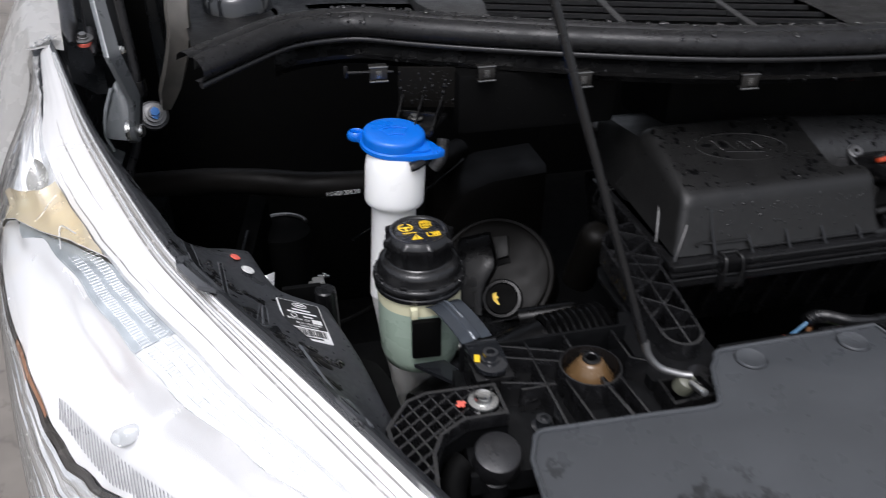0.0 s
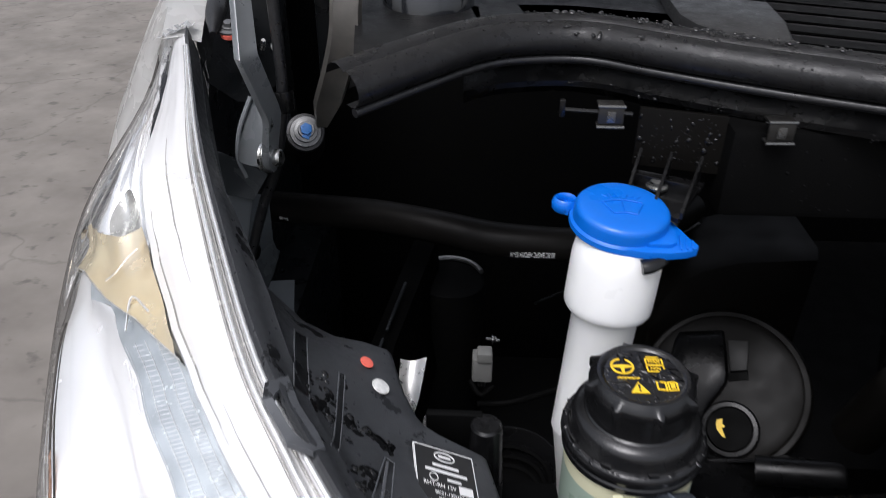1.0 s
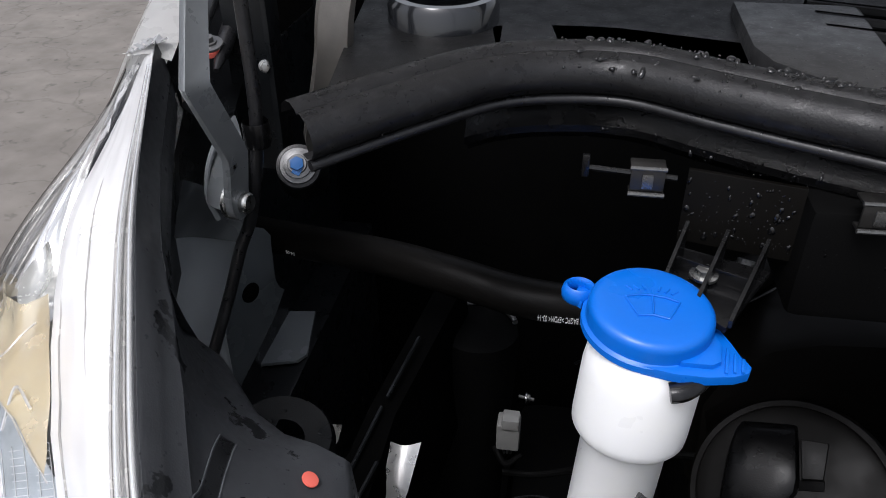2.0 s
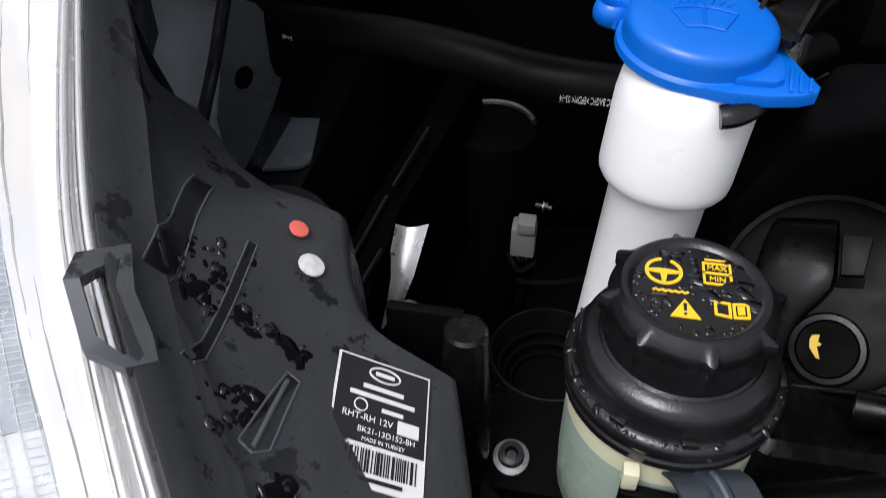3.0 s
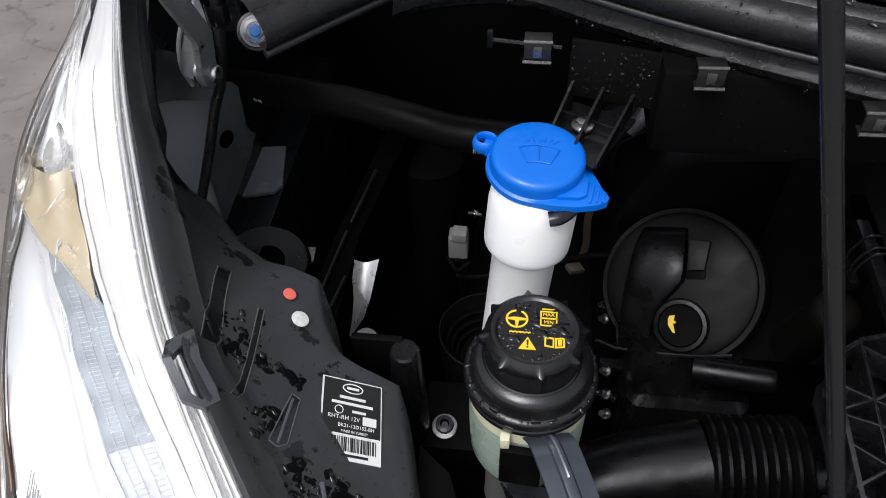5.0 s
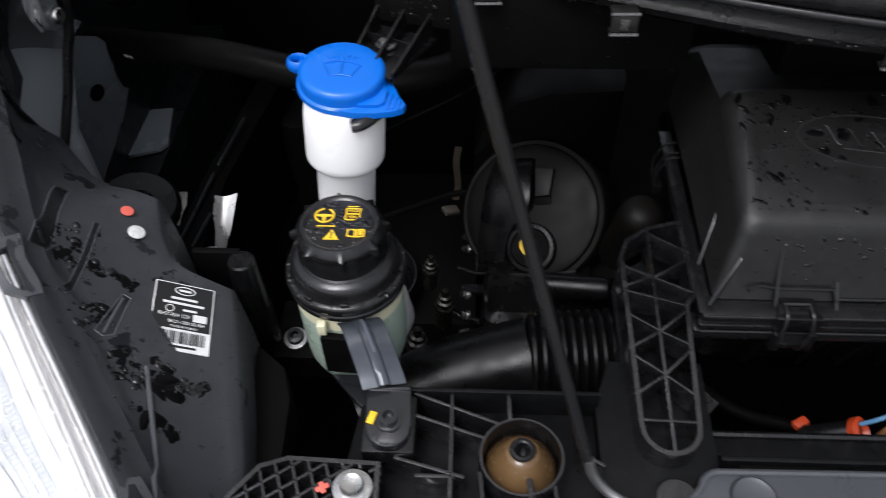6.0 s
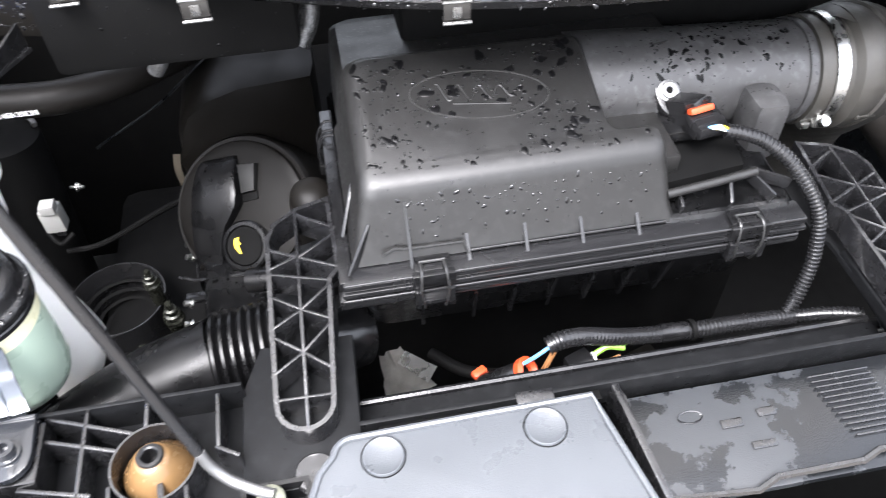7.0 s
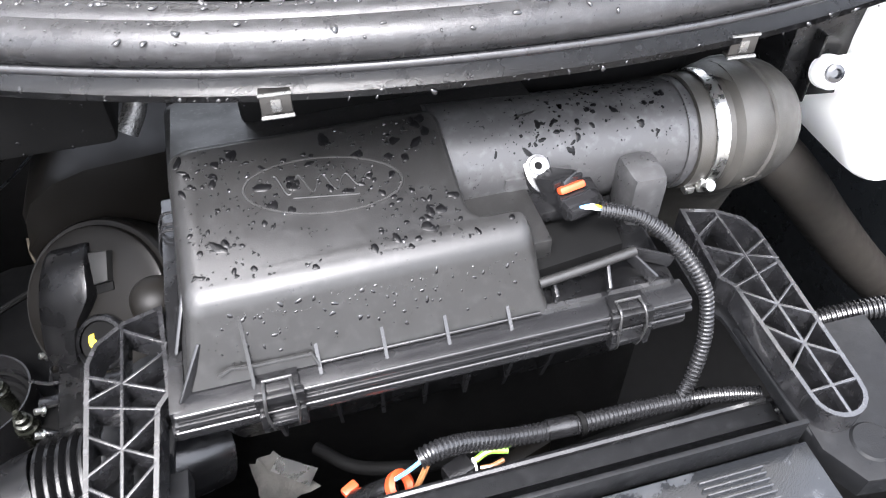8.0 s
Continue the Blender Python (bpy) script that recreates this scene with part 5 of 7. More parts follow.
part("marked_bolt", join(hexbolt(facing((-0.1645, 0.8470, 1.2575), (0.05, -0.25, 0.97)), 0.0040, 0.005, 0.0055), disc(0.0095, 0.0016, facing((-0.1645, 0.8470, 1.2560), (0.05, -0.25, 0.97)))), DULL, upper)
part("bolt_marking", disc(0.0072, 0.0036, facing((-0.1640, 0.8455, 1.2515), (0.05, -0.25, 0.97))), RED, upper, "red paint marking")

# ---- inner wing sheet metal ----
tower = thing("inner_wing", "grey primed pressed inner wing panel with round holes", "inner wing", (-0.19, 0.85, 0.95))
# Front face takes the lit tone; side face and shelf take the shaded one.
part("front_face", sheet([glide(q, 4) for q in ([(-0.240, 0.770, 1.162), (-0.205, 0.765, 1.160), (-0.183, 0.764, 1.158), (-0.172, 0.792, 1.144), (-0.159, 0.822, 1.123), (-0.162, 0.842, 1.116)], [(-0.240, 0.752, 1.122), (-0.210, 0.750, 1.120), (-0.187, 0.748, 1.116), (-0.1805, 0.772, 1.092), (-0.166, 0.812, 1.083), (-0.170, 0.832, 1.076)], [(-0.240, 0.733, 1.090), (-0.212, 0.735, 1.085), (-0.192, 0.735, 1.075), (-0.186, 0.762, 1.052), (-0.176, 0.802, 1.037), (-0.180, 0.822, 1.030)], [(-0.240, 0.725, 1.0), (-0.212, 0.73, 1.0), (-0.192, 0.73, 0.99), (-0.186, 0.76, 0.96), (-0.176, 0.80, 0.95), (-0.180, 0.82, 0.945)])], 0.002), LITCOAT, tower)
SIDE = facing((-0.182, 0.879, 1.030), (1, -0.5, 0.0), (0, 0, 1))
part("side_face", prism([(-0.090, -0.150), (-0.031, -0.0905), (-0.004, -0.0655), (0.024, -0.037), (0.0375, -0.0185), (0.0315, -0.0135), (0.028, -0.0015), (0.0295, 0.0275), (0.031, 0.042), (0.025, 0.0515), (0.006, 0.063), (-0.030, 0.078), (-0.055, 0.0)], -0.002, 0.0, 0.0006, SIDE), SHADECOAT, tower)
part("upper_panel", sheet([[q + Vector((0.004, 0.003, -0.024)), Vector((q.x - 0.002, q.y + 0.008, 1.195)), Vector((q.x - 0.006, q.y + 0.010, 1.150)), Vector((q.x - 0.008, q.y + 0.012, 1.120))] for q in RIM[11::-1]] + [[Vector((x, y, 1.225)), Vector((x - 0.010, y, 1.19)), Vector((x - 0.014, y, 1.15)), Vector((x - 0.016, y, 1.12))] for x, y in ((-0.186, 0.86), (-0.180, 0.92), (-0.178, 1.0))], 0.002), surface("near_black_wing_steel", (0.030, 0.032, 0.035), 0.30, vary=0.2, scale=12), tower, "dark upper panel under the lamp flange")
part("rear_face", box((-0.220, 1.065, 1.028), (0.003, 0.37, 0.30), 0.0008), DARKSTEEL, tower)
part("upper_shelf", sheet([glide(q, 4) for q in ([(-0.209, 0.761, 1.1585), (-0.183, 0.760, 1.1565), (-0.170, 0.788, 1.1430), (-0.155, 0.818, 1.1220)], [(-0.212, 0.83, 1.166), (-0.188, 0.83, 1.162), (-0.170, 0.84, 1.148), (-0.150, 0.85, 1.130)])], 0.002), SHADECOAT, tower)
# No opening is cut: a near-black disc gives the hole its shade.
part("hole", disc(0.0092, 0.0008, SIDE @ Matrix.Translation((0, 0, 0.0004))), DEEP, tower, "near-black disc for the shade in a round hole")
part("ledge", prism([(-0.240, 0.940), (-0.183, 0.958), (-0.176, 0.970), (-0.190, 1.042), (-0.240, 1.035)], 0.882, 0.886, 0.001), ECOAT, tower)
part("grommet", lathe([(0.016, 0.0), (0.036, 0.002), (0.040, -0.004), (0.040, -0.010)], 32, pose(-0.118, 0.765, 0.985, 8, 12, 0)), DARKSTEEL, tower, "round dark stamped mount")
beam = thing("chassis_leg", "dark ribbed steel chassis leg with bare metal edges", "chassis leg", (-0.06, 0.85, 0.8))
part("leg_skin", sheet([[Vector((-0.075, 0.66, 0.98)), Vector((-0.045, 0.66, 0.975)), Vector((-0.03, 0.665, 0.88))], [Vector((-0.060, 0.80, 0.99)), Vector((-0.040, 0.80, 0.985)), Vector((-0.02, 0.80, 0.86))], [Vector((-0.03, 0.98, 1.0)), Vector((-0.01, 0.98, 0.99)), Vector((0.0, 0.98, 0.86))]], 0.003), DEEP, beam)
for a, b in (((-0.062, 0.72, 0.986), (-0.050, 0.80, 0.993)), ((-0.048, 0.81, 0.994), (-0.036, 0.88, 0.999)), ((-0.050, 0.71, 0.984), (-0.042, 0.75, 0.988))):
    part("leg_ridge", tube([a, b], 0.0016, 6), DARKSTEEL, beam)
part("bare_patch", sheet([glide(q, 4) for q in ([(-0.0285, 0.742, 1.020), (-0.018, 0.738, 1.022), (-0.007, 0.742, 1.023)], [(-0.0290, 0.728, 1.010), (-0.019, 0.725, 1.011), (-0.0095, 0.729, 1.012)], [(-0.0265, 0.716, 0.999), (-0.019, 0.714, 1.000), (-0.0120, 0.717, 1.001)], [(-0.0270, 0.704, 0.987), (-0.022, 0.703, 0.987), (-0.0170, 0.705, 0.988)], [(-0.0290, 0.694, 0.975), (-0.028, 0.693, 0.975), (-0.0270, 0.695, 0.975)])], 0.002), SILVER, beam, "bright bare aluminium shield")
part("bare_edge", sheet([glide(q, 3) for q in ([(-0.098, 0.805, 0.962), (-0.084, 0.802, 0.966)], [(-0.101, 0.797, 0.953), (-0.087, 0.796, 0.953)], [(-0.104, 0.797, 0.938), (-0.097, 0.797, 0.936)], [(-0.106, 0.797, 0.92), (-0.104, 0.797, 0.92)])], 0.002), SILVER, beam, "bright bare aluminium edge")

# ---- front panel (plastic carrier) ----
carrier = thing("front_carrier", "black ribbed plastic front carrier across the engine bay", "front carrier", (0.45, 0.45, 1.0))
part("left_tray", prism([(0.120, 0.395), (0.335, 0.385), (0.345, 0.430), (0.356, 0.512), (0.135, 0.512)], 1.030, 1.0495, 0.001), TRAY, carrier)
part("rear_wall", box((0.215, 0.510, 1.060), (0.15, 0.003, 0.030), 0.0008), TRAY, carrier)
part("raised_pad", prism([(0.288, 0.512), (0.288, 0.452), (0.300, 0.440), (0.345, 0.440), (0.360, 0.46), (0.362, 0.545), (0.30, 0.545)], 1.045, 1.0605, 0.0015), TRAY, carrier)
RZ = 1.0735
for a, b in (((0.196, 0.508), (0.197, 0.402)), ((0.150, 0.500), (0.216, 0.478)), ((0.172, 0.508), (0.225, 0.488)), ((0.232, 0.508), (0.2325, 0.491)), ((0.275, 0.506), (0.276, 0.470)), ((0.163, 0.463), (0.204, 0.452)),
             ((0.214, 0.455), (0.219, 0.405)), ((0.258, 0.448), (0.262, 0.404)), ((0.216, 0.406), (0.262, 0.402)), ((0.176, 0.452), (0.198, 0.452)), ((0.275, 0.470), (0.288, 0.462))):
    part("rib", bar((*a, RZ), (*b, RZ), 0.0026, 0.026), WETBLACK, carrier)
part("cup", lathe([(0.0225, -0.028), (0.0232, -0.004), (0.0240, 0.0), (0.0255, 0.0), (0.0262, -0.003), (0.0262, -0.026)], 40, pose(0.239, 0.466, 1.0745)), WETBLACK, carrier, "black cup round the rubber cone")
part("cup_rib", bar((0.2430, 0.452, 1.073), (0.250, 0.402, 1.0735), 0.004, 0.022), WETBLACK, carrier)
part("screw", lathe([(0.0, 0.006), (0.003, 0.006), (0.0035, 0.009), (0.006, 0.009), (0.0065, 0.002), (0.0095, 0.0015), (0.0095, 0.0)], 24, pose(0.188, 0.432, 1.0495)), GLOSS, carrier, "black flange screw")

# bar right of the pad: rear edge, slots, wet inner panel, front channels
part("cross_bar", box((0.545, 0.499, 1.003), (0.40, 0.034, 0.032), 0.003), TRAY, carrier)
part("rear_bead", tube([(0.350, 0.5145, 1.019), (0.74, 0.5145, 1.021)], 0.003, 8), BLACK, carrier)
part("bar_slope", sheet([[Vector((0.348, 0.500, 1.018)), Vector((0.74, 0.500, 1.018))], [Vector((0.350, 0.482, 1.040)), Vector((0.735, 0.482, 1.040))], [Vector((0.350, 0.474, 1.046)), Vector((0.735, 0.474, 1.046))]], 0.003), TRAY, carrier)
part("front_rail", box((0.545, 0.4725, 1.055), (0.37, 0.0035, 0.024), 0.001), TRAY, carrier)
part("inner_panel", box((0.630, 0.430, 1.048), (0.200, 0.074, 0.006), 0.001), PANEL, carrier, "wet satin black inner panel")
part("panel_lip", tube([(0.528, 0.467, 1.056), (0.528, 0.396, 1.056), (0.585, 0.391, 1.056), (0.600, 0.397, 1.056), (0.655, 0.397, 1.056), (0.668, 0.402, 1.056), (0.73, 0.402, 1.056)], 0.0022, 6), WETBLACK, carrier)
part("cross_web", bar((0.5225, 0.470, 1.066), (0.531, 0.380, 1.064), 0.005, 0.03), WETBLACK, carrier)
for i in range(12):
    part("louvre", bar((0.652 + 0.0009 * i, 0.4585 - 0.0040 * i, 1.0535), (0.694, 0.4585 - 0.0040 * i, 1.0535), 0.0014, 0.004), WETBLACK, carrier)
# Slots are near-black strips, their inner shade put into the colour.
for x, w in ((0.400, 0.058), (0.449, 0.020), (0.500, 0.024)):
    part("slot", box((x, 0.4665, 1.0625), (w, 0.007, 0.002), 0.0004), DEEP, carrier, "near-black strip for the shade in a slot")
part("bar_tab", box((0.470, 0.470, 1.066), (0.024, 0.010, 0.004), 0.001), WETBLACK, carrier)
part("oval_mark", tube([(0.566 + 0.008 * math.cos(a), 0.446 + 0.0042 * math.sin(a), 1.0515) for a in (2 * math.pi * k / 20 for k in range(21))], 0.0006, 5), WETBLACK, carrier)
part("embossing", join(box((0.590, 0.437, 1.0515), (0.014, 0.006, 0.002), 0.0005), box((0.615, 0.441, 1.0515), (0.012, 0.006, 0.002), 0.0005), box((0.604, 0.420, 1.0515), (0.016, 0.005, 0.002), 0.0005)), WETBLACK, carrier)
part("far_pad", prism([(0.742, 0.545), (0.738, 0.46), (0.752, 0.434), (0.785, 0.430), (0.82, 0.44), (0.83, 0.545)], 1.030, 1.0495, 0.0015), TRAY, carrier)
part("pad_disc", lathe([(0, 0.0015), (0.0125, 0.0015), (0.014, 0.0)], 32, pose(0.771, 0.456, 1.0496)), TRAY, carrier)
part("far_block", box((0.91, 0.45, 1.00), (0.14, 0.16, 0.05), 0.004), TRAY, carrier)
part("front_wall", box((0.45, 0.375, 1.0), (0.62, 0.006, 0.08), 0.001), TRAY, carrier)

cone = thing("rubber_cone", "tan translucent rubber buffer cone with a dark top hole", "rubber buffer", (0.239, 0.466, 1.05))
part("cone_body", lathe([(0.0215, -0.030), (0.0215, -0.022), (0.0208, -0.0190), (0.0110, -0.0035), (0.0098, -0.0018), (0.0075, -0.0010)], 28, pose(0.239, 0.466, 1.0815)), AMBERCONE, cone)
part("cone_tip", lathe([(0.0075, -0.0015), (0.0080, 0.0004), (0.0074, 0.0014), (0.0055, 0.0016), (0.0044, 0.0008), (0.0040, -0.010), (0.0, -0.010)], 36, pose(0.239, 0.466, 1.0815)), BLACK, cone, "glossy black tip with a hole")

# cover plate with rolled lip and plugs
cover_line = [(0.148, 0.250), (0.1600, 0.380)] + arc(0.178, 0.394, 0.011, 170, 95, 5) + [(0.255, 0.4025), (0.306, 0.4000)] + arc(0.312, 0.410, 0.0095, -80, -15, 4) + [(0.334, 0.440)] + arc(0.3545, 0.4475, 0.012, 170, 95, 5) + [(0.430, 0.4605), (0.5030, 0.4610), (0.5070, 0.440), (0.5240, 0.36), (0.535, 0.25)]
cover = thing("radiator_cover", "satin grey-black plastic cover plate, partly wet, with round plugs", "cover plate", (0.34, 0.40, 1.07))
part("plate", prism(cover_line[::-1], 1.066, 1.0735, 0.0015), PLATE, cover)
part("rolled_lip", tube([(x, y, 1.0738) for x, y in cover_line], 0.0023, 8), PLATE, cover)
for x, y in ((0.3715, 0.4445), (0.4695, 0.4455)):
    part("plug", lathe([(0, 0.0012), (0.0095, 0.0010), (0.0105, 0.0016), (0.0118, 0.0020), (0.0126, 0.0012), (0.0128, 0.0)], 36, pose(x, y, 1.0735)), PLATE, cover, "round press-in plug")
    # Dark ring painted for the shadow at the plug's rim.
    part("plug_shade_ring", lathe([(0.0128, 0.0), (0.0129, 0.0004), (0.0134, 0.0004), (0.0136, 0.0)], 36, pose(x, y, 1.0735)), TRAY, cover, "dark ring for the shadow round the raised plug")

# corner bracket with lattice, bolt and knob beside the lamp
corner = thing("corner_bracket", "black plastic corner bracket with lattice ribs and a bright bolt", "bracket", (0.11, 0.43, 1.05))
cl = [(0.064, 0.428), (0.083, 0.453), (0.100, 0.459), (0.155, 0.457), (0.156, 0.423), (0.122, 0.423), (0.103, 0.412), (0.094, 0.395), (0.090, 0.365), (0.066, 0.368)]
part("base", prism(cl[::-1], 1.050, 1.068, 0.001), TRAY, corner)
part("rim_wall", ringed(cl, 0.0028, 1.066, 1.0795), WETBLACK, corner)


def inside(x, y, poly):
    odd = False
    for i in range(len(poly)):
        (x1, y1), (x2, y2) = poly[i - 1], poly[i]
        if (y1 > y) != (y2 > y) and x < (x2 - x1) * (y - y1) / (y2 - y1) + x1:
            odd = not odd
    return odd


def lattice(poly, step, ang, z, w=0.0018, h=0.011):
    out = []
    d = Vector((math.cos(ang), math.sin(ang)))
    n = Vector((-d.y, d.x))
    c = Vector((0.105, 0.42))
    for i in range(-14, 15):
        o = c + n * (step * i)
        run = [o + d * (0.001 * t) for t in range(-80, 81)]
        seg = []
        for q in run + [None]:
            if q is not None and inside(q.x, q.y, poly) and (q - Vector((0.141, 0.440))).length > 0.013:
                seg.append(q)
            else:
                if len(seg) > 4:
                    out.append(bar((*seg[0], z), (*seg[-1], z), w, h, 0.0004))
                seg = []
    return out


part("lattice", join(*lattice(cl, 0.0095, radians(35), 1.0785), *lattice(cl, 0.0095, radians(110), 1.0785)), WETBLACK, corner, "raised diamond lattice")
part("bolt_seat", lathe([(0.012, -0.014), (0.012, 0.0), (0.0, 0.0)], 28, pose(0.1405, 0.4400, 1.0785)), WETBLACK, corner)
part("bolt", join(lathe([(0.0, 0.0058), (0.0045, 0.0058), (0.0062, 0.0065), (0.0070, 0.0050), (0.0072, 0.0022), (0.0115, 0.0015), (0.0118, 0.0)], 32, pose(0.1405, 0.4400, 1.0787))), STEEL, corner, "bright zinc-plated flange bolt")
part("paint_mark", join(box((0.123, 0.4395, 1.0798), (0.008, 0.003, 0.0012), 0.0004, Matrix.Rotation(0.5, 4, "Z")), box((0.123, 0.4395, 1.0799), (0.003, 0.007, 0.0012), 0.0004, Matrix.Rotation(0.4, 4, "Z"))), RED, corner, "pink paint mark")
part("curved_leg", tube(glide([(0.119, 0.409, 1.050), (0.112, 0.404, 1.047), (0.104, 0.385, 1.04), (0.103, 0.34, 1.03)], 5), 0.010, 12, (1, 1.2)), DEEP, corner)
knob = thing("bump_stop", "round black rubber bump stop on the front panel", "rubber stop", (0.142, 0.402, 1.04))
part("stop_head", lathe([(0, 0.0), (0.0155, -0.0002), (0.0172, -0.0012), (0.0178, -0.0030), (0.0178, -0.0170), (0.0168, -0.0195), (0.0120, -0.0205), (0.0120, -0.024), (0.0150, -0.026), (0.0150, -0.045)], 40, pose(0.1415, 0.4005, 1.066, 12, 0, 0)), RUBBER, knob)

# prop rod with its pivot
rod = thing("prop_rod", "black steel bonnet prop rod standing in a pivot", "prop rod", (0.295, 0.437, 1.08))
TOP = (0.0445, 0.6495, 1.90)
part("rod_bar", tube([(0.273, 0.4495, 1.105), (0.2165, 0.499, 1.30), (0.131, 0.574, 1.60), TOP], 0.0035, 12), SATIN, rod, "black sleeved rod")
part("rod_foot", tube(glide([(0.2735, 0.449, 1.106), (0.277, 0.446, 1.094), (0.286, 0.441, 1.0835), (0.300, 0.434, 1.080), (0.309, 0.430, 1.080)], 6), 0.0033, 12), DULL, rod, "bare bent steel foot")
pv = thing("rod_pivot", "greenish plastic pivot bush for the prop rod", "pivot", (0.307, 0.431, 1.07))
part("bush", lathe([(0.0, 0.004), (0.005, 0.004), (0.0078, 0.002), (0.0086, -0.002), (0.0080, -0.010)], 28, pose(0.306, 0.4305, 1.074, 18, 10, 0)), surface("greenish_grey_bush", (0.11, 0.112, 0.085), 0.35), pv)
part("pin", lathe([(0, 0.016), (0.003, 0.0155), (0.0035, 0.013), (0.0035, 0)], 16, facing((0.3065, 0.424, 1.078), (0.1, -0.9, 0.15))), STEEL, pv)
part("saddle", ringed([(0.288, 0.444), (0.327, 0.444), (0.330, 0.418), (0.288, 0.414)], 0.003, 1.048, 1.068), BLACK, pv)

# ---- lattice bump brackets either side of the air box ----
def bump_bracket(dx, mirror, lift):
    def P(x, y):
        return ((1.095 - x if mirror else x) + dx, y)

    def zt(x, y):
        return 1.0775 + (y - 0.463) * 0.092 + lift
    o = [P(*q) for q in [(0.3105, 0.488), (0.3105, 0.614), (0.316, 0.628), (0.333, 0.640), (0.358, 0.647), (0.3605, 0.582), (0.3535, 0.573), (0.3485, 0.488)] + arc(0.3295, 0.486, 0.019, 0, -180, 10)[1:-1]]
    th = thing("bump_bracket", "black plastic bonnet rest bracket, open lattice of ribs", "bracket", (*P(0.333, 0.5), 1.05), "lattice bonnet rests")
    part("outer_wall", ringed(o, 0.003, lambda x, y: zt(x, y) - 0.022, zt), WETBLACK, th)
    part("floor_plate", prism(o, 1.050 + lift, 1.0535 + lift, 0, None), TRAY, th)
    segs = [((0.333, 0.640), (0.3300, 0.469)), ((0.311, 0.606), (0.360, 0.583)), ((0.333, 0.634), (0.359, 0.618)), ((0.333, 0.596), (0.359, 0.612)), ((0.311, 0.588), (0.333, 0.597)), ((0.311, 0.585), (0.353, 0.573)), ((0.332, 0.553), (0.353, 0.571)), ((0.311, 0.567), (0.332, 0.553)), ((0.311, 0.540), (0.332, 0.553)), ((0.332, 0.553), (0.350, 0.543)),
            ((0.311, 0.536), (0.331, 0.521)), ((0.331, 0.521), (0.350, 0.540)), ((0.311, 0.507), (0.331, 0.521)), ((0.331, 0.521), (0.349, 0.506)), ((0.311, 0.490), (0.348, 0.489))]
    for a, b in segs:
        a, b = P(*a), P(*b)
        part("rib", bar((*a, zt(*a)), (*b, zt(*b)), 0.0022, 0.020), WETBLACK, th)
    part("foot", prism([P(*q) for q in arc(0.3295, 0.478, 0.021, 0, -180, 10) + [(0.3085, 0.56), (0.352, 0.56)]], 1.048 + lift, 1.0585 + lift, 0.002), TRAY, th)
    if not mirror:
        part("foot_disc", lathe([(0, 0.0015), (0.012, 0.0015), (0.0135, 0.0)], 32, pose(*P(0.331, 0.448), 1.0606)), WETBLACK, th)


bump_bracket(0.0, False, 0.0)
bump_bracket(-0.008, True, -0.010)

# ---- air filter box ----
airbox = thing("air_filter_box", "charcoal plastic air filter box with a rain-beaded lid", "air filter box", (0.52, 0.65, 1.0))


def rounded_loop(x0, x1, y0, y1, z0, z1, r, n=5):
    pts = []
    for cx, cy, a in ((x1 - r, y0 + r, -90), (x1 - r, y1 - r, 0), (x0 + r, y1 - r, 90), (x0 + r, y0 + r, 180)):
        for k in range(n + 1):
            t = radians(a + 90 * k / n)
            x, y = cx + r * math.cos(t), cy + r * math.sin(t)
            pts.append(Vector((x, y, z0 + (z1 - z0) * (y - y0) / (y1 - y0))))
    return pts + pts[:1]


def lofted(loops, cap=True):
    bm = sheet(loops)
    bmesh.ops.remove_doubles(bm, verts=bm.verts, dist=1e-6)
    if cap:
        bmesh.ops.contextual_create(bm, geom=[e for e in bm.edges if e.is_boundary and e.verts[0].co.z > 1.12])
    return bm


def lid_loop(x0, x1, y0, y1, z0, z1, r, xn=0.5545, yn=0.6165, n=5):
    """Outline of the lid with a notch at its rear corner for the pipe."""
    corner = [Vector(q) for q in ((x1, y0), (x1, yn), (xn, yn), (xn, y1), (x0, y1), (x0, y0))]
    pts = []
    for i, c in enumerate(corner):
        a, b = corner[i - 1], corner[(i + 1) % 6]
        q = min(r, (a - c).length * 0.45, (b - c).length * 0.45)
        p0, p2 = c + (a - c).normalized() * q, c + (b - c).normalized() * q
        for k in range(n + 1):
            t = k / n
            p = p0 * (1 - t) ** 2 + c * (2 * t * (1 - t)) + p2 * t * t
            pts.append(Vector((p.x, p.y, z0 + (z1 - z0) * (p.y - y0) / (y1 - y0))))
    return pts + pts[:1]


lid = part("lid", lofted([lid_loop(0.369, 0.600, 0.577, 0.720, 1.0905, 1.100, 0.006, 0.560, 0.625), lid_loop(0.373, 0.597, 0.583, 0.716, 1.102, 1.112, 0.008, 0.560, 0.624), lid_loop(0.3795, 0.5935, 0.595, 0.708, 1.1325, 1.1600, 0.010, 0.558, 0.621), lid_loop(0.3815, 0.5925, 0.5980, 0.706, 1.1385, 1.1665, 0.011, 0.557, 0.620), lid_loop(0.3850, 0.5905, 0.6020, 0.702, 1.1425, 1.1712, 0.012, 0.556, 0.618), lid_loop(0.3900, 0.5870, 0.6080, 0.696, 1.1448, 1.1735, 0.012, 0.5535, 0.6165)]), LID, airbox, "charcoal lid beaded with rain")
part("notch_floor", box((0.580, 0.645, 1.115), (0.06, 0.075, 0.018), 0.003), LID, airbox)
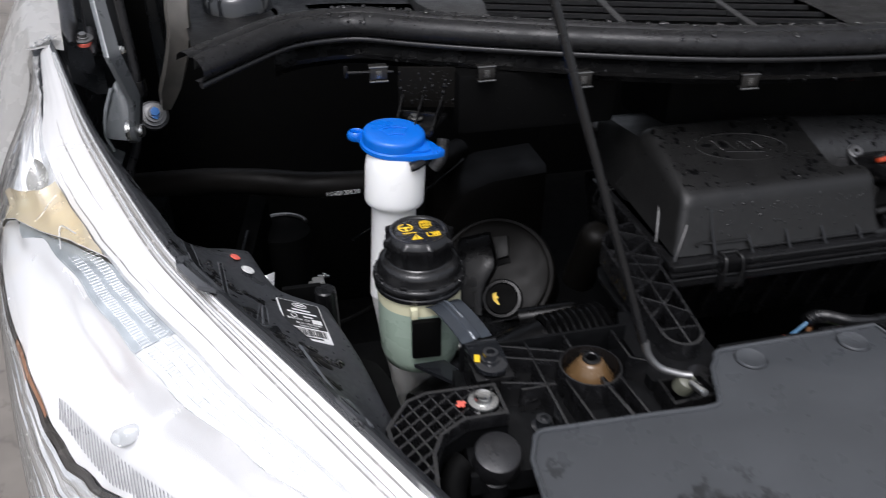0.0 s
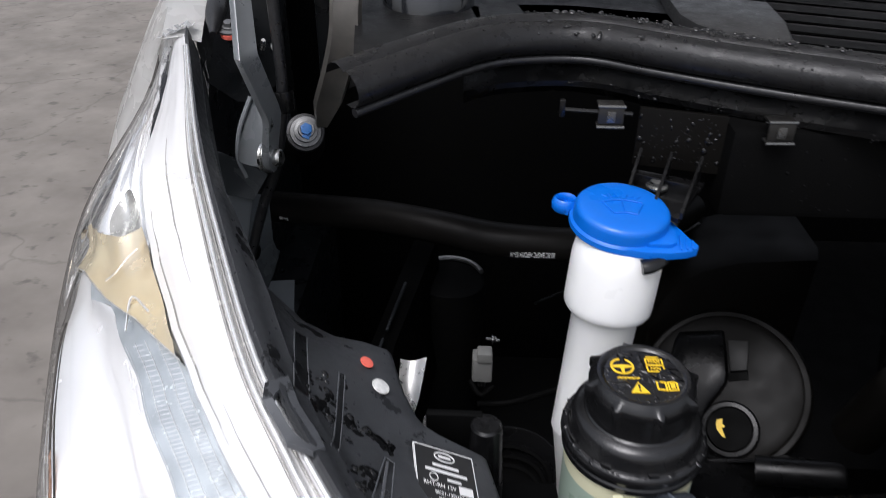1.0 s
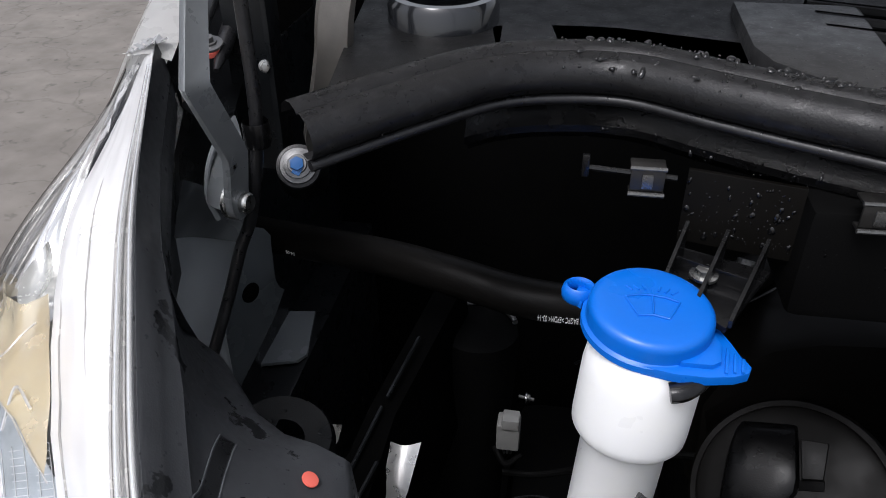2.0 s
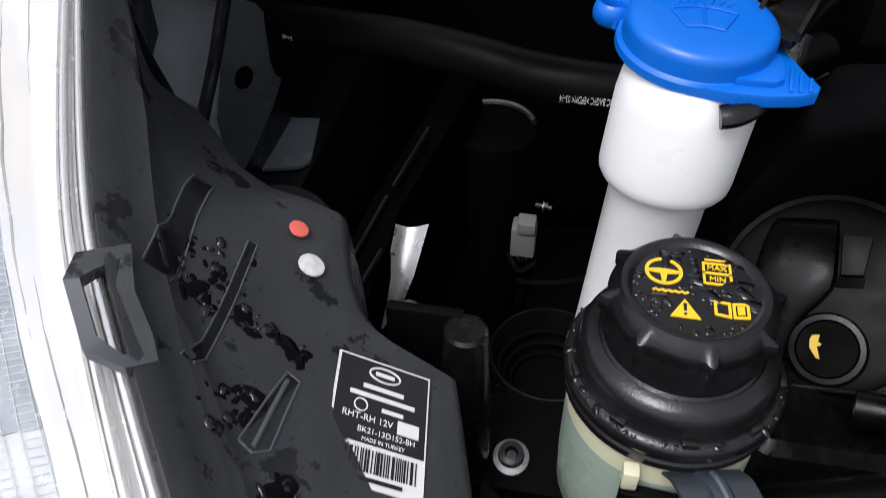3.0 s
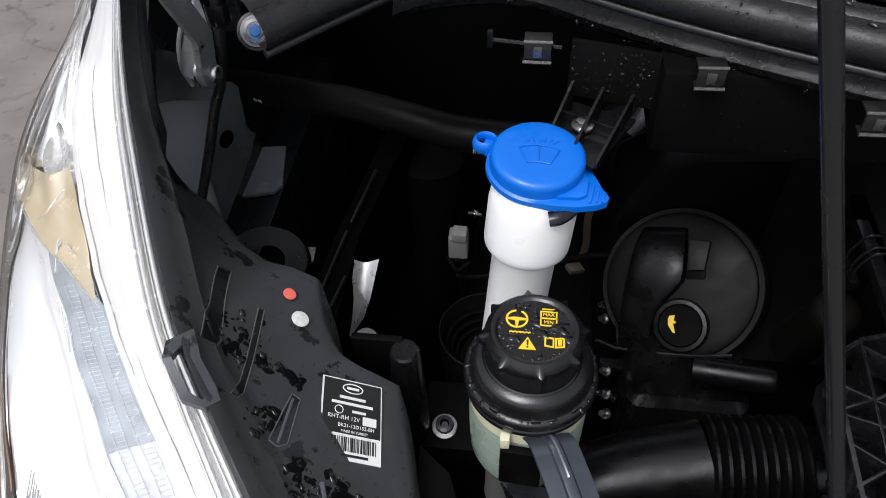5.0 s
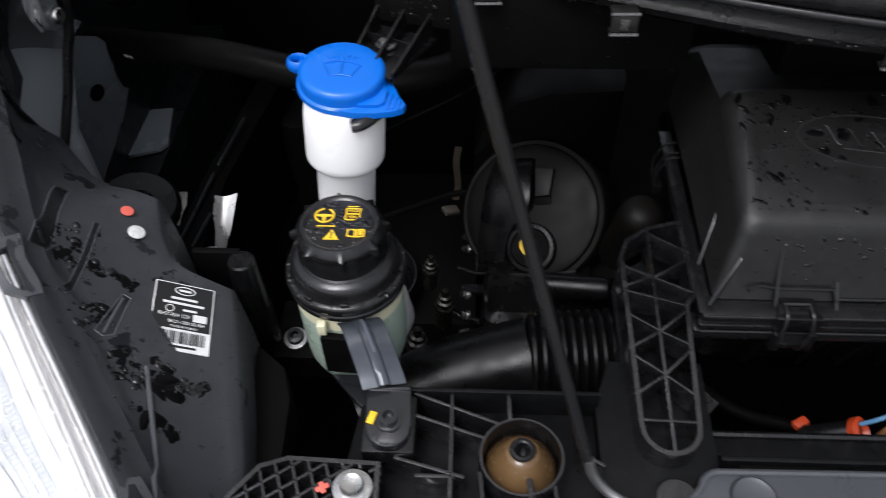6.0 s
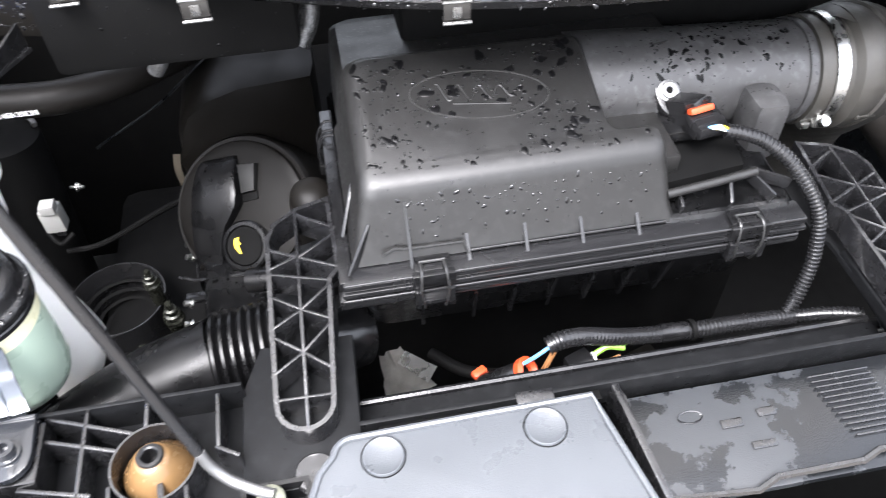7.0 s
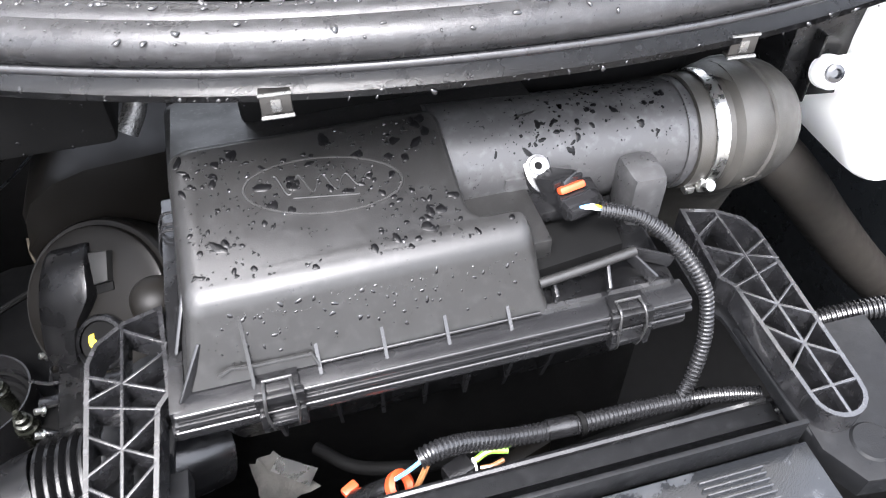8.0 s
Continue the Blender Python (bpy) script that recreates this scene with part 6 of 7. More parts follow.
part("lid_rear", lofted([rounded_loop(0.372, 0.640, 0.690, 0.80, 1.09, 1.09, 0.01), rounded_loop(0.376, 0.636, 0.690, 0.795, 1.140, 1.145, 0.012), rounded_loop(0.382, 0.630, 0.690, 0.79, 1.162, 1.150, 0.014)]), LID, airbox)
part("rear_ridge", box((0.640, 0.752, 1.150), (0.16, 0.012, 0.022), 0.004), LID, airbox)
part("low_deck", lofted([rounded_loop(0.590, 0.690, 0.576, 0.66, 1.0885, 1.094, 0.006), rounded_loop(0.592, 0.688, 0.578, 0.66, 1.0925, 1.099, 0.006), rounded_loop(0.596, 0.684, 0.582, 0.66, 1.0935, 1.100, 0.006)], False), BLACK, airbox)
part("deck_top", sheet([[Vector((0.594, 0.581, 1.0935)), Vector((0.686, 0.581, 1.0935))], [Vector((0.594, 0.660, 1.1000)), Vector((0.686, 0.660, 1.1000))]], 0.002), BLACK, airbox)
# Near-black pad in place of a real hollow; the recess shade is its colour.
part("deck_shade_pad", prism([(0.5965, 0.598), (0.660, 0.606), (0.668, 0.652), (0.5965, 0.652)], 1.098, 1.1085, 0.001), DEEP, airbox, "near-black pad for the shade of the sunken deck beside the lid")
part("deck_edge", tube([(0.594, 0.588, 1.1075), (0.630, 0.5915, 1.1090), (0.664, 0.5960, 1.1100)], 0.0034, 12), LID, airbox, "rounded deck edge")
for a, b in (((0.604, 0.5800, 1.103), (0.606, 0.5950, 1.106)), ((0.640, 0.5785, 1.103), (0.644, 0.5950, 1.110)), ((0.672, 0.579, 1.103), (0.660, 0.600, 1.111)), ((0.660, 0.600, 1.112), (0.690, 0.590, 1.104))):
    part("deck_rib", bar(a, b, 0.0022, 0.010), SATIN, airbox)
part("deck_tower", box((0.688, 0.645, 1.112), (0.028, 0.034, 0.055), 0.010), DUSTY, airbox)
part("flange", join(box((0.5275, 0.572, 1.0860), (0.334, 0.020, 0.007), 0.0026), box((0.5275, 0.567, 1.0795), (0.336, 0.012, 0.004), 0.0016)), SATIN, airbox)
part("lower_flange", box((0.5245, 0.570, 1.0705), (0.336, 0.018, 0.010), 0.003), SATIN, airbox)
part("flange_edge", tube([(0.3625, 0.5625, 1.0893), (0.6925, 0.5625, 1.0893)], 0.0011, 8), SATIN, airbox, "wet glossy flange edge")
part("flange_edge", tube([(0.3600, 0.5610, 1.0750), (0.6900, 0.5610, 1.0750)], 0.0011, 8), SATIN, airbox, "wet glossy flange edge")
part("lid_foot_bead", tube([(0.449, 0.5765, 1.0925), (0.592, 0.5765, 1.0925)], 0.0010, 8), SATIN, airbox)
part("side_flange", box((0.3635, 0.66, 1.085), (0.010, 0.19, 0.010), 0.002), BLACK, airbox)
part("tub", lofted([rounded_loop(0.40, 0.66, 0.620, 0.78, 0.975, 0.965, 0.02), rounded_loop(0.378, 0.682, 0.597, 0.79, 0.995, 0.985, 0.015), rounded_loop(0.366, 0.690, 0.575, 0.80, 1.072, 1.075, 0.01)], False), BLACK, airbox)
for x in (0.415, 0.455, 0.485, 0.515, 0.545, 0.575, 0.605):
    part("tub_rib", bar((x, 0.5735, 1.064), (x + 0.002, 0.5935, 1.002), 0.003, 0.008), BLACK, airbox)
for x, h in ((0.409, 0.024), (0.449, 0.016), (0.490, 0.017), (0.530, 0.016), (0.571, 0.014)):
    rib = prism([(0.5700, 1.0895), (0.600, 1.0895), (0.594, 1.0895 + h * 1.7), (0.586, 1.0895 + h)], -0.0011, 0.0011, 0, Matrix(((0, 0, 1, x), (1, 0, 0, 0), (0, 1, 0, 0), (0, 0, 0, 1))))
    part("lid_rib", rib, SATIN, airbox)
part("corner_rib", bar((0.3680, 0.5740, 1.0925), (0.3855, 0.5915, 1.1200), 0.0022, 0.010), SATIN, airbox)
part("corner_rib", bar((0.3660, 0.610, 1.0925), (0.3800, 0.640, 1.1250), 0.0022, 0.008), SATIN, airbox)
part("lid_bead", tube([(0.3900, 0.5765, 1.1005), (0.398, 0.580, 1.1015), (0.409, 0.5795, 1.1000), (0.446, 0.5790, 1.1000), (0.449, 0.574, 1.0920)], 0.0013, 6), LID, airbox)
# embossed oval with a plain script stroke
oc = Vector((0.4735, 0.658, 1.1602))
slope = 0.327


def on_lid(x, y, up=0.0006):
    return Vector((x, y, 1.1448 + (y - 0.608) * slope + up))


part("oval_emboss", tube([on_lid(oc.x + 0.0485 * math.cos(a) + 0.002 * math.sin(a), oc.y + 0.0190 * math.sin(a) - 0.0055 * math.cos(a), -0.0002) for a in (2 * math.pi * k / 60 for k in range(61))], 0.0009, 6), LID, lid, "raised oval outline")
part("script_emboss", join(tube([on_lid(oc.x + 0.030 * u, oc.y + 0.002 - 0.0030 * u + (0.0055 - 0.0015 * u) * math.cos(13 * u), -0.0003) for u in (-1 + 2 * k / 90 for k in range(91))], 0.0007, 6), tube([on_lid(oc.x + 0.020 * u, oc.y - 0.0075 - 0.0025 * u, -0.0003) for u in (-1 + 2 * k / 20 for k in range(21))], 0.0008, 6)), LID, lid)


def latch(x, y):
    th = thing("wire_latch", "bent steel wire latch clamping the air box lid", "latch", (x, y, 1.08), "air box latches")
    part("hook_plate", join(box((x, y + 0.006, 1.0905), (0.026, 0.014, 0.0035), 0.001), box((x, y - 0.003, 1.086), (0.030, 0.006, 0.012), 0.0015)), BLACK, th)
    for s in (-1, 1):
        part("wire", tube(glide([(x + s * 0.008, y + 0.006, 1.0935), (x + s * 0.0085, y - 0.0045, 1.0925), (x + s * 0.0095, y - 0.0085, 1.078), (x + s * 0.0075, y - 0.0065, 1.060), (x + s * 0.008, y - 0.001, 1.055)], 5), 0.0010, 8), DARKWIRE, th)
    part("cross_wire", tube([(x - 0.009, y + 0.006, 1.0936), (x + 0.009, y + 0.006, 1.0936)], 0.0011, 8), DARKWIRE, th)
    part("keeper", join(box((x, y - 0.0045, 1.066), (0.024, 0.008, 0.005), 0.0015), box((x - 0.012, y - 0.004, 1.070), (0.004, 0.010, 0.018), 0.001), box((x + 0.012, y - 0.004, 1.070), (0.004, 0.010, 0.018), 0.001)), BLACK, th)


latch(0.4225, 0.5650)
latch(0.6500, 0.5650)
sideclip = thing("side_latch", "black wire latch on the side of the air box", "latch", (0.365, 0.72, 1.08))
part("wire", join(*[tube(glide([(0.368, 0.724 + s, 1.096), (0.360, 0.724 + s, 1.094), (0.354, 0.726 + s, 1.075), (0.358, 0.726 + s, 1.055)], 5), 0.0011, 8) for s in (-0.010, -0.004, 0.008)]), SATIN, sideclip)
part("keeper", box((0.357, 0.725, 1.060), (0.008, 0.024, 0.010), 0.002), DEEP, sideclip)

# outlet pipe, sensor, clamp and elbow
AX0, AX1 = Vector((0.550, 0.700, 1.1255)), Vector((0.742, 0.7005, 1.1135))
pipe = thing("air_outlet_pipe", "charcoal plastic air outlet pipe with rain beads", "air pipe", tuple((AX0 + AX1) / 2))
part("pipe_body", tube([AX0 + (AX1 - AX0) * (k / 8) for k in range(9)], lambda s: 0.0415 - 0.001 * s, 48), DUSTY, pipe)
part("pipe_bead", tube([AX1 + Vector((-0.010, 0, 0.0005)), AX1 + Vector((-0.004, 0, 0))], 0.0425, 40), DUSTY, pipe)
part("saddle", box((0.618, 0.668, 1.118), (0.050, 0.020, 0.034), 0.004), DUSTY, pipe)
part("seat", box((0.628, 0.648, 1.118), (0.060, 0.030, 0.010), 0.003), BLACK, pipe)
sensor = thing("airflow_sensor", "black airflow sensor plug with an orange lock on the pipe", "sensor", (0.625, 0.645, 1.14))
MS = facing((0.617, 0.661, 1.1400), (0.0, -0.62, 0.78), (0, 0.78, 0.62))
part("flange", prism(arc(0, 0, 0.0105, 0, 345, 23), -0.008, -0.0005, 0.001, MS @ Matrix.Diagonal((0.9, 1.7, 1, 1))), SATIN, sensor)
part("screw", lathe([(0.0028, -0.001), (0.0028, 0.0024), (0.0058, 0.0024), (0.0064, 0.0012), (0.0082, 0.0008), (0.0082, -0.0004)], 28, MS), DULL, sensor, "bright torx screw with washer")
# The socket's shade is a near-black disc.
part("screw_socket", lathe([(0, 0.0010), (0.0028, 0.0010), (0.0028, 0.0)], 12, MS), DEEP, sensor, "near-black disc for the shade in the torx socket")
SY = Matrix.Rotation(radians(33), 4, "Z")
part("body", box((0.6270, 0.6450, 1.1335), (0.017, 0.026, 0.020), 0.003, SY @ Matrix.Rotation(radians(-24), 4, "X")), SATIN, sensor)
part("orange_lock", box((0.6300, 0.6335, 1.1420), (0.0195, 0.0065, 0.005), 0.002, Matrix.Rotation(radians(12), 4, "Z") @ Matrix.Rotation(radians(-35), 4, "X")), ORANGE, sensor, "orange locking slide")
part("lock_frame", join(*[box((0.6300 + dx_, 0.6335 + dy_, 1.1400 + dz_), (0.023, 0.003, 0.008), 0.001, Matrix.Rotation(radians(12), 4, "Z")) for dx_, dy_, dz_ in ((-0.001, 0.0052, 0.002), (0.001, -0.0050, -0.004))]), SATIN, sensor)
part("plug", box((0.6330, 0.6290, 1.1320), (0.024, 0.015, 0.014), 0.002, Matrix.Rotation(radians(12), 4, "Z")), SATIN, sensor)
part("wire_boot", box((0.6320, 0.6205, 1.1325), (0.017, 0.006, 0.010), 0.002, Matrix.Rotation(radians(14), 4, "Z")), SATIN, sensor)

clamp = thing("hose_clamp", "bright worm-drive hose clamp round the pipe joint", "hose clamp", (0.748, 0.70, 1.11))
dx = (AX1 - AX0).normalized()
MC = facing(AX1 + dx * 0.016, dx, (0, 0, 1))
part("band", lathe([(0.0452, -0.0055), (0.0462, -0.005), (0.0462, 0.005), (0.0452, 0.0055)], 48, MC), STEEL, clamp)
part("worm_housing", box(Vector((0.7545, 0.6630, 1.0920)), (0.012, 0.012, 0.014), 0.003), STEEL, clamp)
part("worm_screw", lathe([(0, 0.0085), (0.004, 0.0085), (0.005, 0.007), (0.005, 0.0)], 20, facing((0.7545, 0.6600, 1.0900), (0.1, -0.75, 0.6))), STEEL, clamp)
part("worm_tail", box((0.7440, 0.6640, 1.0860), (0.008, 0.007, 0.006), 0.001), STEEL, clamp)

elbow = thing("rubber_elbow", "dusty grey rubber air hose elbow", "air hose", (0.80, 0.71, 1.10))
eline = glide([AX1 + dx * -0.001, AX1 + dx * 0.012, AX1 + dx * 0.035, (0.782, 0.703, 1.1105), (0.804, 0.712, 1.101), (0.819, 0.738, 1.070), (0.823, 0.772, 1.02), (0.823, 0.795, 0.94)], 8)
part("elbow_hose", tube(eline, lambda s: 0.0440 if s < 0.25 else 0.0500 + (0.0022 if 0.46 < s < 0.50 else 0) + (0.0012 if s >= 0.50 else 0), 44, up=(0, 1, 0)), GREYHOSE, elbow)
part("seam_rib", tube([Vector(q) + Vector((0.002, -0.0480, -0.016)) for q in eline[17:38]], 0.0020, 8), GREYHOSE, elbow)
coolant = thing("coolant_hose", "thick dusty brown-black rubber coolant hose", "hose", (1.0, 0.76, 0.9))
CL = glide([(0.86, 0.79, 1.04), (0.905, 0.765, 1.005), (0.955, 0.76, 0.952), (1.01, 0.76, 0.888), (1.08, 0.755, 0.81), (1.16, 0.75, 0.73)], 8)
part("hose_wall", tube(CL, 0.027, 28), PALEHOSE, coolant)
part("mould_seam", tube([q + Vector((-0.012, -0.0235, 0.004)) for q in CL[4:32]], 0.0009, 6), PALEHOSE, coolant, "thin moulded seam")
part("end_clamp", lathe([(0.0272, -0.005), (0.0282, -0.004), (0.0282, 0.004), (0.0272, 0.005)], 32, facing(CL[3], CL[4] - CL[2], (0, 0, 1))), DARKSTEEL, coolant, "dark spring clamp")
tank = thing("coolant_tank", "white translucent plastic expansion tank with a side lug", "expansion tank", (0.97, 0.73, 0.98))
part("tank_body", lofted([rounded_loop(0.957, 1.12, 0.685, 0.83, 1.024, 1.024, 0.02), rounded_loop(0.934, 1.13, 0.68, 0.84, 1.030, 1.030, 0.02), rounded_loop(0.922, 1.13, 0.68, 0.84, 1.040, 1.040, 0.02), rounded_loop(0.902, 1.13, 0.68, 0.84, 1.088, 1.088, 0.02), rounded_loop(0.896, 1.13, 0.68, 0.84, 1.121, 1.121, 0.02), rounded_loop(0.894, 1.13, 0.68, 0.84, 1.160, 1.160, 0.02), rounded_loop(0.896, 1.13, 0.68, 0.84, 1.20, 1.20, 0.02), rounded_loop(0.905, 1.12, 0.69, 0.83, 1.215, 1.215, 0.02)]), WHITE, tank)
ML2 = facing((0.8665, 0.694, 1.1470), (-0.25, -0.85, 0.45))
part("lug", lathe([(0.0, 0.0), (0.010, 0.001), (0.0120, 0.0), (0.0132, -0.003), (0.0132, -0.014)], 28, ML2), WHITE, tank)
part("lug_web", box((0.880, 0.703, 1.140), (0.026, 0.014, 0.024), 0.004), WHITE, tank)
part("lug_screw", lathe([(0, 0.001), (0.003, 0.001), (0.004, 0.004), (0.007, 0.003), (0.008, 0.0)], 20, ML2), GLOSS, tank, "black screw")
rb = thing("tank_bracket", "black plastic bracket between the scuttle and coolant tank", "bracket", (0.89, 0.74, 1.17))
part("plate", prism([(0.846, 0.724), (0.90, 0.716), (0.90, 0.76), (0.85, 0.77)], 1.108, 1.235, 0.003), BLACK, rb)
part("rib", box((0.8630, 0.716, 1.140), (0.0022, 0.012, 0.06), 0.0006), BLACK, rb)

# ---- wiring ----
def corrugated(line, r, pitch=0.0034):
    pts = [Vector(q) for q in line]
    d = [0.0]
    for a, b in zip(pts, pts[1:]):
        d.append(d[-1] + (b - a).length)
    n = int(d[-1] / pitch * 4)
    out = []
    j = 0
    for k in range(n + 1):
        s = d[-1] * k / n
        while j < len(d) - 2 and d[j + 1] < s:
            j += 1
        t = (s - d[j]) / max(1e-9, d[j + 1] - d[j])
        out.append(pts[j].lerp(pts[j + 1], min(1, t)))
    return tube(out, lambda u: r * (1.0 if round(u * n) % 4 in (0, 1) else 0.84), 12)


loom = thing("wiring_loom", "black corrugated wiring conduit draped over the front panel", "wiring loom", (0.65, 0.55, 1.0))
part("upper_conduit", corrugated(glide([(0.6440, 0.6165, 1.1340), (0.657, 0.6125, 1.1320), (0.672, 0.6065, 1.1270), (0.690, 0.592, 1.114), (0.709, 0.573, 1.084), (0.711, 0.558, 1.048), (0.703, 0.547, 1.020), (0.695, 0.541, 1.006)], 10), 0.0055), SATIN, loom)
part("main_conduit", corrugated(glide([(0.499, 0.532, 1.026), (0.510, 0.534, 1.0285), (0.530, 0.538, 1.022), (0.562, 0.540, 1.010), (0.605, 0.540, 1.004), (0.650, 0.540, 1.003), (0.700, 0.538, 1.003)], 10), 0.0070), SATIN, loom)
part("end_conduit", corrugated(glide([(0.700, 0.538, 1.003), (0.722, 0.531, 1.010), (0.745, 0.523, 1.014)], 8), 0.0060), SATIN, loom)
part("tape_wrap", tube([(0.592, 0.5405, 1.0055), (0.612, 0.5400, 1.0045)], 0.0074, 14), BLACK, loom, "black tape wrap")
part("cable_tie", lathe([(0.0080, -0.002), (0.0085, -0.0015), (0.0085, 0.0015), (0.0080, 0.002)], 20, facing((0.617, 0.540, 1.0042), (1, 0, 0), (0, 0, 1))), DEEP, loom)
part("blue_wire", tube(glide([(0.500, 0.531, 1.026), (0.491, 0.530, 1.019), (0.482, 0.531, 1.010)], 5), 0.0016, 8), SKYWIRE, loom, "pale blue wire")
part("brown_wire", tube(glide([(0.503, 0.529, 1.022), (0.498, 0.526, 1.012), (0.494, 0.525, 1.001)], 5), 0.0022, 8), BRIGHTWIRE, loom, "brown wires")
part("sensor_wires", join(*[tube(glide([(0.6330 + 0.002 * k, 0.6195, 1.1350), (0.6370 + 0.001 * k, 0.6180, 1.1362 + 0.0006 * k), (0.6450, 0.6162, 1.1340)], 4), 0.0013, 6) for k in range(3)]), PAPER, loom, "thin pale wires")
part("light_wire", tube(glide([(0.6310, 0.6190, 1.1365), (0.6370, 0.6175, 1.1380), (0.6450, 0.6160, 1.1345)], 4), 0.0013, 6), SKYWIRE, loom)
part("yellow_wire", tube(glide([(0.6370, 0.6185, 1.1350), (0.6410, 0.6170, 1.1372), (0.6460, 0.6162, 1.1345)], 4), 0.0012, 6), YELLOW, loom, "thin yellow wire")
inj = thing("connector_plug", "dark connector with an orange-red ring among the wires", "connector", (0.48, 0.53, 0.99))
part("ring", lathe([(0.0075, -0.004), (0.011, -0.003), (0.0115, 0.002), (0.008, 0.004), (0.006, 0.0)], 24, facing((0.4845, 0.530, 1.0000), (0.6, -0.3, 0.7))), ORANGE, inj, "orange-red sealing ring")
part("shell", lathe([(0.0085, 0.0), (0.0085, -0.03), (0.006, -0.034)], 20, facing((0.4800, 0.532, 0.9975), (0.8, -0.1, 0.45))), BLACK, inj)
part("red_clip", box((0.452, 0.545, 0.985), (0.012, 0.007, 0.006), 0.002, Matrix.Rotation(0.5, 4, "Z")), ORANGE, inj)
part("red_tab", box((0.4640, 0.540, 0.984), (0.006, 0.005, 0.005), 0.001), ORANGE, inj)
plug2 = thing("connector_green", "dark connector with lime green and brown wires", "connector", (0.53, 0.535, 1.0))
part("plug_body", box((0.525, 0.531, 0.998), (0.020, 0.014, 0.014), 0.002, Matrix.Rotation(0.35, 4, "Z")), BLACK, plug2)
part("green_wire", tube(glide([(0.538, 0.534, 1.002), (0.548, 0.536, 1.006), (0.561, 0.534, 1.004)], 5), 0.0024, 8), LIME, plug2, "lime green wire")
part("tan_wire", tube(glide([(0.540, 0.529, 0.999), (0.548, 0.528, 1.000), (0.557, 0.530, 1.000)], 5), 0.0018, 8), BRIGHTWIRE, plug2, "tan wire")
part("white_rim", tube([(0.5365 + 0.0, 0.530 + 0.0065 * math.cos(a), 0.999 + 0.0065 * math.sin(a)) for a in (2 * math.pi * k / 16 for k in range(17))], 0.0009, 5), PAPER, plug2)
solo("front_cable", tube(glide([(0.46, 0.528, 0.985), (0.52, 0.524, 0.988), (0.60, 0.522, 0.994), (0.70, 0.520, 1.0), (0.78, 0.515, 1.005)], 6), 0.007, 12), RUBBER, "black taped cable behind the front bar", "cable")
solo("far_conduit", corrugated(glide([(0.80, 0.56, 1.03), (0.84, 0.55, 1.045), (0.90, 0.535, 1.055), (0.98, 0.53, 1.06)], 8), 0.0085), BLACK, "black corrugated conduit beyond the lattice bracket", "wiring loom")
solo("thin_rod", tube([(0.626, 0.60, 1.0), (0.705, 0.62, 1.045)], 0.004, 8), BLACK, "thin black rod under the air box", "rod")

under = thing("lower_hoses", "dark rubber hoses and pipes under the air box", "hose", (0.5, 0.6, 0.9))
for line, r in (([(0.43, 0.66, 0.90), (0.46, 0.63, 0.905), (0.50, 0.615, 0.91), (0.54, 0.62, 0.89), (0.60, 0.64, 0.85)], 0.006), ([(0.56, 0.555, 0.955), (0.62, 0.565, 0.95), (0.70, 0.58, 0.94), (0.78, 0.60, 0.93)], 0.009)):
    part("hose_run", tube([q - Vector((0, 0, 0.05)) for q in glide(line, 8)], r, 12), DEEP, under)
part("pipe_bracket", box((0.585, 0.56, 0.930), (0.05, 0.012, 0.03), 0.003, Matrix.Rotation(0.3, 4, "Z")), SOOT, under)

# foil shield scrap
random.seed(11)
rows = []
for i in range(7):
    rows.append([Vector((0.380 + (0.048 - 0.030 * j / 5) * i / 6 + random.uniform(-0.0012, 0.0012), 0.606 + 0.012 * j / 5 + 0.010 * i / 6 + random.uniform(-0.0022, 0.0022), 0.862 + 0.058 * j / 5 - 0.004 * abs(i - 3) / 6 + random.uniform(-0.0015, 0.0015))) for j in range(6)])
foil = thing("heat_shield", "crumpled grey foil heat shield below the air box", "heat shield", (0.38, 0.66, 0.83))
part("foil_sheet", sheet(rows, 0.002), FOIL, foil)
part("foil_edge", sheet([[Vector((0.394, 0.612, 0.915)), Vector((0.402, 0.620, 0.921))], [Vector((0.420, 0.610, 0.878)), Vector((0.430, 0.618, 0.890))]], 0.002), SILVER, foil, "bright torn foil edge")

# ---- intake hose ----
intake = thing("intake_hose", "black corrugated plastic intake hose", "air hose", (0.25, 0.60, 0.98))
part("smooth_section", tube(glide([(0.120, 0.560, 0.950), (0.155, 0.576, 0.957), (0.20, 0.590, 0.968), (0.256, 0.599, 0.979)], 6), lambda s: 0.030 + 0.0055 * s, 32), HOOD, intake)
for k in range(9):
    x = 0.2570 + 0.0075 * k
    c = Vector((x, 0.599 + 0.0002 * k, 0.979 + 0.0006 * k))
    part("bellows_ring", lathe([(0.0345, -0.0038), (0.0368, -0.0026), (0.0390, -0.0011), (0.0390, 0.0011), (0.0368, 0.0026), (0.0345, 0.0038)], 40, facing(c, (1, 0.04, 0.06), (0, 0, 1))), HOOD, intake)
part("far_section", tube(glide([(0.312, 0.600, 0.983), (0.33, 0.602, 0.982), (0.35, 0.606, 0.978), (0.366, 0.612, 0.972)], 6), lambda s: 0.034 - 0.005 * s, 32), BLACK, intake)

# ---- engine front: round filler housing, cap and block ----
eng = thing("engine_cover", "black plastic engine cover with a round domed filler neck", "engine cover", (0.30, 0.82, 0.9))
# the round housing faces forwards and a little to the side
MD = facing((0.2644, 0.808, 0.939), (-0.342, -0.604, 0.72), (0, 0.72, 0.60))
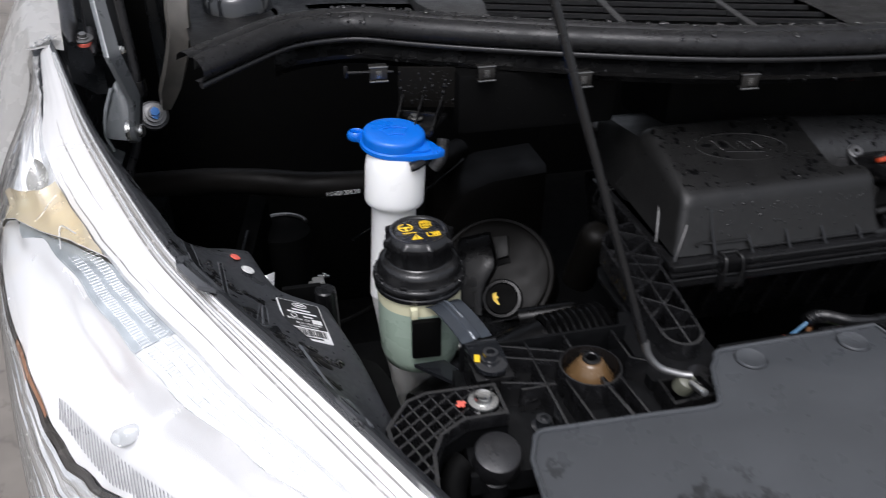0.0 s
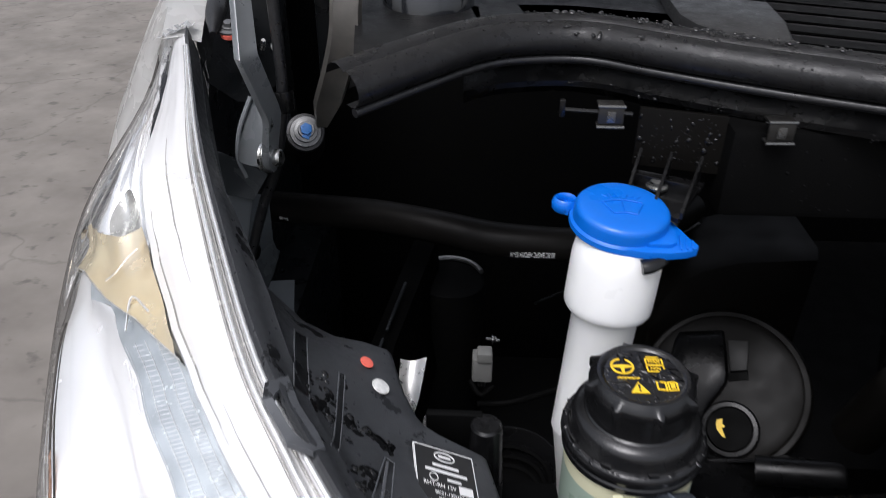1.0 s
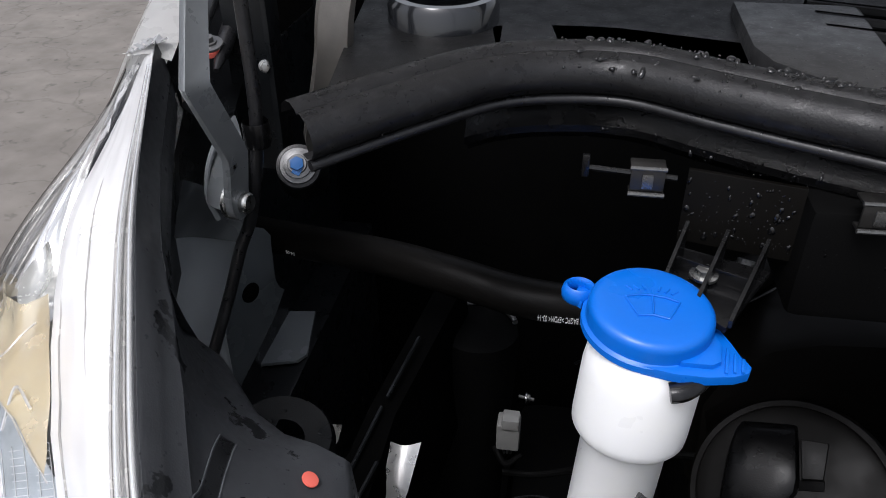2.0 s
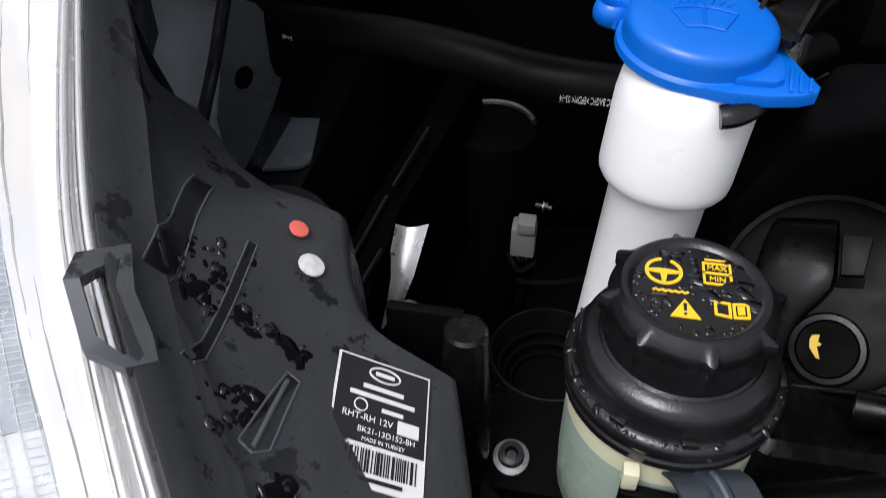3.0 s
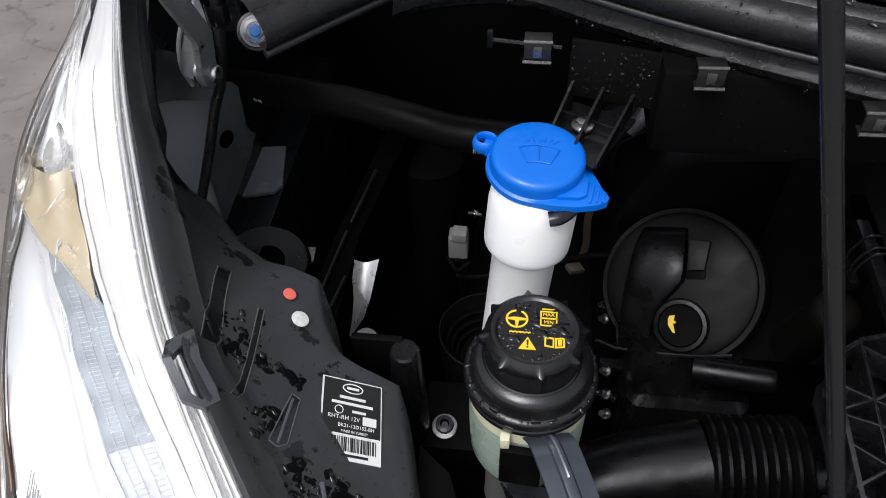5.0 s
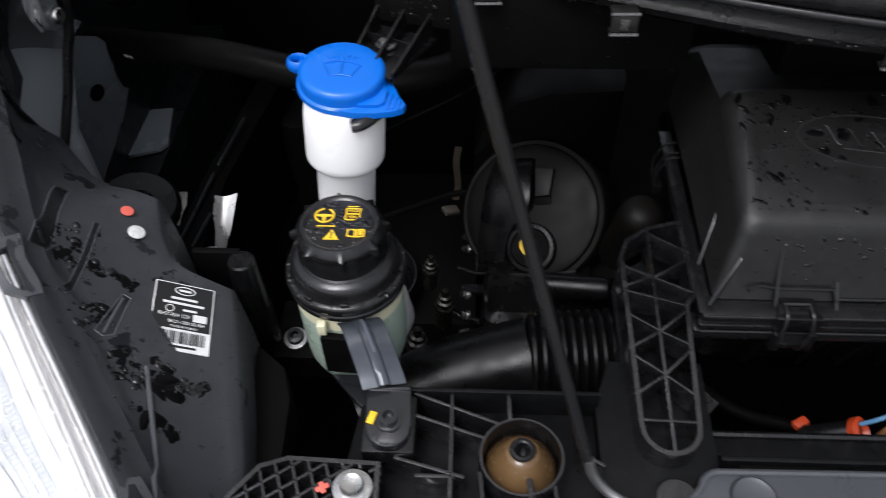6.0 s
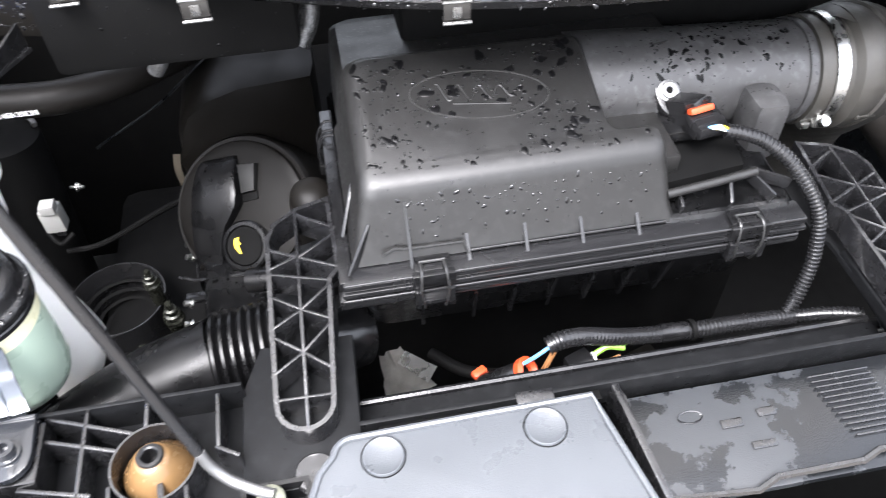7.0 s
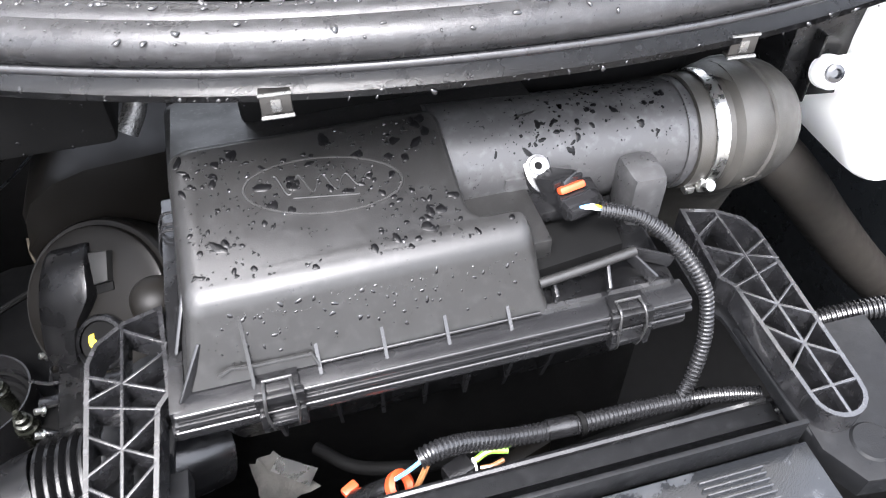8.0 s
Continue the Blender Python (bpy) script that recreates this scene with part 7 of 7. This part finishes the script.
part("housing_drum", lathe([(0.0, -0.004), (0.070, -0.004), (0.0745, -0.0035), (0.0765, -0.006), (0.0775, -0.012), (0.0775, -0.10)], 64, MD), SOOT, eng, "dusty round housing")
back_line = [(0.206, 0.86), (0.206, 0.955), (0.210, 0.985), (0.222, 1.008), (0.246, 1.026), (0.280, 1.037), (0.356, 1.043), (0.356, 0.86)]
part("cover_back", prism(back_line, 0, 0.09, 0.018, Matrix(((1, 0, 0, 0), (0, 0, -1, 0.965), (0, 1, 0, 0), (0, 0, 0, 1)))), SOOT, eng)
part("dome", lathe([(0.0, 0.0060), (0.020, 0.0058), (0.045, 0.0045), (0.0600, 0.0030), (0.0670, 0.0028), (0.0690, 0.0020), (0.0698, 0.0), (0.0698, -0.006)], 72, MD), SOOT, eng, "charcoal raised round disc")
hood_rows = []
for y, xl, xr, h in ((0.0560, -0.034, 0.004, 0.001), (0.0535, -0.0365, 0.0055, 0.0075), (0.047, -0.0400, 0.0062, 0.0125), (0.036, -0.0435, 0.0066, 0.0165), (0.024, -0.0462, 0.0068, 0.0190), (0.013, -0.0480, 0.0068, 0.0200), (0.004, -0.0495, 0.0050, 0.0198), (-0.005, -0.0508, -0.0015, 0.0190), (-0.015, -0.0520, -0.0105, 0.0175), (-0.026, -0.0530, -0.0170, 0.0155), (-0.038, -0.0540, -0.0210, 0.0130), (-0.050, -0.0545, -0.0232, 0.0105), (-0.062, -0.0550, -0.0255, 0.0080)):
    hood_rows.append([MD @ Vector((xl + (xr - xl) * f, y, g * h)) for f, g in ((0, -0.1), (0.015, 0.55), (0.06, 0.86), (0.15, 0.97), (0.35, 1.0), (0.65, 1.0), (0.86, 0.98), (0.95, 0.90), (0.99, 0.60), (1.0, -0.1))])
part("hood", sheet(hood_rows), HOOD, eng, "glossy black moulded hood")
# Tongue is coloured paler as a lit face; near-black below it for shade.
part("notch", prism([(0.0078, 0.0435), (0.0270, 0.0420), (0.0228, 0.0150), (0.0082, 0.0142)], 0.004, 0.0135, 0.002, MD), TONGUE, eng, "moulded tongue, its lit face put into a paler grey")
part("notch_shade", prism([(0.0060, 0.0140), (0.0236, 0.0148), (0.0230, 0.0070), (0.0055, 0.0060)], 0.004, 0.0072, 0.001, MD), DEEP, eng)
part("cap_well", lathe([(0.0205, 0.0125), (0.0240, 0.0122), (0.0258, 0.0105), (0.0263, 0.0)], 44, MD @ Matrix.Translation((0.0035, -0.0375, 0))), HOOD, eng, "black collar round the oil cap")
filler_cap = part("oil_cap", lathe([(0.0, 0.0115), (0.0150, 0.0115), (0.0190, 0.0120), (0.0200, 0.0105), (0.0202, 0.0)], 40, MD @ Matrix.Translation((0.0035, -0.0375, 0))), DEEP, eng, "round black oil filler cap")
part("oil_symbol", prism([(-0.0030, 0.0075), (0.0020, 0.0085), (0.0012, 0.0035), (0.0036, 0.0020), (0.0024, 0.0005), (0.0006, 0.0005), (0.0030, -0.0085), (0.0005, -0.0078), (-0.0040, -0.0010), (-0.0042, 0.0042)], 0, 0.0006, 0, MD @ Matrix.Translation((-0.0034, -0.0365, 0.0117))), YELLOW, filler_cap, "yellow oil can symbol")
part("base_rim", tube([MD @ Vector((x, y, z)) for x, y, z in ((-0.075, -0.058, 0.010), (-0.055, -0.0640, 0.012), (-0.020, -0.0655, 0.012), (0.020, -0.0645, 0.011), (0.05, -0.061, 0.008))], 0.0018, 8), SATIN, eng, "bright wet edge below the housing")
part("boss", lathe([(0.0, 0.0), (0.008, -0.0008), (0.0145, -0.0042), (0.0180, -0.010), (0.0190, -0.018), (0.0190, -0.09)], 32, facing((0.3440, 0.6900, 1.0620), (0.05, -0.35, 1))), SOOT, eng, "dusty rounded boss beside the air box")
part("lower_block", lofted([rounded_loop(0.215, 0.33, 0.70, 0.80, 0.80, 0.80, 0.012), rounded_loop(0.218, 0.328, 0.705, 0.79, 0.885, 0.90, 0.012), rounded_loop(0.224, 0.322, 0.715, 0.78, 0.895, 0.908, 0.012)], False), BLACK, eng)
part("lower_block_top", sheet([[Vector((0.222, 0.712, 0.895)), Vector((0.324, 0.712, 0.895))], [Vector((0.222, 0.785, 0.9085)), Vector((0.324, 0.785, 0.9085))]], 0.002), BLACK, eng)
part("side_stub", lathe([(0.0, 0.0), (0.006, -0.0005), (0.0100, -0.003), (0.0118, -0.008), (0.0122, -0.07)], 24, facing((0.3360, 0.7020, 0.9450), (0.95, -0.24, 0.20))), HOOD, eng, "smooth round pipe end")
part("seam_flange", join(sheet([[Vector((0.2125, 0.945, 0.905)), Vector((0.2115, 0.86, 0.900)), Vector((0.2110, 0.765, 0.893))], [Vector((0.2125, 0.945, 0.80)), Vector((0.2115, 0.86, 0.79)), Vector((0.2110, 0.765, 0.78))]], 0.003), tube([(0.2125, 0.945, 0.905), (0.2115, 0.86, 0.900), (0.2110, 0.765, 0.893)], 0.0022, 8)), BLACK, eng, "wet black joint flange")
part("flange_inner", tube([(0.2190, 0.945, 0.912), (0.2180, 0.86, 0.906), (0.2170, 0.770, 0.900)], 0.0026, 8), SOOT, eng, "dusty joint edge")
for y, z in ((0.822, 0.884), (0.806, 0.882), (0.745, 0.880), (0.722, 0.876), (0.705, 0.868)):
    part("flange_bolt", join(lathe([(0.0, 0.008), (0.0028, 0.008), (0.0032, 0.007), (0.0032, 0.002), (0.0052, 0.0016), (0.0054, 0.0)], 16, facing((0.2015, y, z), (-0.75, -0.35, 0.55)))), STEEL, eng, "small bright flange bolt")
part("shelf_lip", box((0.225, 0.755, 0.876), (0.06, 0.012, 0.006), 0.002), BLACK, eng)
stay = thing("pipe_stay", "dirty bare steel stay bracket behind the filler neck", "bracket", (0.182, 0.93, 0.86))
part("stay_strip", sheet([[q + Vector((-0.004, 0, 0)), q + Vector((0.004, -0.001, 0))] for q in glide([(0.187, 0.938, 0.915), (0.184, 0.933, 0.895), (0.186, 0.930, 0.862), (0.183, 0.928, 0.838)], 4)], 0.002), surface("rusty_bare_steel", (0.15, 0.13, 0.10), 0.4, metal=0.5, vary=0.6, scale=70), stay)
part("stay_foot", box((0.177, 0.925, 0.822), (0.020, 0.014, 0.006), 0.0015, Matrix.Rotation(0.5, 4, "Z") @ Matrix.Rotation(0.3, 4, "Y")), surface("rusty_stay_foot", (0.17, 0.15, 0.12), 0.4, metal=0.5, vary=0.6, scale=70), stay)
unions = thing("pipe_unions", "dark pipe unions with worn steel collars beside the engine", "pipe fitting", (0.17, 0.74, 0.83))
UNION = [(0.0, 0.022), (0.0030, 0.022), (0.0036, 0.019), (0.0036, 0.012), (0.0062, 0.011), (0.0066, 0.006), (0.0048, 0.004), (0.0085, 0.0025), (0.0092, -0.002), (0.0075, -0.0035), (0.0105, -0.006), (0.0110, -0.011), (0.0090, -0.013), (0.0090, -0.05)]
OILY = surface("oily_union_steel", (0.030, 0.031, 0.024), 0.22, metal=0.5, vary=0.5, scale=90)
for x, y, z, k in ((0.1775, 0.750, 0.862, 1.0), (0.1500, 0.715, 0.838, 1.25), (0.1620, 0.775, 0.890, 0.8)):
    part("union", lathe([(r * k, h * k) for r, h in UNION], 24, facing((x, y, z), (0.05, -0.15, 1))), OILY, unions)
part("feed_pipe", tube(glide([(0.1775, 0.750, 0.850), (0.195, 0.745, 0.842), (0.215, 0.735, 0.846)], 5), 0.004, 10), BLACK, unions)
block = thing("engine_block", "dark engine block below the covers, deep shade in its colour", "engine", (0.45, 0.95, 0.6))
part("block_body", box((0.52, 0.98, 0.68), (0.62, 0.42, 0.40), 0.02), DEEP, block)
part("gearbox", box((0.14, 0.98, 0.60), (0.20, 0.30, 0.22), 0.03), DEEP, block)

# loose hoses and fittings behind the filler
heater = thing("heater_hose", "thick dark rubber hose with white printing across the bay", "hose", (0.05, 0.89, 1.03))
HL = glide([(-0.230, 0.972, 1.030), (-0.158, 0.947, 1.039), (-0.110, 0.928, 1.047), (-0.061, 0.910, 1.053), (-0.007, 0.889, 1.056), (0.040, 0.875, 1.054), (0.080, 0.871, 1.052), (0.120, 0.874, 1.049), (0.160, 0.892, 1.044), (0.20, 0.925, 1.038), (0.26, 0.985, 1.030)], 8)
part("hose_wall", tube([q + Vector((0, 0, 0.003)) for q in HL], 0.0162, 28), OLDHOSE, heater)
part("print", letters("80-BC BAGFC >EPDM< 03-14", 0.0062, facing((0.0830, 0.8545, 1.0520), (0.0, -1.0, -0.10), (0, 0.0, -1)) @ Matrix.Diagonal((0.52, 1.35, 1, 1)), 0.0003), PAPER, heater, "white printed letters")
part("band_mark", letters("54-05", 0.0065, facing((-0.1635, 0.9315, 1.0385), (-0.33, -0.94, -0.1), (0, 0, -1)) @ Matrix.Diagonal((0.7, 0.8, 1, 1)), 0.0003), PAPER, heater, "small white printed marks")
can = thing("filter_canister", "black cylindrical canister with a bright bead", "canister", (0.0, 0.98, 0.7))
part("can_body", lathe([(0.0, 0.0), (0.032, -0.001), (0.040, -0.006), (0.0420, -0.016), (0.0425, -0.05), (0.0425, -0.40)], 40, pose(0.004, 0.966, 0.952, -4, 3, 0)), DEEP, can)
part("bead", tube([(0.004 + 0.037 * math.cos(a), 0.966 + 0.037 * math.sin(a), 0.950) for a in (radians(15 + 12 * k) for k in range(14))], 0.0030, 8), DULL, can, "worn bright bead")
conn = thing("grey_connector", "grey plastic wiring connector with a steel stud", "connector", (0.043, 0.905, 0.87))
part("shell", box((0.043, 0.903, 0.876), (0.022, 0.020, 0.032), 0.003), GREYPLUG, conn)
part("cap", box((0.045, 0.898, 0.896), (0.016, 0.016, 0.012), 0.002), GREYPLUG, conn)
part("wires", join(*[tube([(0.038 + 0.005 * k, 0.898, 0.862), (0.040 + 0.003 * k, 0.902, 0.848)], 0.0014, 6) for k in range(3)]), DULL, conn)
part("cradle", tube(glide([(0.030, 0.900, 0.858), (0.042, 0.890, 0.846), (0.056, 0.900, 0.850)], 5), 0.003, 8), DEEP, conn)
part("stud", tube([(0.048, 0.966, 0.863), (0.064, 0.964, 0.862)], 0.002, 8), STEEL, conn)
part("stud_nut", hexbolt(facing((0.055, 0.965, 0.8625), (1, 0, 0)), 0.0045, 0.005, 0.0055), STEEL, conn)
ring = thing("open_canister", "open round black plastic pot with stepped inside", "pot", (0.085, 0.82, 0.74))
part("pot_wall", lathe([(0.050, -0.07), (0.0545, -0.002), (0.0555, 0.0), (0.0575, 0.0), (0.0580, -0.003), (0.053, -0.09)], 44, pose(0.078, 0.872, 0.760, 0, 0, 0)), SATIN, ring)
for k in range(4):
    part("inner_step", lathe([(0.046 - 0.006 * k, 0.0), (0.050 - 0.006 * k, 0.001), (0.050 - 0.006 * k, -0.004)], 36, pose(0.078, 0.872, 0.735 - 0.010 * k)), DEEP, ring)
tor = thing("screw_mount", "pale grey washer with a torx screw on the chassis", "screw", (0.062, 0.612, 0.98))
part("washer", disc(0.0098, 0.003, facing((0.0625, 0.612, 0.982), (0.0, -0.25, 1)), 0.0008), DULL, tor)
part("torx_head", lathe([(0.0, 0.001), (0.0025, 0.001), (0.0035, 0.005), (0.0065, 0.0045), (0.007, 0.0)], 6 * 4, facing((0.0625, 0.612, 0.985), (0.0, -0.25, 1))), DARKSTEEL, tor)
part("mount_arm", box((0.07, 0.625, 0.965), (0.05, 0.06, 0.03), 0.004), DEEP, tor)
solo("thin_cable", tube(glide([(0.1015, 0.9600, 0.9198), (0.1082, 0.9550, 0.9288), (0.1835, 0.9500, 0.9761), (0.2311, 0.9400, 1.0201), (0.2563, 0.9400, 1.0406)], 6), 0.0014, 8), DARKSTEEL, "thin dark cable behind the filler neck", "cable")
solo("lower_cable", tube(glide([(0.0393, 0.9000, 0.8227), (0.0829, 0.9000, 0.8282), (0.1756, 0.8800, 0.8905), (0.2077, 0.8700, 0.9071)], 6), 0.0035, 8), DEEP, "black cable beside the engine cover", "cable")
braid = thing("braided_hose", "silver braided sleeve on a small pipe", "braided hose", (0.36, 0.83, 1.14))
part("sleeve", tube(glide([(0.352, 0.76, 1.150), (0.362, 0.77, 1.165), (0.366, 0.78, 1.185)], 6), 0.008, 14), surface("braided_steel_sleeve", (0.10, 0.10, 0.10), 0.3, metal=0.7, scale=350, vary=0.7, grain=500, bump=0.8), braid)
part("sleeve_far", tube(glide([(0.205, 0.90, 1.05), (0.215, 0.90, 1.065), (0.220, 0.91, 1.085)], 6), 0.008, 14), surface("braided_dark_sleeve", (0.18, 0.18, 0.18), 0.4, metal=0.6, scale=350, vary=0.8, grain=500, bump=0.8), braid)

# radiator top seen past the front bar
rad = thing("radiator", "aluminium radiator top edge with fine fins", "radiator", (0.66, 0.36, 0.9))
part("top_tank", box((0.66, 0.345, 1.000), (0.32, 0.030, 0.018), 0.003), FINS, rad)
for k in range(40):
    part("fin", box((0.505 + 0.0078 * k, 0.338, 0.96), (0.0015, 0.034, 0.06), 0, None, 1), FINS, rad)

# ---- rain drops: low domes of uneven outline, joined by surface ----
def drops(name, label, count, place, size, seed, tall=1.0, wet=None):
    rng = random.Random(seed)
    bm = bmesh.new()
    for _ in range(count):
        got = place(rng)
        if got is None:
            continue
        p, n = got
        r = size * (0.35 + 1.5 * rng.random() ** 4)
        st = 1 + 0.9 * rng.random()
        ph = rng.random() * 6.28
        m = facing(p, n, (math.cos(ph), math.sin(ph), 0.01))
        k = 14
        raw = [0.35 + 1.1 * rng.random() for _ in range(k)]
        jit = [(raw[i - 2] + 2 * raw[i - 1] + 2 * raw[i]) / 5 for i in range(k)]
        h = r * (0.10 + 0.10 * rng.random()) * tall
        o = [bm.verts.new(m @ Vector((r * st * jit[i] * math.cos(2 * math.pi * i / k), r * jit[i] * math.sin(2 * math.pi * i / k), -0.0003))) for i in range(k)]
        t = [bm.verts.new(m @ Vector((0.72 * r * st * jit[i] * math.cos(2 * math.pi * i / k), 0.72 * r * jit[i] * math.sin(2 * math.pi * i / k), h * 0.8))) for i in range(k)]
        c = bm.verts.new(m @ Vector((0, 0, h)))
        for i in range(k):
            j = (i + 1) % k
            bm.faces.new((o[i], o[j], t[j], t[i]))
            bm.faces.new((t[i], t[j], c))
    ob = new(name, shaded(bm, name, 80))
    ob.data.materials.append(wet or BEAD)
    return tagged(ob, label, "water", kind="stuff")


def on_lid_top(r):
    x, y = r.uniform(0.388, 0.588), r.uniform(0.606, 0.694)
    if x > 0.552 and y > 0.613 or noise.noise(Vector((x * 28, y * 28, 0.7))) < -0.22:
        return None
    return on_lid(x, y, 0.0004), (0, -slope, 1)


def on_lid_front(r):
    f = r.random()
    return Vector((r.uniform(0.39, 0.586), 0.5835 + 0.0115 * f, 1.1025 + 0.030 * f)), (0, -1, 0.4)


def on_pipe(r):
    a = r.uniform(radians(35), radians(150))
    c = AX0 + (AX1 - AX0) * r.uniform(0.12, 0.9)
    n = Vector((0, -math.cos(a), math.sin(a)))
    return c + n * 0.0412, n


def on_housing(r):
    x, y = r.uniform(-0.13, 0.04), r.uniform(0.46, 0.70)
    k = min(range(NU), key=lambda q: abs(RIM[q].y - y))
    a = RIM[k] + Vector((0.020, 0.008, 0))
    b = B[k]
    if noise.noise(Vector((x * 45, y * 45, 2.2))) < 0.0:
        return None
    if math.hypot(x + 0.0370, y - 0.6192) < 0.011 or math.hypot(x + 0.0270, y - 0.6035) < 0.012:
        return None
    if not (a.x < x < b.x) or (x > -0.012 and 0.508 < y < 0.585):
        return None
    hit, spot, normal, _ = shell.ray_cast(Vector((x, y, 1.4)), Vector((0, 0, -1)))
    if not hit or abs(normal.z) < 0.3:
        return None
    normal = normal if normal.z > 0 else -normal
    return spot + normal * 0.0003, normal


def on_seal(r):
    k = r.randrange(18, 80)
    q = SEAL[k] + Vector((r.uniform(-0.006, 0.006), 0, 0))
    b = across_seal(k)
    if r.random() < 0.65:
        return q + b * r.uniform(0.008, 0.013) + Vector((0, 0, 0.0136)), (0, -0.3, 1)
    a, z = r.choice(((-0.0020, 0.0108), (-0.0070, 0.0088), (-0.0112, 0.0052)))
    return q + b * a + Vector((0, 0, z)), Vector((0, 0.8 * a / 0.011, 1))


def on_bracket(r):
    f = r.random()
    return Vector((0.135 + 0.052 * f, 0.7413 - 0.0125 * f, r.uniform(1.204, 1.238))), (-0.23, -1, 0.05)


def on_cap(r):
    a, q = r.uniform(0, 6.283), 0.0205 * r.random() ** 0.5
    x, y = q * math.cos(a), q * math.sin(a)
    if min(math.hypot(x - cx, y - cy) for cx, cy in ((-0.0105, 0.0070), (0.0078, 0.0090), (0.0115, -0.0080), (-0.0038, -0.0105))) < 0.0064:
        return None
    return Vector((PS.x + x, PS.y + y, PS.z - 0.0010)), (0, 0, 1)


def on_screw_rim(r):
    a = r.uniform(radians(150), radians(390))
    q = r.uniform(0.0385, 0.0405)
    return Vector((PS.x + q * math.cos(a), PS.y + q * math.sin(a), PS.z - 0.0388)), (0.3 * math.cos(a), 0.3 * math.sin(a), 1)


drops("rain_drops_cap", "rain puddles on the screw cap", 130, on_cap, 0.0020, 31, 0.9)
drops("rain_drops_collar", "rain beads on the reservoir collar", 70, on_screw_rim, 0.0011, 32, 2.0)
drops("rain_film_lid", "flat rain patches on the air box lid, dark reflection in their colour", 520, on_lid_top, 0.0019, 3, 0.02, DROP)
drops("rain_drops_lid", "fine rain drops standing on the air box lid", 260, on_lid_top, 0.0006, 13, 1.0)
drops("rain_drops_front", "small rain drops on the front of the air box lid", 420, on_lid_front, 0.0009, 4, 1.6)
drops("rain_drops_pipe", "rain drops on the air outlet pipe", 380, on_pipe, 0.0014, 5, 0.2, DROP)
drops("rain_film_housing", "rain splashes on the lamp housing, dark reflection in their colour", 2600, on_housing, 0.0029, 6, 0.15, DROP)
drops("rain_drops_housing", "rain drops clustered on the lamp housing", 1500, on_housing, 0.0022, 16, 2.2)
drops("rain_drops_seal", "rain drops on the bonnet seal", 420, on_seal, 0.0012, 7, 1.8)
drops("rain_drops_bracket", "rain beads on the filler bracket plate", 120, on_bracket, 0.0011, 8, 2.0)


def on_rail(r):
    q = SEAL[r.randrange(22, 80)].lerp(SEAL[r.randrange(22, 80)], 0.0)
    return q + Vector((r.uniform(-0.01, 0.01), -0.0062 - 0.0005, r.uniform(-0.0345, -0.0290))), (0, -1, 0.35)


def on_duct(r):
    return Vector((r.uniform(0.19, 0.355), 0.7148, r.uniform(1.178, 1.234))), (0, -1, 0.1)


drops("rain_drops_rail", "rain drops hanging along the scuttle rail", 240, on_rail, 0.0008, 21, 1.8)
drops("rain_drops_duct", "rain drops on the duct box under the scuttle", 90, on_duct, 0.0007, 22, 0.4, DROP)
